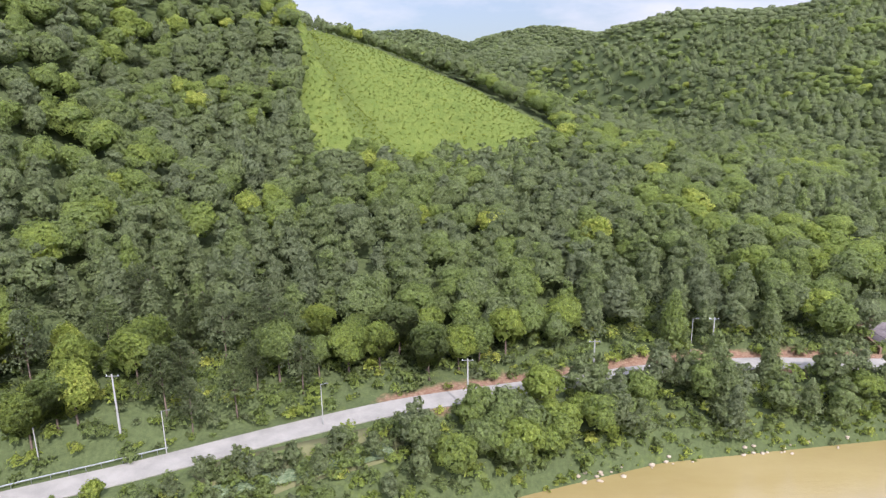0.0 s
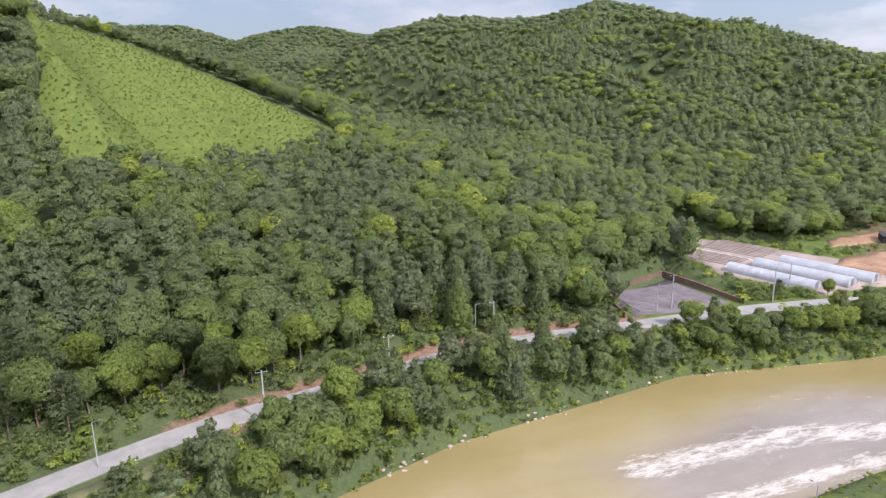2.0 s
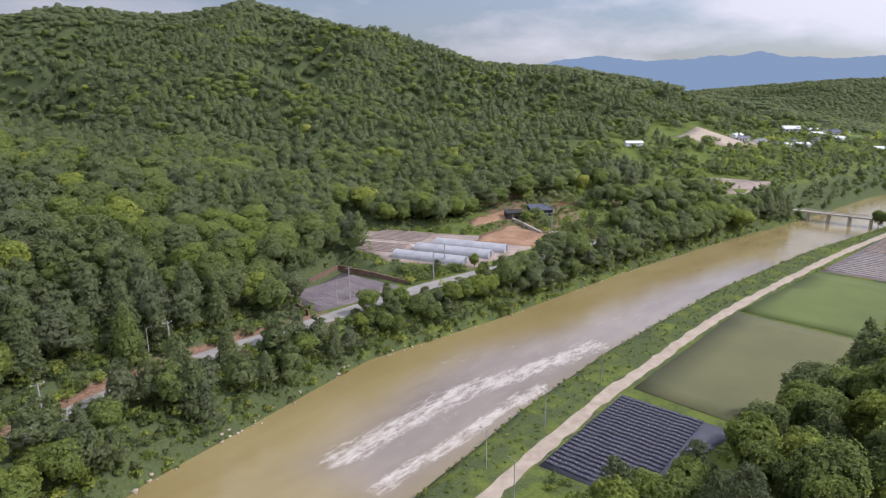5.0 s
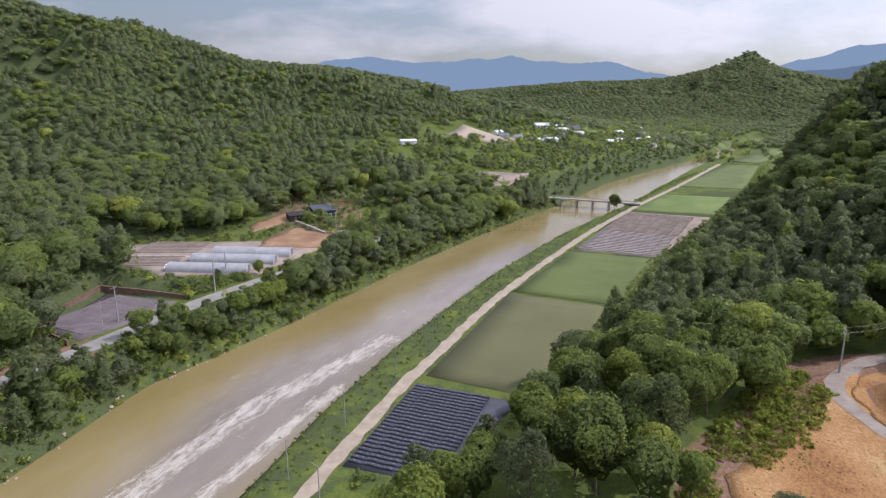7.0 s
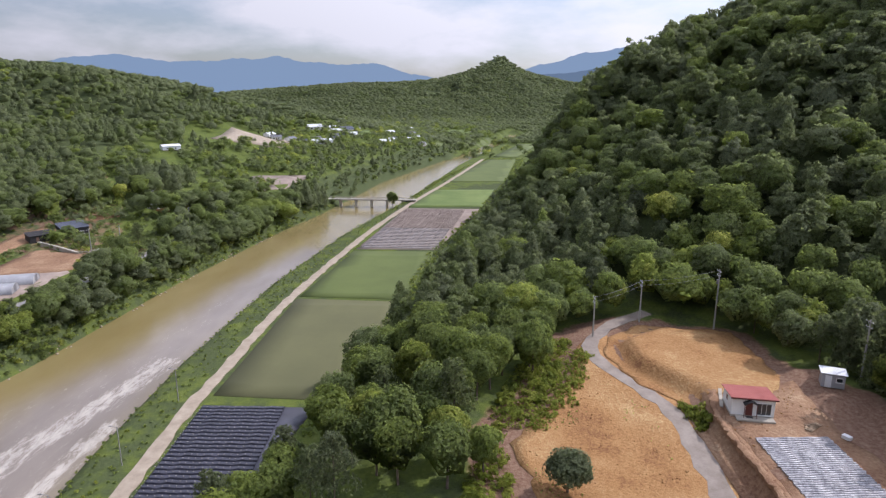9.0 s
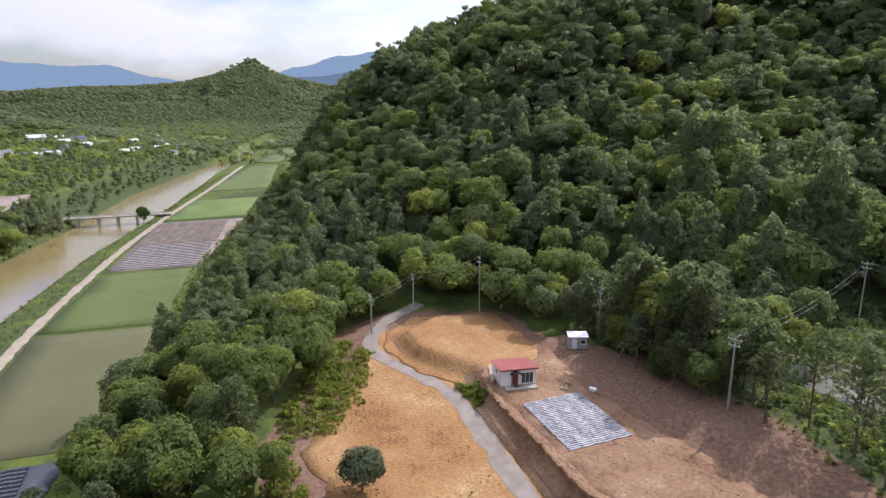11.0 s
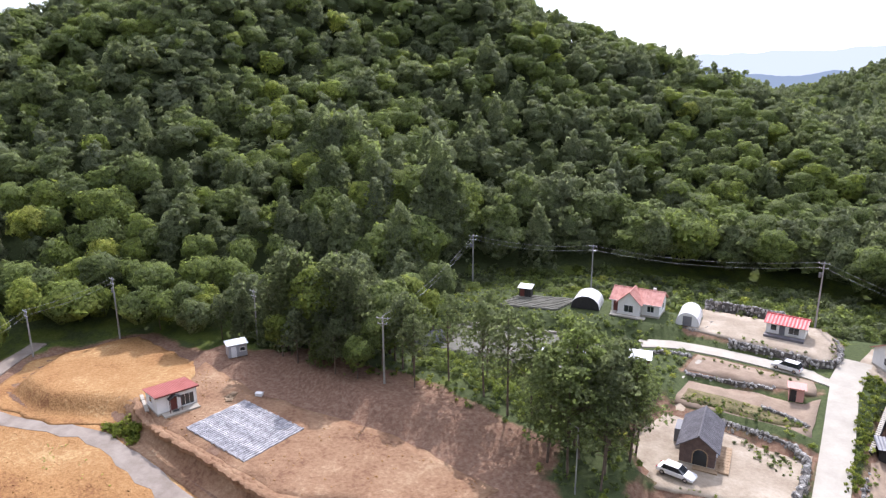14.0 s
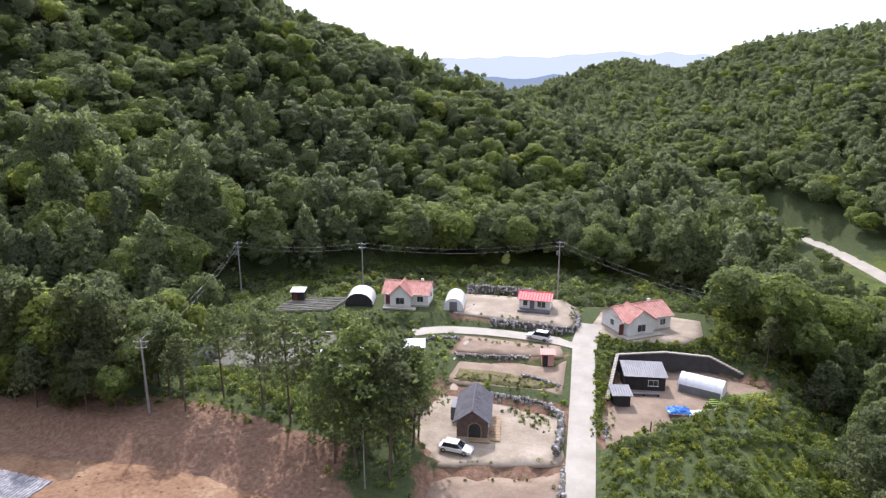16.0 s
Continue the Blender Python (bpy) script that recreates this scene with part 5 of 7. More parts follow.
# ---- yards laid on the pads ----
for nm, poly, mat, lab in [
    ("brick_house_yard", BRICK_YARD, YARD, "beige packed-sand yard round the brick house"),
    ("lower_plot", LOW_YARD, LOAM, "bare brown garden plot beside the lane"),
    ("red_house_yard", RED_YARD, YARD, "sandy yard before the red-roofed house"),
    ("middle_terrace", MID_TERRACE, LOAM, "tilled brown terrace garden"),
    ("top_terrace", TOP_TERRACE, LOAM, "narrow brown terrace under the upper lane"),
    ("shed_yard", EAST_YARD, LOAM, "brown earth yard inside the stone retaining wall"),
    ("parking_yard", CAR_PARK, GREY_YARD, "grey stony parking yard"),
    ("white_house_apron", [(6.5, -117.6), (-0.6, -112.6), (-10.5, -115.4), (-14, -119), (-14, -128), (-9, -129), (5, -128)], YARD, "pale concrete apron round the white house"),
]:
    setting(nm, sheet_mesh(nm, poly, mat, lift=0.03, step=2.0, wobble=0.15), lab, "yard")


# ---- the small house on the red soil ----
def small_house():
    m, w = facing((84.8, -40.2), (83.9, -45.9), 4.8, 14.05)
    h = thing("house", "small white cabin with a single-pitch dull red roof on bare soil", "house", m)
    d = 4.8
    bm = box((0, 0, 1.35), (w, d, 2.7), 0.0)
    for v in bm.verts:
        if v.co.z > 1:
            v.co.z = 3.0 if v.co.y < 0 else 2.45
    part("wall", bm, STUCCO, h)
    part("plinth", box((0, 0, 0.1), (w + 0.12, d + 0.12, 0.3), 0.02), CONCRETE, h)
    part("roof", ribbed((-w / 2 - 0.35, -d / 2 - 0.45, 3.06), (w + 0.7, 0, 0), (0, d + 0.85, -0.62), 22, 0.07, 0.025), RED_SHEET, h, "low single-pitch dull red sheet roof")
    part("fascia", box((0, -d / 2 - 0.46, 3.0), (w + 0.72, 0.05, 0.2), 0.01), DOOR_MAT, h)
    for k in range(5):
        part("batten", box((-w / 2 + w * k / 4, -d / 2 - 0.03, 1.5), (0.10, 0.05, 2.9), 0.01), FRAME, h)
    window(h, 1.5, -d / 2, 1.35, 1.9, 1.7, panes=3)
    window(h, -w / 2, 0.2, 1.7, 0.8, 0.8, "left", 1)
    door(h, -0.5, -d / 2, 0.2, 0.95, 2.0, DOOR_MAT)
    c = part("porch", prism([(-0.95, 2.25), (0, 2.8), (0.95, 2.25), (0.85, 2.2), (0, 2.68), (-0.85, 2.2)], -d / 2 - 0.95, -d / 2), DARK_WOOD, h, "small dark gabled porch hood")
    for s in (-1, 1):
        part("post", rod((s * 0.85 - 0.5, -d / 2 - 0.85, 0.1), (s * 0.85 - 0.5, -d / 2 - 0.85, 2.25), 0.05), DOOR_MAT, h)
    c.location.x = -0.5
    part("deck", box((0.2, -d / 2 - 0.8, 0.12), (5.2, 1.5, 0.24), 0.02), CONCRETE, h, "pale concrete porch slab")
    part("doormat", box((-0.5, -d / 2 - 0.6, 0.26), (0.9, 0.6, 0.03)), DARK_WOOD, h)
    return m


sm = small_house()


def crate(name, label, cat, c, s, mat, rz=0.0, group=""):
    o = thing(name, label, cat, Matrix.LocRotScale(c, Euler((0, 0, rz)), None), group)
    part("body", box((0, 0, s[2] / 2), s, min(s) * 0.08), mat, o)
    part("top", box((0, 0, s[2] + 0.03), (s[0] + 0.06, s[1] + 0.06, 0.06), 0.01), mat, o)
    return o


def storage_shed():
    o = thing("storage_shed", "grey steel container shed with a white roof", "shed", Matrix.LocRotScale((93.2, -59.3, 15.02), Euler((0, 0, -1.95)), None))
    part("wall", box((0, 0, 1.15), (3.2, 2.4, 2.3), 0.04), surface("light grey steel", two((0.36, 0.36, 0.375), 0.8), 0.6, 5, 0.5, bump=0.1), o)
    part("roof", ribbed((-1.85, -1.4, 2.3), (3.7, 0, 0), (0, 2.8, 0.12), 16, 0.05, 0.02), PALE_SHEET, o, "white ribbed roof sheet")
    door(o, -0.7, -1.25, 0.05, 0.9, 1.95, PALE_SHEET)
    window(o, 0.8, -1.25, 1.4, 0.8, 0.6, panes=1)


storage_shed()
crate("planter_box", "white plastic crate on bare soil", "crate", (78.6, -53.3, 14.05), (1.1, 0.7, 0.45), FRAME, 0.5)
for i in range(3):
    o = thing("timber_stack", "pile of pale sawn planks on the soil", "timber", Matrix.LocRotScale((82.0 - 0.35 * i, -50.6 + 0.3 * i, 14.05), Euler((0, 0, -1.2 + 0.15 * i)), None), "plank piles")
    for j in range(4):
        part("plank", box((0, -0.4 + 0.26 * j, 0.08 + 0.02 * (j % 2)), (2.2, 0.22, 0.09), 0.01), TIMBER, o)
for i, (x, y) in enumerate([(88.2, -40.2), (90.2, -40.9), (92.2, -41.6)]):
    o = thing("kerb_stone", "pale concrete kerb beside the cabin's hedge", "kerb", Matrix.LocRotScale((x, y, z_at(x, y)), Euler((0, 0, -0.35)), None), "kerbs")
    part("block", box((0, 0, 0.12), (2.0, 0.5, 0.24), 0.03), CONCRETE, o)

# silvery film beds before the cabin
film_plot = thing("film_bed_plot", "rows of silvery plastic film beds on brown soil", "vegetable bed", pose(0, 0, 14.04), kind="structure")
bm = prism([(-0.27, 0), (-0.23, 0.16), (-0.08, 0.22), (0.08, 0.22), (0.23, 0.16), (0.27, 0)], -5.1, 5.1)
bed_mesh = bpy.data.meshes.new("film_bed")
bmesh.ops.subdivide_edges(bm, edges=[e for e in bm.edges if abs(e.verts[0].co.y - e.verts[1].co.y) > 1], cuts=14)
for v in bm.verts:
    v.co.x += 0.05 * math.sin(v.co.y * 1.7) + 0.025 * math.sin(v.co.y * 5.1)
    v.co.z *= 1 + 0.2 * math.sin(v.co.y * 2.3)
bm.to_mesh(bed_mesh)
bm.free()
bed_mesh.materials.append(WHITE_FILM)
for i in range(30):
    shared("film_bed", bed_mesh, film_plot, Matrix.LocRotScale((65.1 + i * 0.465, -45.9 + 0.05 * math.sin(i * 3), 0), Euler((0, 0, 0.045)), (0.68, 1 - 0.012 * (i % 3), 0.8)))


# ---- utility poles and wires ----
def pole(x, y, tall=10.0, arms=2, turn=0.0, transformer=False, z=None):
    z = z_at(x, y) if z is None else z
    o = thing("utility_pole", "tall pale concrete utility pole with steel crossarms" if arms else "slim pale roadside pole", "utility pole",
              Matrix.LocRotScale((x, y, z), Euler((0, 0, turn)), None), "utility poles")
    part("post", rod((0, 0, -0.3), (0, 0, tall), 0.19 if arms else 0.10, 0.11 if arms else 0.06, 10), POLE_MAT, o)
    for i in range(arms):
        h = tall - 0.35 - 0.9 * i
        a = part("crossarm", box((0, 0.14, h), (2.0 - 0.4 * i, 0.09, 0.09), 0.01), STEEL, o)
        for s in (-0.85, 0, 0.85):
            part("insulator", rod((s * (1 - 0.2 * i), 0.14, h + 0.03), (s * (1 - 0.2 * i), 0.14, h + 0.25), 0.05, 0.035, 6), FRAME, a)
        part("brace", rod((0.5, 0.14, h), (0, 0.14, h - 0.5), 0.02, sides=5), STEEL, a)
    if transformer:
        part("transformer", rod((0.42, 0, tall - 3.1), (0.42, 0, tall - 2.2), 0.26, sides=12), GREY_SHEET, o)
    if not arms:
        part("lamp_arm", rod((0, 0, tall - 0.1), (0.9, 0, tall + 0.15), 0.03, sides=6), STEEL, o)
        part("lamp_head", box((1.0, 0, tall + 0.13), (0.45, 0.16, 0.09), 0.02), GREY_SHEET, o)
    return Vector((x, y, z + tall))


def wire(p, q, sag=0.8, drop=0.1):
    p, q = Vector(p) - Vector((0, 0, drop)), Vector(q) - Vector((0, 0, drop))
    cu = bpy.data.curves.new("cable", "CURVE")
    cu.dimensions = "3D"
    cu.bevel_depth, cu.bevel_resolution = 0.016, 1
    s = cu.splines.new("POLY")
    s.points.add(16)
    for i in range(17):
        u = i / 16
        s.points[i].co = (*(p.lerp(q, u) - Vector((0, 0, sag * 4 * u * (1 - u)))), 1)
    cu.materials.append(WIRE)
    tagged(new("overhead_cable", cu), "thin grey overhead cable between utility poles", "cable", "overhead cables")


P1, P2, P3, P4 = pole(120, -27.5, 8.5), pole(126.5, -38.5, 9), pole(122.5, -52.5, 12.5, transformer=True), pole(95, -65, 10.5)
P5, P6 = pole(63, -65.2, 11.0, 2, 0.4), pole(84, -118, 12.5, 2, 0.5, True)
P7, P8, P9 = pole(59.2, -129.8, 11.5), pole(14.6, -132.8, 13.5, 2, 0.2, True), pole(-24.0, -116.8, 8.5, 0)
P10, P11 = pole(28.1, -60.4, 8.5, 0), pole(80.5, -90.5, 8.0, 0)
for a, b, s in ((P1, P2, 0.4), (P2, P3, 0.5), (P5, P6, 1.6), (P6, P7, 1.2), (P7, P8, 1.6), (P8, P9, 1.2)):
    for dz in (0.1, 1.1):
        wire(a, b, s, dz)
wire(P5, P11, 0.5)
north = [pole(x, y, t, 1 if t > 8 else 0) for x, y, t in ((-58, 80, 7.5), (-49, 85.5, 10), (-42, 84.6, 7), (-20, 92.4, 7.2), (3.5, 96.6, 9.5), (26, 103.6, 9.5), (49, 118.5, 7), (52.5, 116.8, 8.5), (101, 119.5, 8.5), (96, 118.5, 7), (126.5, 113.5, 8.5))]
for x, y in ((108, 52.3), (87, 52.2), (70, 52.2), (66, 44.2)):
    pole(x, y, 6.6, 0, 1.6)
for x, y, t in ((140, 121, 6), (196, 118, 8), (205, 113, 8), (240, 104, 8), (262, 128, 7)):
    pole(x, y, t, 1)


# ---- the hamlet's houses ----
def cross_house(name, label, left, right, z, depth, wing, gx, gw, out, tall=2.7):
    """A white house with a long roof and a gable standing forward of its front."""
    m, w = facing(left, right, depth, z)
    h = thing(name, label, "house", m)
    gable_block(h, w, depth, tall, 1.7, STUCCO, TERRACOTTA, 0.45, True, ribs=18)
    gd = depth / 2 + out
    gable_block(h, gw, gd, tall + 0.1, 2.0, STUCCO, TERRACOTTA, 0.4, False, gx, -depth / 2 - out + gd / 2, 14, 0.2)
    front = -depth / 2
    window(h, gx, front - out, 1.5, 1.7, 1.3)
    for x in wing:
        window(h, x, front, 1.55, 1.2, 1.1)
    window(h, -w / 2, 0.0, 1.6, 1.0, 1.0, "left")
    window(h, w / 2, 0.3, 1.6, 1.0, 1.0, "right")
    dx = gx - gw / 2 - 0.75
    door(h, dx, front, 0.25, 1.0, 2.05, DOOR_MAT)
    part("deck", box((gx, front - out - 0.7, 0.14), (gw + 2.6, 1.3, 0.28), 0.02), CONCRETE, h, "grey stone front step")
    part("step", box((dx, front - 0.6, 0.1), (1.6, 1.2, 0.2), 0.02), CONCRETE, h)
    part("chimney", box((w * 0.3, 0.8, tall + 1.5), (0.5, 0.5, 1.2), 0.03), STUCCO, h)
    part("fascia", box((0, front - 0.44, tall - 0.22), (w + 0.9, 0.05, 0.2)), FRAME, h)
    return h


cross_house("house", "white stuccoed house with a terracotta cross-gabled roof", (48.4, -116.3), (39.2, -117.6), 17.02, 6.2, (3.0,), -0.9, 4.2, 1.5)
cross_house("house", "white stuccoed house with a terracotta roof on a concrete apron", (0.4, -115.6), (-8.2, -122.4), 16.04, 6.6, (3.6,), -2.3, 5.6, 1.3, 2.9)


def red_house():
    m, w = facing((21.2, -122.8), (14.9, -122.9), 4.4, 16.55)
    h = thing("house", "small white house with a scarlet sheet roof and dark steps", "house", m)
    gable_block(h, w, 4.4, 2.5, 0.95, STUCCO, SCARLET, 0.4, True, ribs=12, base=0.5)
    window(h, 1.4, -2.2, 1.55, 1.6, 1.2)
    window(h, -1.9, -2.2, 1.6, 0.9, 1.0, panes=1)
    door(h, -0.5, -2.2, 0.3, 0.95, 2.0, GREY_SHEET)
    part("deck", box((0, -2.9, 0.2), (w + 0.2, 1.3, 0.4), 0.02), SLATE, h, "dark slate front step")
    window(h, -w / 2, 0, 1.6, 0.9, 0.9, "left", 1)


red_house()


def brick_house():
    m, w = facing((21.7, -77.6), (17.4, -78.4), 8.3, 12.55)
    d = 8.3
    h = thing("brick_house", "dark brick cottage with a steep grey tiled roof and arched door", "house", m)
    gable_block(h, w, d, 2.8, 1.6, BRICKWORK, SLATE, 0.45, False, ribs=22)
    arch = [(-0.85, 0)] + [(-0.85 * math.cos(math.pi * k / 10), 1.45 + 0.85 * math.sin(math.pi * k / 10)) for k in range(11)] + [(0.85, 0)]
    part("doorway", prism([(x + 0.35, z + 0.1) for x, z in arch], -d / 2 - 0.05, -d / 2 + 0.1), GLASS, h, "tall arched dark doorway")
    part("door_arch", prism([(x * 1.16 + 0.35, z * 1.06 + 0.1) for x, z in arch], -d / 2 - 0.03, -d / 2 + 0.1), TIMBER, h)
    window(h, -w / 2, -1.5, 1.6, 1.1, 1.2, "left")
    window(h, w / 2, -1.5, 1.6, 1.3, 1.2, "right")
    deck = part("deck", box((w / 2 + 0.9, -1.2, 0.11), (1.7, d - 1.5, 0.22), 0.02), TIMBER, h, "pale timber side deck")
    for k in range(9):
        part("board", box((w / 2 + 0.9, -4.15 + k * 0.75, 0.235), (1.66, 0.7, 0.03)), TIMBER, deck)
    part("front_step", box((1.1, -d / 2 - 0.55, 0.09), (3.0, 1.0, 0.18), 0.02), TIMBER, h)
    part("lean_to", box((-w / 2 - 0.7, 2.4, 1.0), (1.3, 3.0, 2.0), 0.03), GREY_SHEET, h, "grey sheet lean-to store")
    for k in range(3):
        s = thing("garden_chair", "brown slatted garden chair on the brick house's deck", "chair", m @ pose(w / 2 + 0.7, -3.6 + 0.7 * k, 0.26), "deck chairs")
        part("seat", box((0, 0, 0.42), (0.48, 0.46, 0.05), 0.01), TIMBER, s)
        part("backrest", box((0.22, 0, 0.72), (0.05, 0.46, 0.5), 0.01), TIMBER, s)
        for a in (-0.2, 0.2):
            for b in (-0.19, 0.19):
                part("leg", box((a, b, 0.2), (0.05, 0.05, 0.4)), TIMBER, s)


brick_house()


def hut(name, label, left, right, depth, z, tall, wall, roof, dr=DOOR_MAT, slope=0.25, win=True):
    m, w = facing(left, right, depth, z)
    o = thing(name, label, "shed", m)
    bm = prism([(-depth / 2, 0), (depth / 2, 0), (depth / 2, tall + slope), (-depth / 2, tall)], -w / 2, w / 2)
    bm.transform(Matrix.Rotation(math.pi / 2, 4, "Z"))
    part("wall", bm, wall, o)
    k = slope / depth
    part("roof", ribbed((-w / 2 - 0.3, -depth / 2 - 0.4, tall - 0.4 * k + 0.02), (w + 0.6, 0, 0), (0, depth + 0.7, (depth + 0.7) * k), max(6, int(w * 3)), 0.06, 0.025), roof, o)
    door(o, -w * 0.22, -depth / 2, 0.02, 0.9, 1.95, dr)
    if win:
        window(o, w * 0.2, -depth / 2, 1.35, min(1.5, w * 0.3), 0.9)
    return o


hut("outhouse", "tiny pink plastered outhouse on the terrace", (13.4, -102.4), (11.4, -102.8), 1.7, 13.85, 2.3, PINK, PINK, DARK_WOOD, 0.1, False)
hut("garden_hut", "small dark hut with a pale roof beside the crop rows", (67.6, -112.2), (65.2, -112.9), 2.0, 17.05, 2.2, DARK_WOOD, PALE_SHEET, win=False)
hut("market_kiosk", "open timber kiosk under a white roof by the parking yard", (36.6, -96.0), (33.2, -97.2), 2.8, 14.65, 2.4, BOARD_RED, PALE_SHEET)
hut("black_workshop", "black boarded workshop under a grey corrugated roof", (-0.6, -101.4), (-7.0, -102.6), 4.6, 12.05, 2.5, DARK_WOOD, GREY_SHEET, DARK_WOOD, 0.5)
hut("tool_shed", "small black tool shed with a grey sheet roof", (1.0, -94.6), (-1.6, -95.3), 2.6, 12.05, 2.0, DARK_WOOD, GREY_SHEET, DARK_WOOD, 0.3, False)


# ---- plastic tunnels ----
def tunnel(label, left, right, length, z, rise, door_w=1.6, mat=PLASTIC, hoops=8, name="greenhouse_tunnel", mouth=None):
    """A half-round film tunnel whose end wall runs from left to right."""
    m, w = facing(left, right, length, z)
    o = thing(name, label, "greenhouse", m, "greenhouse tunnels")
    bm = bmesh.new()
    n, rows = 14, hoops * 2
    pts = [(-w / 2 * math.cos(math.pi * k / n) * (1 - 0.06 * math.sin(math.pi * k / n)), rise * math.sin(math.pi * k / n) ** 0.8) for k in range(n + 1)]
    ring = []
    for j in range(rows + 1):
        dip = 0.985 if j % 2 else 1.0
        ring.append([bm.verts.new((x * dip, -length / 2 + length * j / rows, h * dip)) for x, h in pts])
    for j in range(rows):
        for k in range(n):
            bm.faces.new((ring[j][k], ring[j][k + 1], ring[j + 1][k + 1], ring[j + 1][k]))
    part("cover", bm, mat, o, smooth=True)
    # a dark mouth is a closed wall coloured like the shade inside
    for s in (-1, 1):
        part("end_wall", prism([(x * 0.985, h * 0.985) for x, h in pts], s * (length / 2 - 0.1), s * (length / 2 - 0.03)), mouth or mat, o)
    if not mouth:
        part("door", box((0, -length / 2, 0.95), (door_w, 0.06, 1.9), 0.01), GREY_SHEET, o)
    for j in range(hoops + 1):
        b = bmesh.new()
        y = -length / 2 + length * j / hoops
        for (x1, h1), (x2, h2) in zip(pts[:-1:2], pts[2::2]):
            rod((x1 * 1.004, y, h1 * 1.004), (x2 * 1.004, y, h2 * 1.004), 0.025, sides=4, bm=b)
        part("hoop", b, STEEL, o)
    return o


for (lx, ly), (rx, ry), ln in (((141.0, 115.0), (146.4, 116.6), 24), ((152.4, 114.0), (157.8, 115.6), 26), ((161.4, 114.4), (167.2, 116.2), 25)):
    tunnel("long milky plastic greenhouse tunnel beside the field rows", (lx, ly), (rx, ry), ln, 9.05, 2.2, hoops=12)
tunnel("white plastic dome shelter, its mouth's shade painted as a dark wall", (55.8, -113.0), (50.2, -114.6), 6.0, 17.04, 2.7, mat=WHITE_PLASTIC, hoops=5, mouth=DARK_WOOD)
tunnel("clear plastic dome greenhouse on a stone base", (36.0, -117.6), (31.8, -118.4), 7.0, 16.6, 2.6, mat=WHITE_PLASTIC, hoops=6)
t = tunnel("white plastic tunnel with a grey front wall", (-10.2, -107.6), (-8.9, -103.4), 6.9, 12.05, 2.6, hoops=6, mat=WHITE_PLASTIC, mouth=WHITE_PLASTIC)
part("side_wall", box((2.17, 0, 0.65), (0.12, 6.4, 1.3), 0.02), GREY_SHEET, t, "grey sheet side wall")
tunnel("dark grey tarpaulin storage tunnel at the yard's end", (68.2, -87.4), (71.6, -88.6), 6.5, 14.65, 1.9, mat=GREY_SHEET, hoops=5, name="storage_tunnel", mouth=DARK_WOOD)


# ---- cars ----
def car(label, m, suv=False, ln=4.7):
    o = thing("car", label, "car", m, "parked cars")
    h, wd = (1.68, 0.93) if suv else (1.44, 0.91)
    belt = 0.98 if suv else 0.88
    body = [(-ln / 2, 0.42), (-ln / 2 + 0.05, 0.75), (-ln / 2 + 0.25, belt), (ln / 2 - 1.15, belt), (ln / 2 - 0.2, belt - 0.2), (ln / 2, 0.6), (ln / 2 - 0.02, 0.3), (-ln / 2 + 0.1, 0.3)]
    bm = prism(body, -wd, wd)
    bmesh.ops.bevel(bm, geom=list(bm.edges), offset=0.07, segments=2, affect="EDGES")
    part("body", bm, PAINT, o, smooth=False)
    back = -ln / 2 + (0.15 if suv else 0.55)
    cab = [(back, belt - 0.03), (back + 0.35, h), (back + 1.9, h + 0.02), (ln / 2 - 1.9, h - 0.05), (ln / 2 - 1.15, belt - 0.03)]
    bm = bmesh.new()
    a = [bm.verts.new((x, -wd * (0.92 if z < belt else 0.74), z)) for x, z in cab]
    b = [bm.verts.new((x, wd * (0.92 if z < belt else 0.74), z)) for x, z in cab]
    for i in range(len(cab)):
        j = (i + 1) % len(cab)
        bm.faces.new((a[i], b[i], b[j], a[j]))
    bm.faces.new(a)
    bm.faces.new(b[::-1])
    part("windows", bm, GLASS, o, "dark tinted windows")
    part("roof", box(((back + 0.35 + ln / 2 - 1.9) / 2, 0, h + 0.005), (ln / 2 - 1.9 - back - 0.35, wd * 1.52, 0.07), 0.03), PAINT, o)
    for x in (-ln / 2 + 0.85, ln / 2 - 0.9):
        for s in (-1, 1):
            wheel = part("wheel", rod((x, s * (wd - 0.2), 0.33), (x, s * (wd + 0.01), 0.33), 0.33, sides=16), TYRE, o)
            part("rim", rod((x, s * (wd - 0.02), 0.33), (x, s * (wd + 0.025), 0.33), 0.21, sides=12), RIM, wheel)
    for s in (-1, 1):
        part("headlight", box((ln / 2 - 0.1, s * 0.66, 0.66), (0.16, 0.34, 0.13), 0.03), LAMP_WHITE, o)
        part("tail_light", box((-ln / 2 + 0.07, s * 0.7, 0.8), (0.1, 0.3, 0.14), 0.02), LAMP_RED, o)
        part("mirror", box((ln / 2 - 1.55, s * (wd + 0.08), belt + 0.06), (0.14, 0.18, 0.12), 0.03), PAINT, o)
    part("bumper", box((ln / 2 - 0.02, 0, 0.42), (0.12, wd * 1.8, 0.22), 0.04), PAINT, o)
    return o


car("white saloon car parked beside the brick house", Matrix.LocRotScale((20.9, -74.3, 12.55), Euler((0, 0, math.radians(-183))), None))
car("white sport utility car parked on the upper lane", Matrix.LocRotScale((15.4, -111.6, 15.1), Euler((0, 0, math.radians(-10))), None), True, 4.5)
car("white hatchback parked in the stony yard", Matrix.LocRotScale((50.6, -92.0, 14.65), Euler((0, 0, math.radians(70))), None), False, 4.3)
car("white van-like car parked under the pines", Matrix.LocRotScale((42.8, -95.0, 14.65), Euler((0, 0, math.radians(150))), None), True, 4.4)


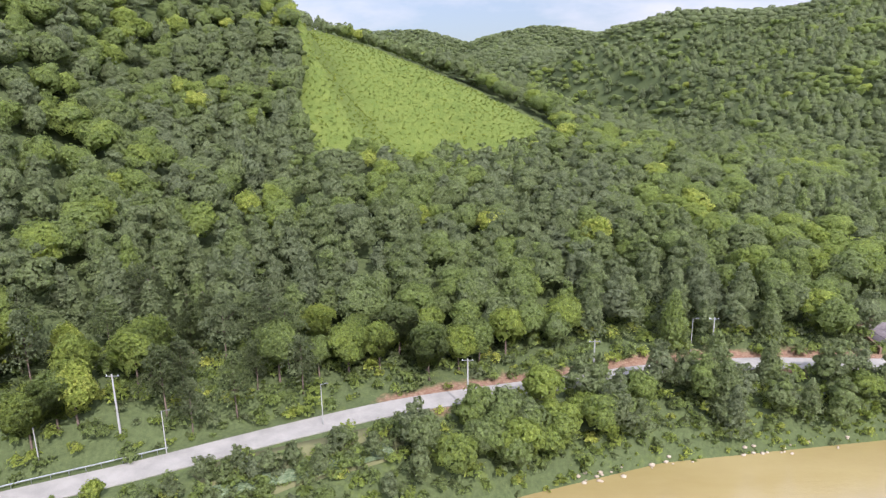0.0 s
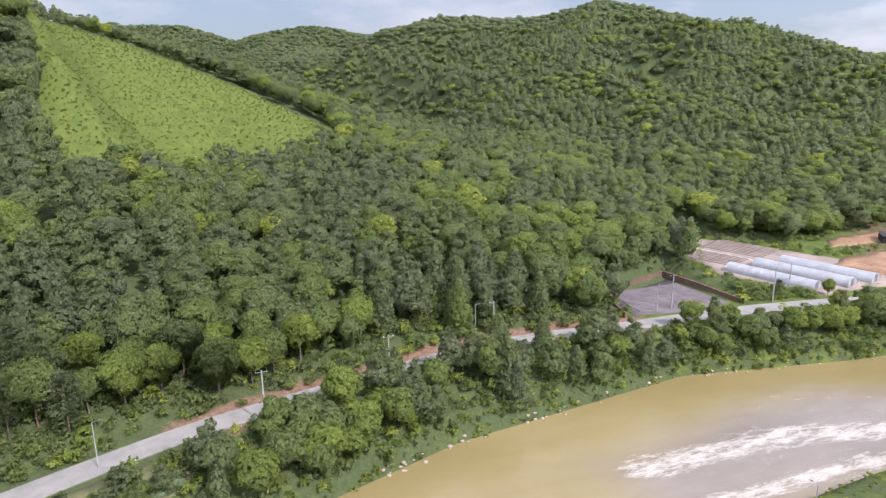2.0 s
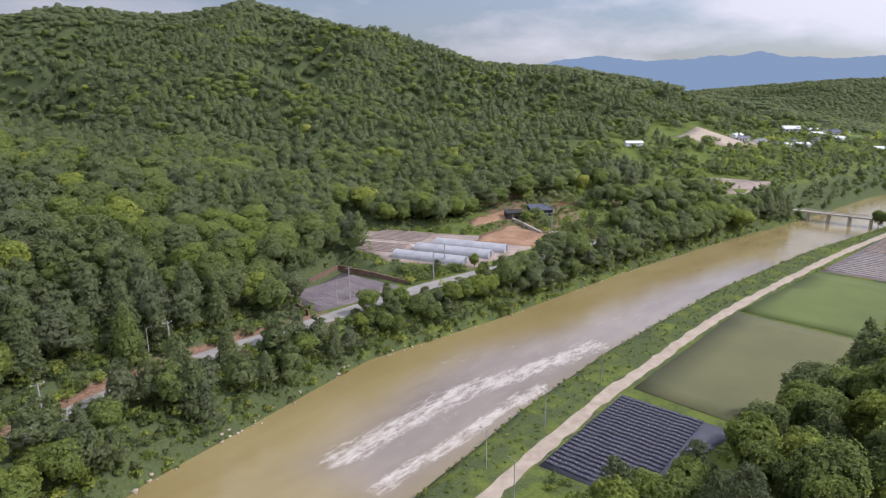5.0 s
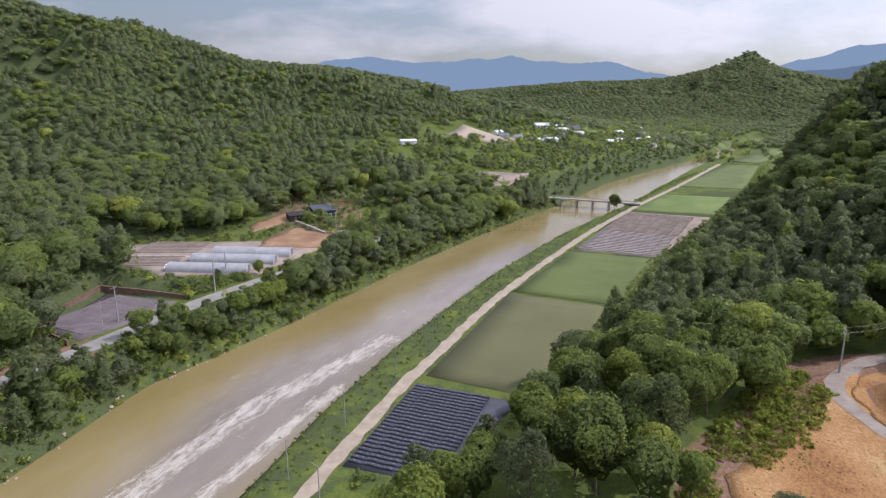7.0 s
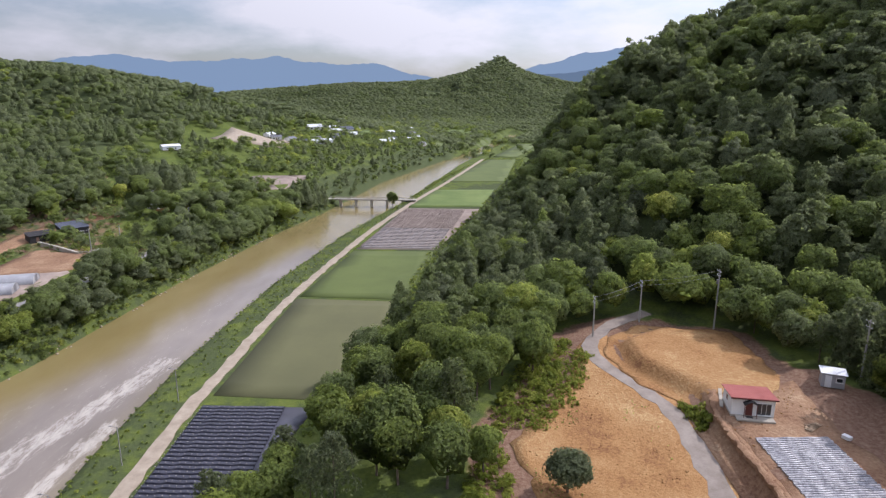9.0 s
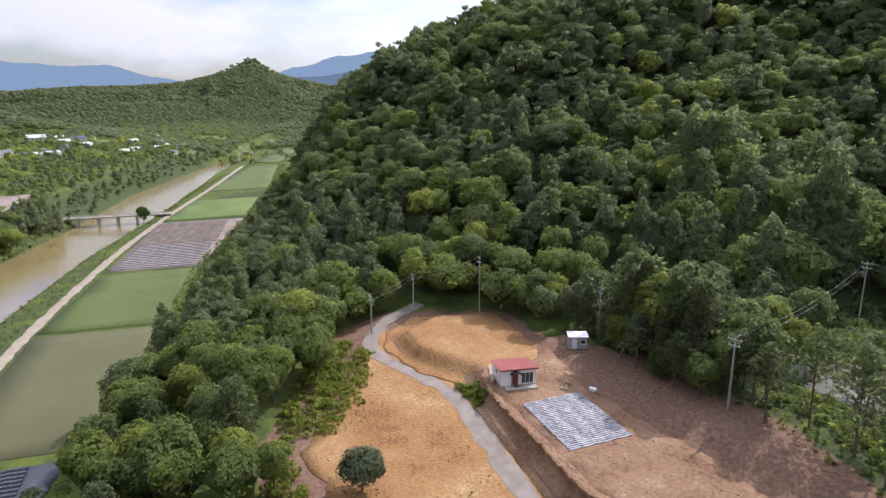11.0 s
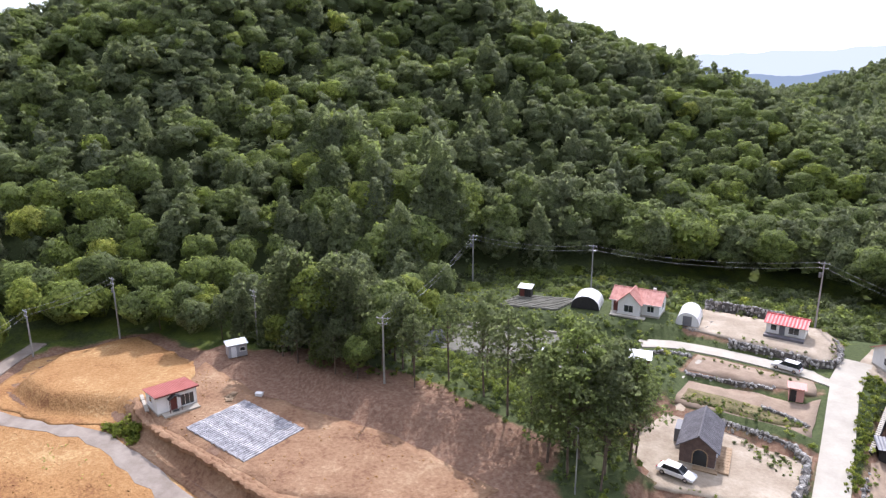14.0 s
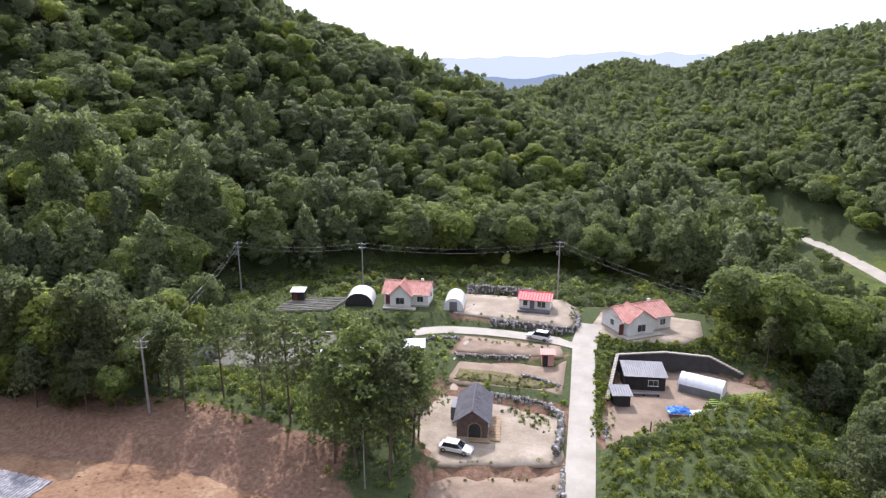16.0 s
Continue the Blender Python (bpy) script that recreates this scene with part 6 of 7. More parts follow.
# ---- dry stone walls ----
# core of the walls: gap shade between stones put into its dark colour
SHADED_RUBBLE = surface("shaded rubble", [(0.3, (0.06, 0.055, 0.05)), (0.7, (0.16, 0.145, 0.13))], 1.5, 6, 0.95, detail=0.8, bump=0.5)
stone_meshes = []
for k in range(7):
    r = random.Random(90 + k)
    bm = bmesh.new()
    bmesh.ops.create_icosphere(bm, subdivisions=1, radius=0.5)
    for v in bm.verts:
        v.co = Vector((v.co.x * r.uniform(0.9, 1.25), v.co.y * r.uniform(0.8, 1.1), v.co.z * r.uniform(0.7, 1.0))) * r.uniform(0.85, 1.12)
    me = bpy.data.meshes.new("stone")
    bm.to_mesh(me)
    bm.free()
    me.materials.append(STONE)
    stone_meshes.append(me)


def stone_wall(label, line, low, high, courses, size=0.72):
    """A dark core faced with rough stones along a line, between two heights."""
    L = arr(*[(*p, 0) for p in line])
    C, N = ribbon(L, 0, size * 0.66)
    bm = bmesh.new()
    rows = []
    for c, nrm in zip(C, N):
        rows.append([bm.verts.new((c[0] + nrm[0] * o, c[1] + nrm[1] * o, z)) for o, z in ((-0.35, low - 0.3), (-0.2, high - 0.12), (0.25, high - 0.12), (0.3, low - 0.3))])
    for p, q in zip(rows[:-1], rows[1:]):
        for k in range(3):
            bm.faces.new((p[k], p[k + 1], q[k + 1], q[k]))
    me = bpy.data.meshes.new("stone_wall")
    bmesh.ops.recalc_face_normals(bm, faces=bm.faces)
    bm.to_mesh(me)
    bm.free()
    me.materials.append(SHADED_RUBBLE)
    w = setting("stone_wall", me, label, "stone wall")
    r = random.Random(len(line) * 7 + int(line[0][0]))
    for j in range(courses):
        z = low + (high - low) * (j + 0.45) / courses
        for i, (c, nrm) in enumerate(zip(C, N)):
            if r.random() < 0.05:
                continue
            s = size * r.uniform(0.75, 1.35)
            o = r.uniform(-0.45, 0.25)
            shared("stone", stone_meshes[r.randrange(7)], w, Matrix.LocRotScale((c[0] + nrm[0] * o, c[1] + nrm[1] * o, z + r.uniform(-0.15, 0.18)), Euler((r.uniform(0, 3), r.uniform(0, 3), r.uniform(0, 6))), (s, s, s * r.uniform(0.7, 1))))
    return w


stone_wall("rough pale stone wall behind the sandy yard", [(20, -90.3), (15, -90.2), (11, -89.2), (8.4, -87), (7.7, -82.5), (7.6, -77)], 12.5, 13.9, 3, 0.8)
stone_wall("low stone terrace wall between two gardens", [(28.6, -101.3), (22, -102.4), (15.8, -104.0)], 13.8, 14.9, 2)
stone_wall("stone retaining wall under the upper lane", [(37.5, -104.2), (33, -107.2), (29.8, -107.8)], 14.0, 15.3, 3, 0.75)
stone_wall("curved stone retaining wall of the sandy yard", [(25.5, -115.6), (18, -115.7), (11.5, -115.2), (9.3, -117), (9.2, -122), (10.5, -127)], 15.0, 16.7, 3, 0.8)
stone_wall("stone revetment at the back of the sandy yard", [(34.2, -131.5), (27, -132.6), (20, -132.8)], 16.4, 18.2, 3, 0.85)
stone_wall("stone edging beside the concrete lane", [(6.4, -79.5), (6.2, -74), (5.9, -69)], 11.9, 12.5, 1, 0.7)
stone_wall("low stone edging in the terrace garden", [(16, -97.6), (12, -96.6), (9.4, -95.2)], 13.8, 14.3, 1, 0.6)
stone_wall("pale stone edging beside the shed yard", [(1.6, -83), (1.9, -88), (1.9, -93)], 12.0, 12.9, 2, 0.6)
stone_wall("stone base under the clear dome", [(36.6, -117.2), (34, -117.3), (31.3, -117.9), (31.0, -124)], 15.4, 16.6, 2, 0.6)


def block_wall(label, line, mat, cap_mat, thick=0.4, cap=0.5):
    """A retaining wall with a row of coping blocks; rows of x, y, foot, top."""
    L = arr(*line)
    bm = bmesh.new()
    rows = []
    for i, p in enumerate(L):
        a, b = L[max(i - 1, 0)], L[min(i + 1, len(L) - 1)]
        t = Vector((b[0] - a[0], b[1] - a[1], 0)).normalized()
        n = Vector((-t.y, t.x, 0)) * thick / 2
        c = Vector((p[0], p[1], 0))
        rows.append([bm.verts.new(c - n + Vector((0, 0, p[2]))), bm.verts.new(c - n + Vector((0, 0, p[3]))), bm.verts.new(c + n + Vector((0, 0, p[3]))), bm.verts.new(c + n + Vector((0, 0, p[2])))])
    for p, q in zip(rows[:-1], rows[1:]):
        for k in range(3):
            bm.faces.new((p[k], p[k + 1], q[k + 1], q[k]))
    bm.faces.new(rows[0])
    bm.faces.new(rows[-1][::-1])
    me = bpy.data.meshes.new("retaining_wall")
    bmesh.ops.recalc_face_normals(bm, faces=bm.faces)
    bm.to_mesh(me)
    bm.free()
    me.materials.append(mat)
    w = setting("retaining_wall", me, label, "retaining wall")
    bm = box((0, 0, 0), (cap * 0.94, thick + 0.16, 0.22), 0.02)
    cm = bpy.data.meshes.new("coping_block")
    bm.to_mesh(cm)
    bm.free()
    cm.materials.append(cap_mat)
    for p, q in zip(L[:-1], L[1:]):
        d = math.hypot(q[0] - p[0], q[1] - p[1])
        k = max(1, int(d / cap))
        for i in range(k):
            u = (i + 0.5) / k
            shared("coping_block", cm, w, Matrix.LocRotScale((p[0] + (q[0] - p[0]) * u, p[1] + (q[1] - p[1]) * u, p[3] + (q[3] - p[3]) * u + 0.1), Euler((0, 0, math.atan2(q[1] - p[1], q[0] - p[0]))), None))


DARK_BLOCK = surface("dark block wall", two((0.075, 0.07, 0.07), 0.6), 0.6, 5, 0.9)
block_wall("dark block retaining wall with pale coping blocks", [(1.9, -94, 11.8, 13.4), (1.5, -100, 11.8, 14.4), (1.0, -107.6, 11.8, 15.4), (-7, -110.9, 11.8, 15.5), (-14.6, -112.6, 11.8, 14.9), (-20, -111.0, 11.8, 13.0)], DARK_BLOCK, CONCRETE)
block_wall("rusty brown board retaining wall round the stone lot", [(86.5, 117.5, 7.6, 9.2), (89, 131.2, 7.6, 9.6), (100, 136.2, 7.6, 9.8), (115.6, 141.6, 7.6, 9.8), (118, 130, 7.6, 9.4), (119.6, 117, 7.6, 8.9)], BOARD_RED, BOARD_RED, 0.35, 1.4)
block_wall("low white parapet behind the parking yard", [(71.5, -96.6, 14.2, 15.2), (62, -100.2, 14.2, 14.9), (52, -104.4, 14.2, 14.9)], CONCRETE, CONCRETE, 0.22, 1.6)


# ---- odds and ends in the shed yard ----
def tarp_table():
    o = thing("work_table", "work table heaped under a crumpled blue tarpaulin", "table", pose(-8.7, -94.6, 12.05, 0, 0, 12))
    r = random.Random(5)
    bm = bmesh.new()
    bmesh.ops.create_grid(bm, x_segments=14, y_segments=10, size=0.5, matrix=Matrix.Diagonal((3.4, 2.2, 1, 1)))
    for v in bm.verts:
        e = max(abs(v.co.x) / 1.7, abs(v.co.y) / 1.1)
        v.co.z = 1.25 - 0.55 * max(0, e - 0.55) ** 1.2 * 2 + r.uniform(-0.12, 0.12)
    part("tarpaulin", bm, TARP, o, "crumpled bright blue tarpaulin")
    part("tabletop", box((0, 0, 0.72), (2.9, 1.7, 0.06), 0.01), TIMBER, o)
    for a in (-1.3, 1.3):
        for b in (-0.7, 0.7):
            part("leg", box((a, b, 0.35), (0.09, 0.09, 0.7)), DARK_WOOD, o)


tarp_table()
o = thing("plastic_sheet", "white plastic sheet spread on the ground", "sheet", pose(-11.2, -96.2, 12.1, 0, 0, 20))
part("sheet", box((0, 0, 0.02), (3.2, 1.6, 0.04), 0.01), FRAME, o)
o = thing("bench", "long low pallet bench before the black workshop", "bench", pose(-3.6, -100.0, 12.05, 0, 0, -169))
part("seat", box((0, 0, 0.42), (5.2, 0.7, 0.08), 0.01), GREY_SHEET, o)
for x in (-2.4, 0, 2.4):
    part("leg", box((x, 0, 0.2), (0.12, 0.6, 0.4)), DARK_WOOD, o)
for x, y in ((-0.6, -83.4), (-3.6, -87.0), (-4.6, -88.5)):
    o = thing("gate_post", "short dark wooden post at the yard's edge", "post", pose(x, y, z_at(x, y)), "yard posts")
    part("post", rod((0, 0, -0.2), (0, 0, 1.6), 0.11, 0.09), DARK_WOOD, o)


ROW_LEAF = surface("vegetable leaves", [(0.3, (0.07, 0.10, 0.05)), (0.5, (0.12, 0.16, 0.08)), (0.7, (0.19, 0.22, 0.13))], 1.2, 4, 0.8, detail=0.9, bump=0.8, lift=0.2)


def rows_plot(name, label, corner, u, v, count, length_mat, width=0.5, tall=0.2, kind="structure", name_bed="bed", gap=None):
    """A plot of parallel raised beds: corner, direction along a bed, direction across."""
    u3, v3 = Vector((*u, 0)), Vector((*v, 0))
    z = z_at(corner[0] + u[0] / 2 + v[0] / 2, corner[1] + u[1] / 2 + v[1] / 2)
    o = thing(name, label, "vegetable bed", Matrix.Translation((corner[0], corner[1], z)), kind=kind)
    ln = u3.length
    bm = prism([(-width / 2, -0.05), (-width * 0.35, tall), (width * 0.35, tall), (width / 2, -0.05)], 0, ln)
    cuts = max(2, int(ln / 1.2))
    bmesh.ops.subdivide_edges(bm, edges=[e for e in bm.edges if abs(e.verts[0].co.y - e.verts[1].co.y) > 1], cuts=cuts)
    for vv in bm.verts:
        vv.co.x += 0.06 * math.sin(vv.co.y * 1.3)
        vv.co.z *= 1 + 0.25 * math.sin(vv.co.y * 2.1)
    me = bpy.data.meshes.new(name_bed)
    bmesh.ops.recalc_face_normals(bm, faces=bm.faces)
    bm.to_mesh(me)
    bm.free()
    me.materials.append(length_mat)
    a = math.atan2(u3.y, u3.x) - math.pi / 2
    for i in range(count):
        p = v3 * ((i + 0.5) / count)
        shared(name_bed, me, o, Matrix.LocRotScale((p.x, p.y, 0.05), Euler((0, 0, a)), None))
    return o


setting("tunnel_field", sheet_mesh("tunnel_field", [(131, 136), (141, 113), (173, 112), (184, 121), (170, 148), (153, 178), (138, 164)], TILLED, lift=0.03, step=5, wobble=0.5), "grey-brown tilled field round the plastic tunnels", "field")
for nm, poly, mat, lab in [
    ("far_plot", FAR_PLOTS[0], TILLED, "grey ploughed plot behind the riverside trees"),
    ("far_plot", FAR_PLOTS[3], LAWN, "bright green far field by the river"),
    ("far_plot", FAR_PLOTS[4], LAWN, "green far field before the village"),
    ("far_plot", FAR_PLOTS[6], TRACK, "pale bare far plot"),
    ("far_plot", FAR_PLOTS[7], RICE, "green far field by the river"),
    ("far_plot", FAR_PLOTS[5], RICE, "green far field under the village"),
    ("river_bar", [(432, 40), (474, 34), (500, 24), (494, 15), (458, 21)], TRACK, "pale gravel bar in the narrowing river"),
    ("far_plot", FAR_PLOTS[1], TRACK, "pale sloping plot under the woods"),
    ("far_plot", FAR_PLOTS[2], SOIL, "orange cleared plot among the trees"),
    ("far_plot", [(286, 112), (305, 100), (310, 107), (292, 120)], LAWN, "small bright green plot among the trees"),
    ("far_plot", FAR_PLOTS[8], RICE, "far green paddy under the south hill"),
]:
    setting(nm, sheet_mesh(nm, poly, mat, lift=0.25, step=9, wobble=0.8), lab, "field")
setting("weedy_bed", sheet_mesh("weedy_bed", [(26.5, -92.9), (13, -93.3), (10.2, -94.6), (10.0, -96.0), (15, -97.9), (26.9, -97.6)], WEEDY, lift=0.07, step=1.5, wobble=0.15), "olive-brown weedy garden bed on the terrace", "bed")
setting("garden_path", road_mesh("garden_path", arr((28.0, -107.0, 14.9), (28.6, -101.5, 14.3), (29.0, -96.5, 13.9), (29.8, -92.5, 13.4), (31.0, -90.5, 13.2)), 0.38, CONCRETE, lift=0.10, step=1.0, ragged=0.1), "narrow pale concrete garden path between terraces", "path")
rows_plot("mulch_ridges", "ridges of black mulch film dotted with seedlings", (77, 46), (0.2, -15), (29, 0.6), 24, FILM, 0.95, 0.28, name_bed="mulch_ridge")
rows_plot("vegetable_rows", "grey-brown crop ridges under pale film", (228.5, 35.5), (-1.5, -28), (36, -4.7), 14, PALE_ROW, 0.75, 0.3, name_bed="film_ridge")
rows_plot("vegetable_rows", "tilled grey-brown crop ridges", (265, 30.6), (-1.5, -29), (44, -5.8), 20, TILLED, 1.3, 0.35, name_bed="soil_ridge")
rows_plot("terrace_beds", "rows of grey film beds on the upper terrace", (68.6, -104.6), (-11.5, -4.8), (-0.6, -9.0), 8, GREY_YARD, 0.7, 0.3, name_bed="film_bed")
rows_plot("green_rows", "leafy green vegetable rows in the shed yard", (-12.5, -97.6), (-8.6, -4.6), (-1.6, -4.4), 5, LAWN, 0.6, 0.4, name_bed="leafy_bed")
rows_plot("film_rows", "grey film covered rows in the shed yard", (-11.6, -95.2), (-7.0, -5.8), (-1.3, -2.0), 3, GREY_YARD, 0.6, 0.25, name_bed="film_bed")
setting("roadside_plot", sheet_mesh("roadside_plot", [(-36, 79), (-33, 83), (-12, 91.5), (-6, 92), (-8, 86), (-30, 76)], PADDY, lift=0.05, step=2.5, wobble=0.2), "small dull green vegetable plot beside the road", "field")
rows_plot("roadside_rows", "leafy grey-green vegetable rows beside the road", (-34, 80), (24, 10.5), (2.2, -4.2), 8, ROW_LEAF, 0.55, 0.45, name_bed="leafy_row")
rows_plot("lot_rows", "raked rows of dark stone on the lot", (92, 119.5), (22, 0.5), (1.5, 15.5), 14, SHALE, 0.75, 0.18, name_bed="stone_row")
rows_plot("field_rows", "brown tilled rows above the farm path", (147.5, 163.5), (7, -19), (14, 6), 8, TILLED, 0.9, 0.3, name_bed="soil_ridge")
rows_plot("field_rows", "brown tilled rows beside the plastic tunnels", (133.5, 156.5), (6, -16), (11, 4.6), 7, TILLED, 0.9, 0.3, name_bed="soil_ridge")
setting("farm_path", road_mesh("farm_path", arr((143.5, 164, 9), (147, 155, 9), (151.5, 141, 9)), 0.8, CONCRETE, lift=0.09), "pale path between the tilled rows", "path")


def guard_rail():
    C, N = ribbon(arr((-75, 66.5, 8), (-62, 75.2, 8), (-50, 81.2, 8), (-42, 85.2, 8)), 0, 2.0)
    o = thing("guard_rail", "long galvanised guard rail along the road's edge", "guard rail", pose(0, 0, 0), kind="structure")
    for p, q in zip(C[:-1], C[1:]):
        part("rail", rod((p[0], p[1], p[2] + 0.62), (q[0], q[1], q[2] + 0.62), 0.11, sides=6), STEEL, o)
        part("post", rod((p[0], p[1], p[2] - 0.2), (p[0], p[1], p[2] + 0.72), 0.06, sides=6), STEEL, o)


guard_rail()


# ---- bridge over the river ----
def bridge():
    a, b = Vector((333, 66, 0)), Vector((331, 24.5, 0))
    m = Matrix.LocRotScale(((a.x + b.x) / 2, (a.y + b.y) / 2, 0), Euler((0, 0, math.atan2(b.y - a.y, b.x - a.x))), None)
    L = (b - a).length
    o = thing("bridge", "low concrete slab bridge on stout piers over the river", "bridge", m)
    part("deck", box((0, 0, 3.9), (L + 6, 4.2, 0.7), 0.05), CONCRETE, o)
    for s in (-1, 1):
        part("parapet", box((0, s * 2.0, 4.7), (L + 4, 0.22, 0.22), 0.02), CONCRETE, o)
        for k in range(15):
            part("rail_post", box((-L / 2 + L * k / 14, s * 2.0, 4.4), (0.22, 0.2, 0.6)), CONCRETE, o)
    for k in range(5):
        part("pier", box((-L / 2 + L * (k + 0.5) / 5, 0, 1.3), (1.0, 3.8, 4.6), 0.2), CONCRETE, o)


bridge()


# ---- the farm across the river ----
hut("barn", "dark farm barn under a slate blue sheet roof", (214.5, 138.6), (221, 132.8), 7, 9.2, 3.2, DARK_WOOD, BLUE_SHEET, BOARD_RED, 1.2)
hut("cattle_shed", "low black cattle shed beside the barn", (206.5, 145), (213, 139.6), 5, 9.2, 2.4, DARK_WOOD, DARK_WOOD, BOARD_RED, 0.6, False)
block_wall("grey concrete ramp wall below the barn", [(206, 142, 7.8, 9.9), (201, 133, 7.8, 9.8), (194, 121, 7.8, 9.4), (200, 117, 7.8, 9.2)], CONCRETE, CONCRETE, 0.6, 2.5)
setting("barn_soil", sheet_mesh("barn_soil", [(186, 148), (212, 145.5), (227, 143), (245, 133), (256, 138), (232, 149), (221, 152), (197, 156)], DIRT, lift=0.06, step=2.5, wobble=0.8),
        "reddish brown bare soil along the foot of the woods", "bare ground")
setting("barn_lot", sheet_mesh("barn_lot", [(168, 131), (178, 136), (199, 138), (196, 122), (190, 113), (178, 108), (172, 118)], DIRT, lift=0.07, step=3, wobble=0.8), "bare brown lot below the barn", "bare ground")


def cottage_stock(w, d, tall, rise, wall_mat, roof_mat, label):
    o = thing("cottage", label, "house", pose(0, 0, -400), "distant village houses")
    gable_block(o, w, d, tall, rise, wall_mat, roof_mat, 0.5, True, ribs=8)
    window(o, -w * 0.25, -d / 2, 1.5, 1.3, 1.1)
    window(o, w * 0.2, -d / 2, 1.5, 1.3, 1.1)
    door(o, 0, -d / 2, 0.1, 1.0, 2.0, DOOR_MAT)
    return o


KINDS_OF_COTTAGE = [cottage_stock(11, 7, 3, 1.6, STUCCO, PALE_SHEET, "distant village house with white walls and pale roof"),
                    cottage_stock(12, 8, 3.2, 1.8, STUCCO, BLUE_SHEET, "distant village house with a slate blue roof"),
                    cottage_stock(10, 7, 3, 1.5, STUCCO, GREY_SHEET, "distant village house with a grey sheet roof"),
                    cottage_stock(16, 8, 3.5, 1.3, PALE_SHEET, PALE_SHEET, "long pale farm shed at the valley's edge")]
HOMES = [(260, 127), (362, 164), (452, 128), (460, 120), (466, 112), (474, 107), (456, 134), (482, 101), (542, 125), (552, 107), (560, 118), (537, 64), (548, 58), (560, 60), (574, 57), (579, 32),
         (596, 52), (612, 44), (640, 40), (660, 30), (692, 24), (700, 6), (735, 14), (760, -16), (800, 40), (850, 30), (780, 46), (640, 66), (610, 96), (730, 50), (870, -22)]
for i, (x, y) in enumerate(HOMES):
    copy_thing(KINDS_OF_COTTAGE[(i * 7 + i // 3) % 4], Matrix.LocRotScale((x, y, z_at(x, y)), Euler((0, 0, radians(-100 + (i * 53) % 80))), (0.56 + 0.07 * (i % 4),) * 3))
r = np.random.RandomState(77)
x, y = r.uniform(470, 930, 260), r.uniform(-30, 125, 260)
k = (along(x, y, RIVER)[0] > 34) & (along(x, y, RIVER)[1] > 0) & (hills(x, y) < 26) & (np.abs(y - (118 - 0.14 * (x - 470))) < 34)
for i, (a, b) in enumerate(zip(x[k][:26], y[k][:26])):
    copy_thing(KINDS_OF_COTTAGE[i * 5 % 4], Matrix.LocRotScale((a, b, z_at(a, b)), Euler((0, 0, radians(-100 + (i * 41) % 90))), (0.5 + 0.08 * (i % 4),) * 3))
copies = KINDS_OF_COTTAGE
for k, c in enumerate(copies):
    x, y = ((530, 118), (575, 100), (675, 48), (790, 60))[k]
    c.matrix_basis = Matrix.LocRotScale((x, y, z_at(x, y)), Euler((0, 0, radians(-70 + 20 * k))), None)


# ---- tall pines and single trees of the hamlet ----
for i, (x, y, tall) in enumerate([(48.3, -71, 15), (42.6, -68.5, 15.5), (39.2, -69.4, 14.5), (55.7, -72.1, 14), (32.5, -69.9, 16), (28.6, -71.4, 15.5), (61.3, -70.4, 12.5), (26.4, -74.5, 14),
                                  (35.5, -72.5, 15), (30.5, -66.2, 14.5), (58.4, -67.0, 11.5), (64.5, -73.5, 12), (50.8, -75.5, 14.5), (45.0, -76.5, 14), (33.8, -64.8, 13), (37.0, -66.5, 13.5),
                                  (66.8, -69.6, 11)][:13]):
    plant(x, y, z_at(x, y) - 0.2, tall, 3, 1.7 * i, i, "", 1.1)
for i, (x, y, tall, kind) in enumerate([(33.6, -63.6, 15, 1), (30.2, -62.6, 14.5, 3), (27.0, -66.0, 15.5, 1), (31.5, -67.0, 16, 3), (28.5, -70.5, 15, 1), (25.6, -70.4, 13.5, 3), (26.0, -62.8, 12, 3),
                                        (62.0, -71.0, 11, 3),
                                        (73, -68.6, 13, 1), (77, -67.2, 14, 1), (81, -67.4, 13.5, 0), (84.5, -66.8, 15, 2), (88.5, -67.0, 15, 1), (93, -66.4, 14.5, 2), (98, -64.6, 14, 2), (79, -71, 15, 2), (87, -70.5, 15, 2),
                                        (104, -63.4, 11, 1), (112, -62, 11, 0), (119, -59, 10, 1), (67.5, -63.8, 10, 0), (71.5, -62.8, 11.5, 1), (75.5, -63.4, 11, 2), (80, -62.2, 12, 1), (84.5, -62.6, 11, 0), (89, -66.5, 12, 2), (71, -75, 12, 0), (77, -74, 13, 1), (85, -73, 12.5, 2), (93, -72.5, 13, 1), (82, -79, 12, 2)]):
    plant(x, y, z_at(x, y) - 0.2, tall * ((1.25 if y < -66.5 else 0.8) if x > 66 else 1.0), kind, 1.9 * i, i, "", 1.3 if kind == 3 else 1.0)
plant(70.2, -14.2, 10.5, 7.0, 4, 0.4, 0, "", 1.35)
plant(309, 32, 3.0, 10, 0, 1.0, 1, "round tree beside the river bridge")
for i, (x, y, tall) in enumerate([(143, 112, 5.2), (131, 116, 4.5), (158, 101, 5.5), (166, 100, 7), (175, 99, 7.5), (188, 107, 8), (196, 108, 8), (205, 107, 9)]):
    plant(x, y, z_at(x, y) - 0.2, tall, i % 2, 2.1 * i, i)


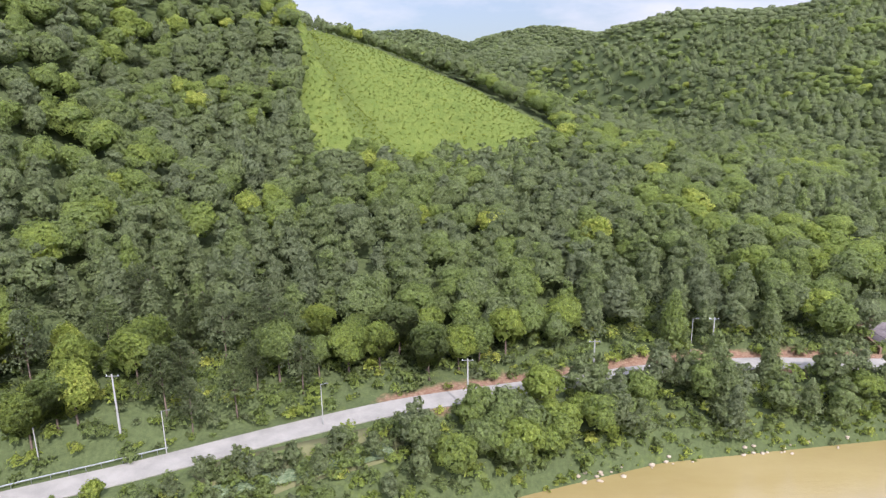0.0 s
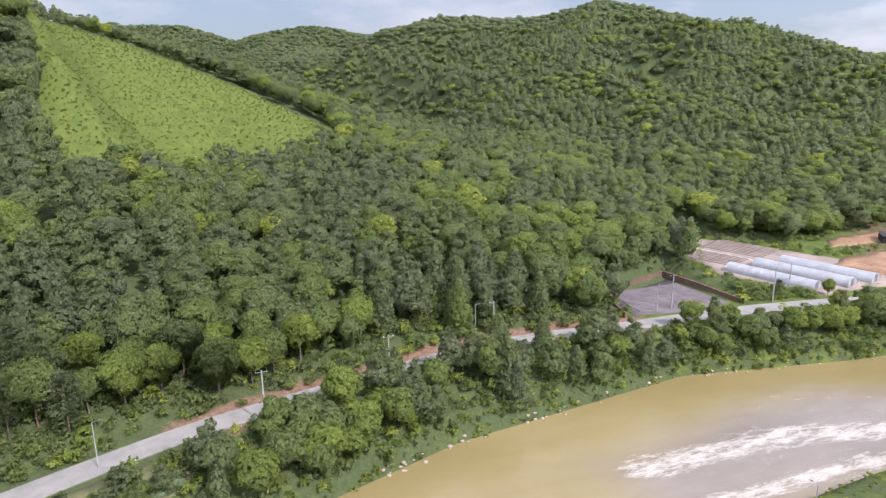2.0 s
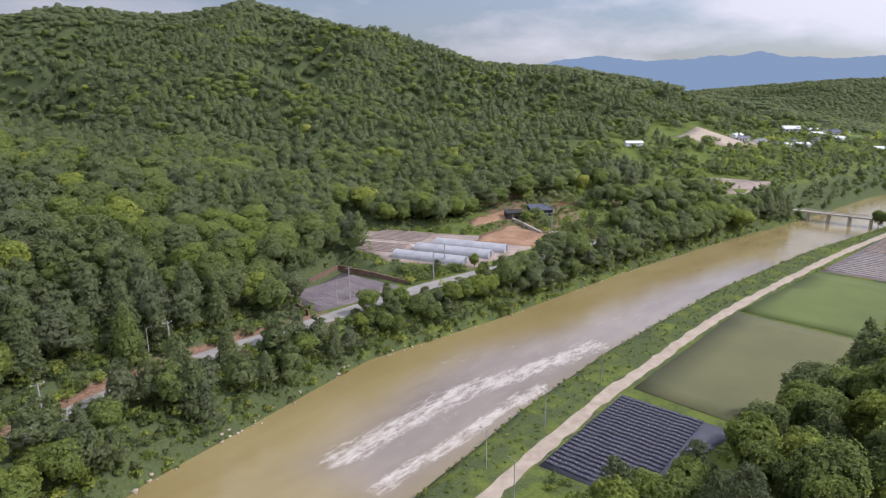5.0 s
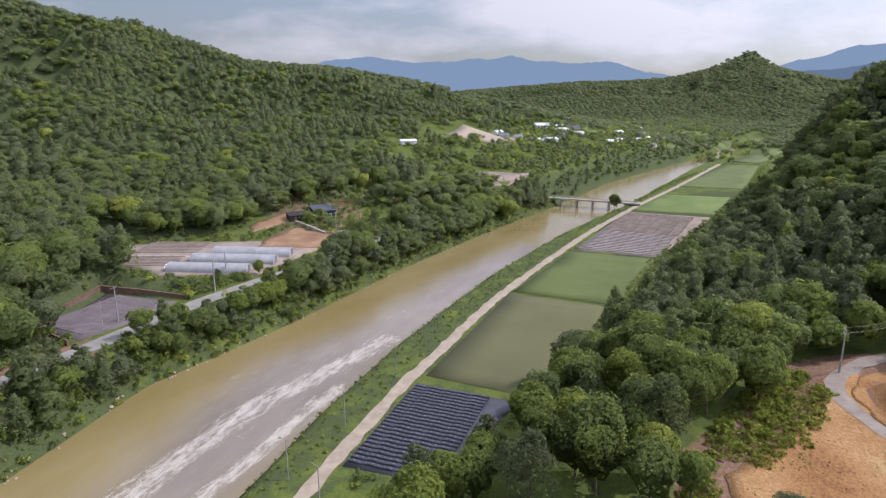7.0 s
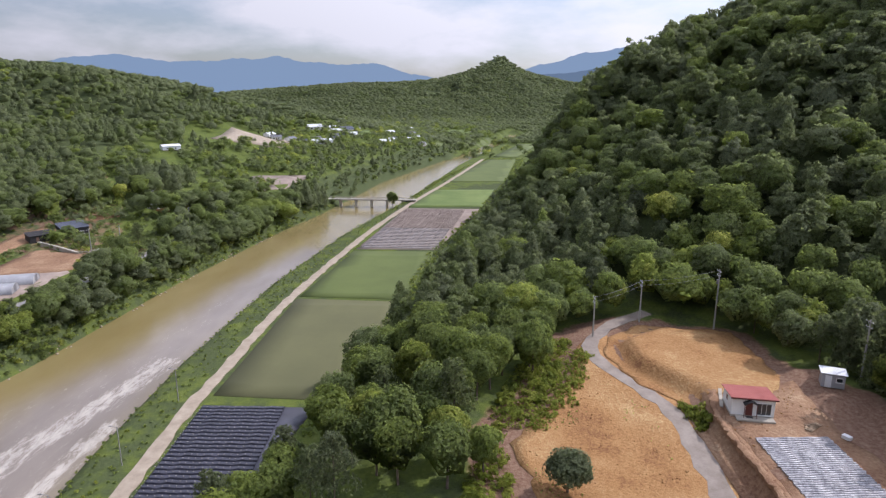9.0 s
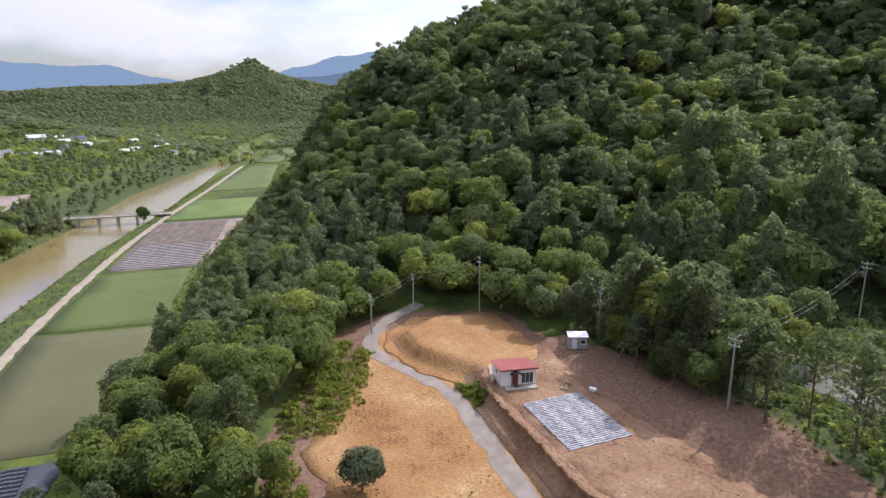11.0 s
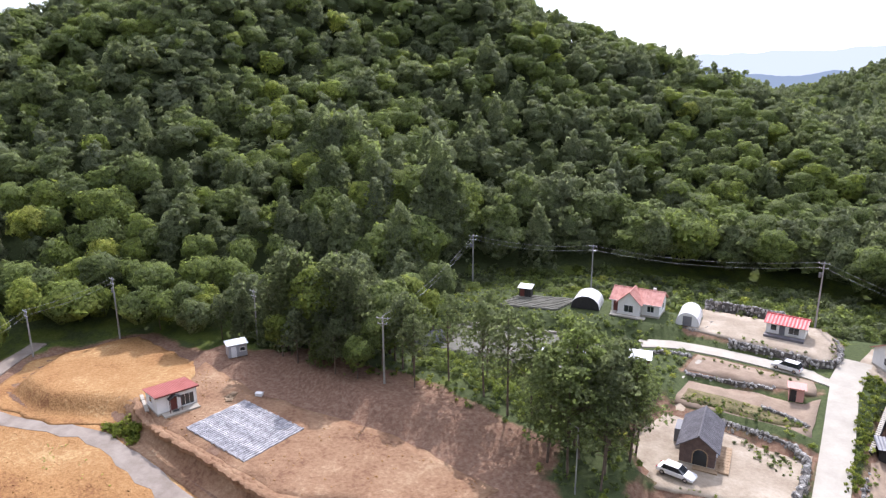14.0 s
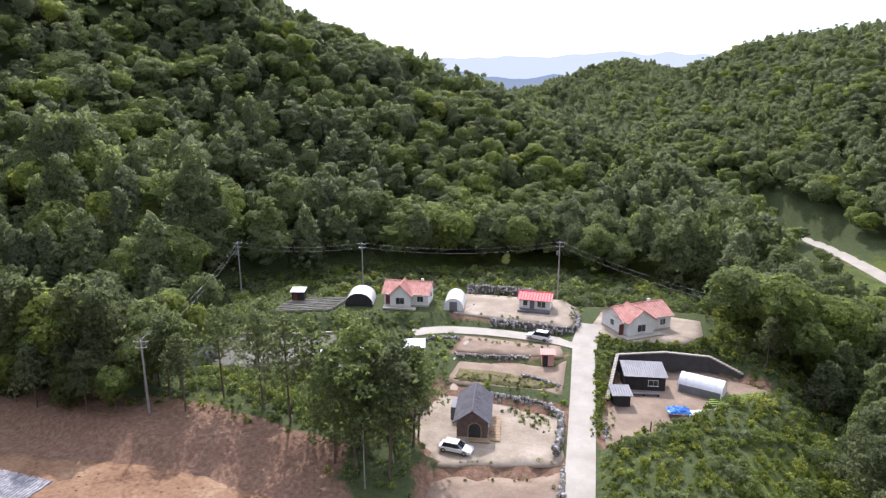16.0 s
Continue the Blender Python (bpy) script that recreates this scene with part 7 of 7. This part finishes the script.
# ---- bushes, scrub and tall grass ----
def bush_stock(r, lobes, per, size, high=0.45):
    parts = []
    for i in range(lobes):
        c = np.array((r.uniform(-0.45, 0.45), r.uniform(-0.45, 0.45), r.uniform(0.2, high)))
        d = ball(2 * per, r)
        d[:, 2] = np.abs(d[:, 2])
        parts.append(sprays(c + d * (0.42, 0.42, 0.5) * r.uniform(0.5, 1.05, (2 * per, 1)), d + (0, 0, 0.4), size * 1.05, r, 0.5))
    return merge(parts)


def scrub(name, label, keep, bounds, cell, low, high, tone, seed, lobes=3, per=7, size=0.2, spread=0.12, mat=LEAF):
    """Bushes over the part of a rectangle that keep() allows, as one growth."""
    r = np.random.RandomState(seed)
    x0, y0, x1, y1 = bounds
    gx, gy = np.meshgrid(np.arange(x0, x1, cell), np.arange(y0, y1, cell))
    x = gx.ravel() + r.uniform(-0.5, 0.5, gx.size) * cell
    y = gy.ravel() + r.uniform(-0.5, 0.5, gx.size) * cell
    k = keep(x, y)
    x, y = x[k], y[k]
    z = height(x, y) - 0.08
    stock = [bush_stock(r, lobes, per, size) for _ in range(5)]
    vs, ts, tn, ln, base = [], [], [], [], 0
    for m, (v, t, nr) in enumerate(stock):
        sx, sy, sz = x[m::5], y[m::5], z[m::5]
        n = len(sx)
        a = r.uniform(0, 6.283, n)
        ca, sa = np.cos(a)[:, None], np.sin(a)[:, None]
        s = r.uniform(low, high, n)[:, None]
        vs.append(np.stack([(v[:, 0] * ca - v[:, 1] * sa) * s + sx[:, None], (v[:, 0] * sa + v[:, 1] * ca) * s + sy[:, None], v[:, 2] * s + sz[:, None]], -1).reshape(-1, 3))
        ln.append(np.stack([nr[:, 0] * ca - nr[:, 1] * sa, nr[:, 0] * sa + nr[:, 1] * ca, nr[:, 2] + 0 * ca], -1).reshape(-1, 3))
        ts.append((t[None] + (np.arange(n) * len(v))[:, None, None]).reshape(-1, 3) + base)
        tn.append(np.repeat(np.clip(tone + r.normal(0, spread, n), 0, 1), len(v)))
        base += n * len(v)
    return tagged(new(name, tri_mesh(name, np.concatenate(vs), np.concatenate(ts), mat, tone=np.concatenate(tn), lean=np.concatenate(ln))), label, "bushes", kind="stuff")


def free(x, y, gap=0.8):
    return (pad_distance(x, y, ALL_PADS) > gap) & (lane_distance(x, y) > gap)


BANK = [(36, -69.5), (46, -72), (64, -73), (67, -83), (50, -87), (33, -93), (25, -94), (30, -80), (23, -72)]
scrub("bank_scrub", "tangled green scrub on the bank below the parking yard", lambda x, y: (off(x, y, BANK) < 0) & free(x, y, 0.3), (20, -96, 70, -58), 1.6, 0.8, 2.0, 0.56, 1, 3, 15, 0.125)
BACK_SLOPE = [(86, -98), (88, -122), (64, -146), (20, -158), (-20, -152), (-18, -132), (9, -133), (34, -133), (36, -124), (48, -124), (78, -117)]
# shade of the slope put into a lower leaf tone
scrub("slope_scrub", "green scrub on the cut slope behind the hamlet, toned down for shade", lambda x, y: (off(x, y, BACK_SLOPE) < 0) & free(x, y, 0.5), (-22, -160, 96, -96), 1.9, 1.0, 3.2, 0.36, 2, 3, 11, 0.14, 0.26)
EAST_SLOPE = [(1.2, -52), (1.0, -80), (-4, -85.5), (-12, -93), (-24, -103.5), (-25, -109), (-15, -114), (0.5, -111), (0, -116), (-16, -118), (-17, -134), (-40, -136), (-42, -90), (-24, -66), (-10, -52)]
scrub("roadside_scrub", "bright green weeds and bushes below the shed yard", lambda x, y: (off(x, y, EAST_SLOPE) < 0) & free(x, y, 0.4), (-44, -136, 4, -50), 1.35, 0.4, 1.4, 0.55, 3, 3, 13, 0.135, 0.35, FRESH_LEAF)
scrub("roadside_bushes", "rounded green bushes and saplings below the shed yard", lambda x, y: (off(x, y, EAST_SLOPE) < -0.8) & free(x, y, 1.2) & (waves(x, y, 13, 77) > 0.25 - 0.05 * (-10 - x)), (-44, -136, 2, -50), 2.6, 1.2, 2.8, 0.46, 21, 4, 18, 0.10, 0.2)
LANE_HEDGES = [[(3.5, -82), (1.9, -84), (2.2, -94), (1.9, -107.6), (4.6, -108.5)], [(5.4, -111.6), (1.2, -108.3), (-7, -111.6), (-14.8, -113.4), (-20, -111.8), (-20, -118), (-15, -120), (-11, -115), (-0.8, -112.2), (5, -116.5)]]
scrub("lane_hedges", "fresh green grass and low hedges beside the concrete lane", lambda x, y: np.minimum(off(x, y, LANE_HEDGES[0]), off(x, y, LANE_HEDGES[1])) < 0, (-22, -122, 6, -80), 0.75, 0.35, 0.95, 0.55, 27, 2, 6, 0.24, 0.25, FRESH_LEAF)
TERRACE_EDGE = [(84, -99), (74, -96.5), (72, -96.5), (52, -105), (38, -105), (38, -113), (55, -106.5)]
scrub("terrace_scrub", "low green growth on the terrace edge", lambda x, y: off(x, y, TERRACE_EDGE) < 0, (34, -116, 86, -94), 1.3, 0.5, 1.2, 0.60, 4)
LOT_EDGE = [(60, -9), (82, -6), (93, -13), (105, -18.5), (119, -23), (118, -17), (93, -6), (68, -1)]
scrub("lot_scrub", "fresh bright green weeds round the orange plot", lambda x, y: (off(x, y, LOT_EDGE) < 0), (58, -26, 122, 2), 1.4, 0.7, 2.0, 0.7, 5, 3, 8, 0.2, 0.2, FRESH_LEAF)
scrub("cabin_hedge", "bright green hedge beside the gravel lane", lambda x, y: off(x, y, [(84, -36), (92, -35.2), (91, -38.6), (85, -38.4)]) < 0, (83, -40, 93, -34), 0.9, 0.9, 1.6, 0.6, 6, 3, 8, 0.2, 0.2, FRESH_LEAF)


def yard_edges(x, y):
    d = np.minimum(np.minimum(np.abs(off(x, y, RED_YARD) + 0.7), np.abs(off(x, y, BRICK_YARD) + 0.6)), np.minimum(np.abs(off(x, y, EAST_YARD) + 0.5), np.abs(off(x, y, LOW_YARD) + 0.8)))
    beds = (off(x, y, [(26.5, -92.5), (9.4, -93.5), (9.6, -95.5), (18, -97.2), (27, -95.5)]) < 0) | (off(x, y, [(28, -107.6), (12, -107.8), (12, -109), (28, -108.6)]) < 0) | (off(x, y, [(18, -87), (9.5, -82), (9, -88), (18, -89)]) < 0)
    return ((d < 0.5) & (waves(x, y, 4, 95) > 0.1) | beds) & (lane_distance(x, y) > 0.4) & (waves(x, y, 2.5, 96) > -0.6)


scrub("garden_plants", "low olive-green garden plants along yards and terraces", yard_edges, (-26, -134, 36, -56), 0.8, 0.3, 0.75, 0.5, 16, 2, 7, 0.2, 0.2)


def terrace_weeds(x, y):
    bare = off(x, y, [(34, -48), (80, -54), (76, -60), (62, -68.5), (34, -65)]) < 0
    return free(x, y, 0.6) & ~bare & (off(x, y, [(24, -60), (70, -62), (86, -98), (76, -118), (40, -126), (-18, -136), (-26, -110), (2, -60)]) < 0)


scrub("terrace_weeds", "low weeds and grass between the hamlet's yards", terrace_weeds, (-28, -138, 90, -56), 1.6, 0.35, 1.0, 0.60, 13, 2, 5, 0.28, 0.18)


scrub("garden_weeds", "short grass and vegetables on the upper terrace", lambda x, y: (off(x, y, UPPER_TERRACE) < -0.3) & (off(x, y, [(69.5, -104), (57, -109), (55, -118.5), (68, -115)]) > 0) & (off(x, y, [(57, -111), (37.5, -114), (37.5, -125), (50, -125), (57, -121)]) > 0),
      (34, -126, 84, -98), 1.0, 0.3, 0.8, 0.56, 14, 2, 5, 0.28, 0.2)


def verge(x, y):
    d = along(x, y, NORTH_ROAD)[0]
    return (d > 3.9) & (d < np.where(x < 60, 21, 13)) & (pad_distance(x, y, [STONE_LOT, GLASS_FIELD]) > 1.5) & (along(x, y, RIVER)[0] - along(x, y, RIVER)[2][0] > 2) & (waves(x, y, 14, 71) > -1.3 + 0.7 * (d < 6))


scrub("verge_scrub", "mixed green bushes along the country road", verge, (-95, 40, 240, 135), 2.0, 0.8, 3.2, 0.52, 7, 3, 10, 0.15, 0.2)


def bank_grass(x, y):
    d, side, (w,) = along(x, y, RIVER)
    e = d - w
    return (e > 0.3) & (e < np.where(side > 0, 5.0, 12.0)) & (lane_distance(x, y) > 0.5) & (off(x, y, FIELDS) > 0.3)


def river_edge(x, y):
    d, side, (w,) = along(x, y, RIVER)
    return (d - w > 0.4) & (d - w < 6.5) & (side > 0) & (lane_distance(x, y) > 0.6) & (waves(x, y, 9, 91) > -0.7)


scrub("river_scrub", "rank green bushes and reeds on the river bank", river_edge, (10, 50, 330, 112), 1.7, 0.6, 1.7, 0.62, 15, 3, 6, 0.2, 0.2)
scrub("bank_grass", "tall yellow-green grass along the river banks", bank_grass, (20, 20, 330, 112), 1.9, 0.25, 0.7, 0.70, 8, 2, 5, 0.28)
scrub("clearing_scrub", "bright regrowth on the felled hillside", lambda x, y: (off(x, y, CLEARING) < 0) , (-78, 170, 54, 352), 1.9, 0.35, 1.0, 0.55, 9, 2, 6, 0.22, 0.25, FRESH_LEAF)
scrub("field_edge_scrub", "low green hedges between the distant fields", lambda x, y: (np.abs(off(x, y, FIELDS)) < 2.2) & (lane_distance(x, y) > 1.2) & (y < 44), (60, -60, 560, 50), 1.9, 0.6, 1.6, 0.6, 10, 2, 5, 0.26)


def farm_scrub(x, y):
    gap = pad_distance(x, y, [STONE_LOT, [(131, 136), (141, 113), (173, 112), (184, 121), (170, 148), (153, 178), (138, 164)], [(168, 131), (178, 136), (199, 138), (196, 122), (190, 113), (178, 108)]])
    return (gap > 1.2) & (lane_distance(x, y) > 1.5) & (waves(x, y, 18, 85) > -0.9) & (off(x, y, [(186, 148), (212, 145.5), (227, 143), (245, 133), (256, 138), (232, 149), (221, 152), (197, 156)]) > 3.0) & (hills(x, y) < 14)


scrub("farm_scrub", "dense green bushes and rank grass round the farm plots", farm_scrub, (84, 104, 262, 178), 3.0, 0.8, 2.6, 0.52, 26, 3, 7, 0.18, 0.2)


def far_gardens(x, y):
    d, side, (w,) = along(x, y, RIVER)
    return (side > 0) & (d - w > 30) & (hills(x, y) < 22) & (x > 205) & (waves(x, y, 40, 81) > 0.0) & (lane_distance(x, y) > 2)


scrub("garden_trees", "scattered green garden trees across the valley floor", far_gardens, (205, 40, 960, 200), 5.5, 2.6, 6.0, 0.52, 11, 3, 5, 0.24, 0.2)
scrub("village_trees", "clumps of trees among the distant houses", lambda x, y: (waves(x, y, 60, 82) > 0.25) & (hills(x, y) < 8), (560, -60, 1250, 140), 9.0, 4.0, 8.0, 0.45, 12, 2, 4, 0.28, 0.2)


def lot_weeds(x, y):
    return (off(x, y, LOWER_SOIL) < -0.5) & (off(x, y, GRAVEL_BED) > 0.6) & (waves(x, y, 16, 41) + 0.5 * waves(x, y, 4, 42) > 0.75)


LOT_GREEN = [(84, -7.5), (93, -11.5), (107, -18), (116, -23), (112, -25.5), (104, -23.5), (94, -19), (86, -13.5)]
scrub("lot_grass", "rank bright yellow-green grass at the orange plot's edge", lambda x, y: (off(x, y, LOT_GREEN) < 0.6 * waves(x, y, 6, 44)), (80, -28, 120, -5), 0.8, 0.4, 1.1, 0.8, 28, 2, 6, 0.24, 0.15, FRESH_LEAF)
GRAVEL_BED = [(136, -41), (126, -29), (112, -23.6), (92, -31), (56, -31), (56, -36), (95, -36), (114, -29)]
scrub("lot_weeds", "sparse yellow-green weeds on the orange soil", lot_weeds, (50, -36, 124, -6), 0.55, 0.12, 0.34, 0.8, 24, 1, 5, 0.3, 0.15)


# ---- pale seedling collars on the mulched field ----
r = np.random.RandomState(63)
vs, ts, base = [], [], 0
for i in range(24):
    for j in range(14):
        x, y = 77.6 + i * 29 / 24 + 0.012 * j + r.uniform(-0.1, 0.1), 46.3 - j * 1.07 + 0.6 * i / 24 + r.uniform(-0.12, 0.12)
        v, t, _ = blob(np.zeros(3), (0.13, 0.13, 0.1), r)
        vs.append(v + (x, y, 3.36))
        ts.append(t + base)
        base += len(v)
tagged(new("seedling_collars", tri_mesh("seedling_collars", np.concatenate(vs), np.concatenate(ts), PALE_ROW)), "rows of small pale seedling collars on black film", "seedlings", kind="stuff")


# ---- clods of earth on the bare plots ----
r = np.random.RandomState(51)
x, y = r.uniform(34, 124, 9000), r.uniform(-62, -8, 9000)
k = (pad_distance(x, y, [LOWER_SOIL, MOUND, HOUSE_PAD]) < -0.6) & (along(x, y, GRAVEL_LANE)[0] > 2.2) & (waves(x, y, 9, 52) > 0.0) & (off(x, y, [(64, -41), (80, -41), (80, -54), (64, -54)]) > 0)
x, y = x[k][:520], y[k][:520]
clods = [blob(np.zeros(3), (1, 0.8, 0.6), r)[:2] for _ in range(5)]
vs, ts, base = [], [], 0
for i, (a, b, c) in enumerate(zip(x, y, height(x, y))):
    v, t = clods[i % 5]
    vs.append(v * r.uniform(0.06, 0.2) + (a, b, c + 0.06))
    ts.append(t + base)
    base += len(v)
tagged(new("soil_clods", tri_mesh("soil_clods", np.concatenate(vs), np.concatenate(ts), SOIL)), "small brown clods of earth on the bare plots", "clods", kind="stuff")


# ---- boulders on the river's edge ----
r = np.random.RandomState(31)
x, y = r.uniform(20, 260, 5200), r.uniform(50, 112, 5200)
d, side, (w,) = along(x, y, RIVER)
k = (np.abs(d - w - 0.4) < 1.1) & (side > 0) & (waves(x, y, 22, 33) > -0.3)
x, y = x[k], y[k]
stones = [blob(np.zeros(3), (1, 0.8, 0.55), r)[:2] for _ in range(5)]
vs, ts, base = [], [], 0
for i, (a, b) in enumerate(zip(x, y)):
    v, t = stones[i % 5]
    vs.append(v * r.uniform(0.2, 0.55) + (a, b, max(z_at(a, b), 0.0) + 0.05))
    ts.append(t + base)
    base += len(v)
tagged(new("river_boulders", tri_mesh("river_boulders", np.concatenate(vs), np.concatenate(ts), TRACK)), "pale boulders along the muddy river's edge", "stones", kind="stuff")


# ---- far mountains, haze painted as a blue glow ----
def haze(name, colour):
    # distance haze put into an emissive colour over a black base
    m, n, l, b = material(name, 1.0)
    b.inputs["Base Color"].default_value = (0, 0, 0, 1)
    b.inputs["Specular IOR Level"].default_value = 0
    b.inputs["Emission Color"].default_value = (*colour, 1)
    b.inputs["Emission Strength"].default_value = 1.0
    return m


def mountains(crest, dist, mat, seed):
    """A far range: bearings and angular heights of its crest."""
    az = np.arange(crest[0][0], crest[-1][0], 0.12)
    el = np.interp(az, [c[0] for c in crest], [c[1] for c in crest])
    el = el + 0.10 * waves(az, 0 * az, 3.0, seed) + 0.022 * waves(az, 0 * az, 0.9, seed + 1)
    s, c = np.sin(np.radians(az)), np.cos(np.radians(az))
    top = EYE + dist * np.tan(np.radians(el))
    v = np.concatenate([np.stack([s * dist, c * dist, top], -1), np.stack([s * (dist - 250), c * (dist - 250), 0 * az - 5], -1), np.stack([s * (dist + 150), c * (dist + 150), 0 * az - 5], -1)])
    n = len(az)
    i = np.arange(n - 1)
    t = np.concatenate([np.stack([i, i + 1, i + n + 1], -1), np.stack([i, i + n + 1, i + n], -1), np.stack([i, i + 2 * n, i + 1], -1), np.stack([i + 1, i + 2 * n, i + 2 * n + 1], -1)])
    setting("backdrop", tri_mesh("backdrop", v, t, mat), "mountain range on the horizon, haze painted as a blue glow", "mountains")


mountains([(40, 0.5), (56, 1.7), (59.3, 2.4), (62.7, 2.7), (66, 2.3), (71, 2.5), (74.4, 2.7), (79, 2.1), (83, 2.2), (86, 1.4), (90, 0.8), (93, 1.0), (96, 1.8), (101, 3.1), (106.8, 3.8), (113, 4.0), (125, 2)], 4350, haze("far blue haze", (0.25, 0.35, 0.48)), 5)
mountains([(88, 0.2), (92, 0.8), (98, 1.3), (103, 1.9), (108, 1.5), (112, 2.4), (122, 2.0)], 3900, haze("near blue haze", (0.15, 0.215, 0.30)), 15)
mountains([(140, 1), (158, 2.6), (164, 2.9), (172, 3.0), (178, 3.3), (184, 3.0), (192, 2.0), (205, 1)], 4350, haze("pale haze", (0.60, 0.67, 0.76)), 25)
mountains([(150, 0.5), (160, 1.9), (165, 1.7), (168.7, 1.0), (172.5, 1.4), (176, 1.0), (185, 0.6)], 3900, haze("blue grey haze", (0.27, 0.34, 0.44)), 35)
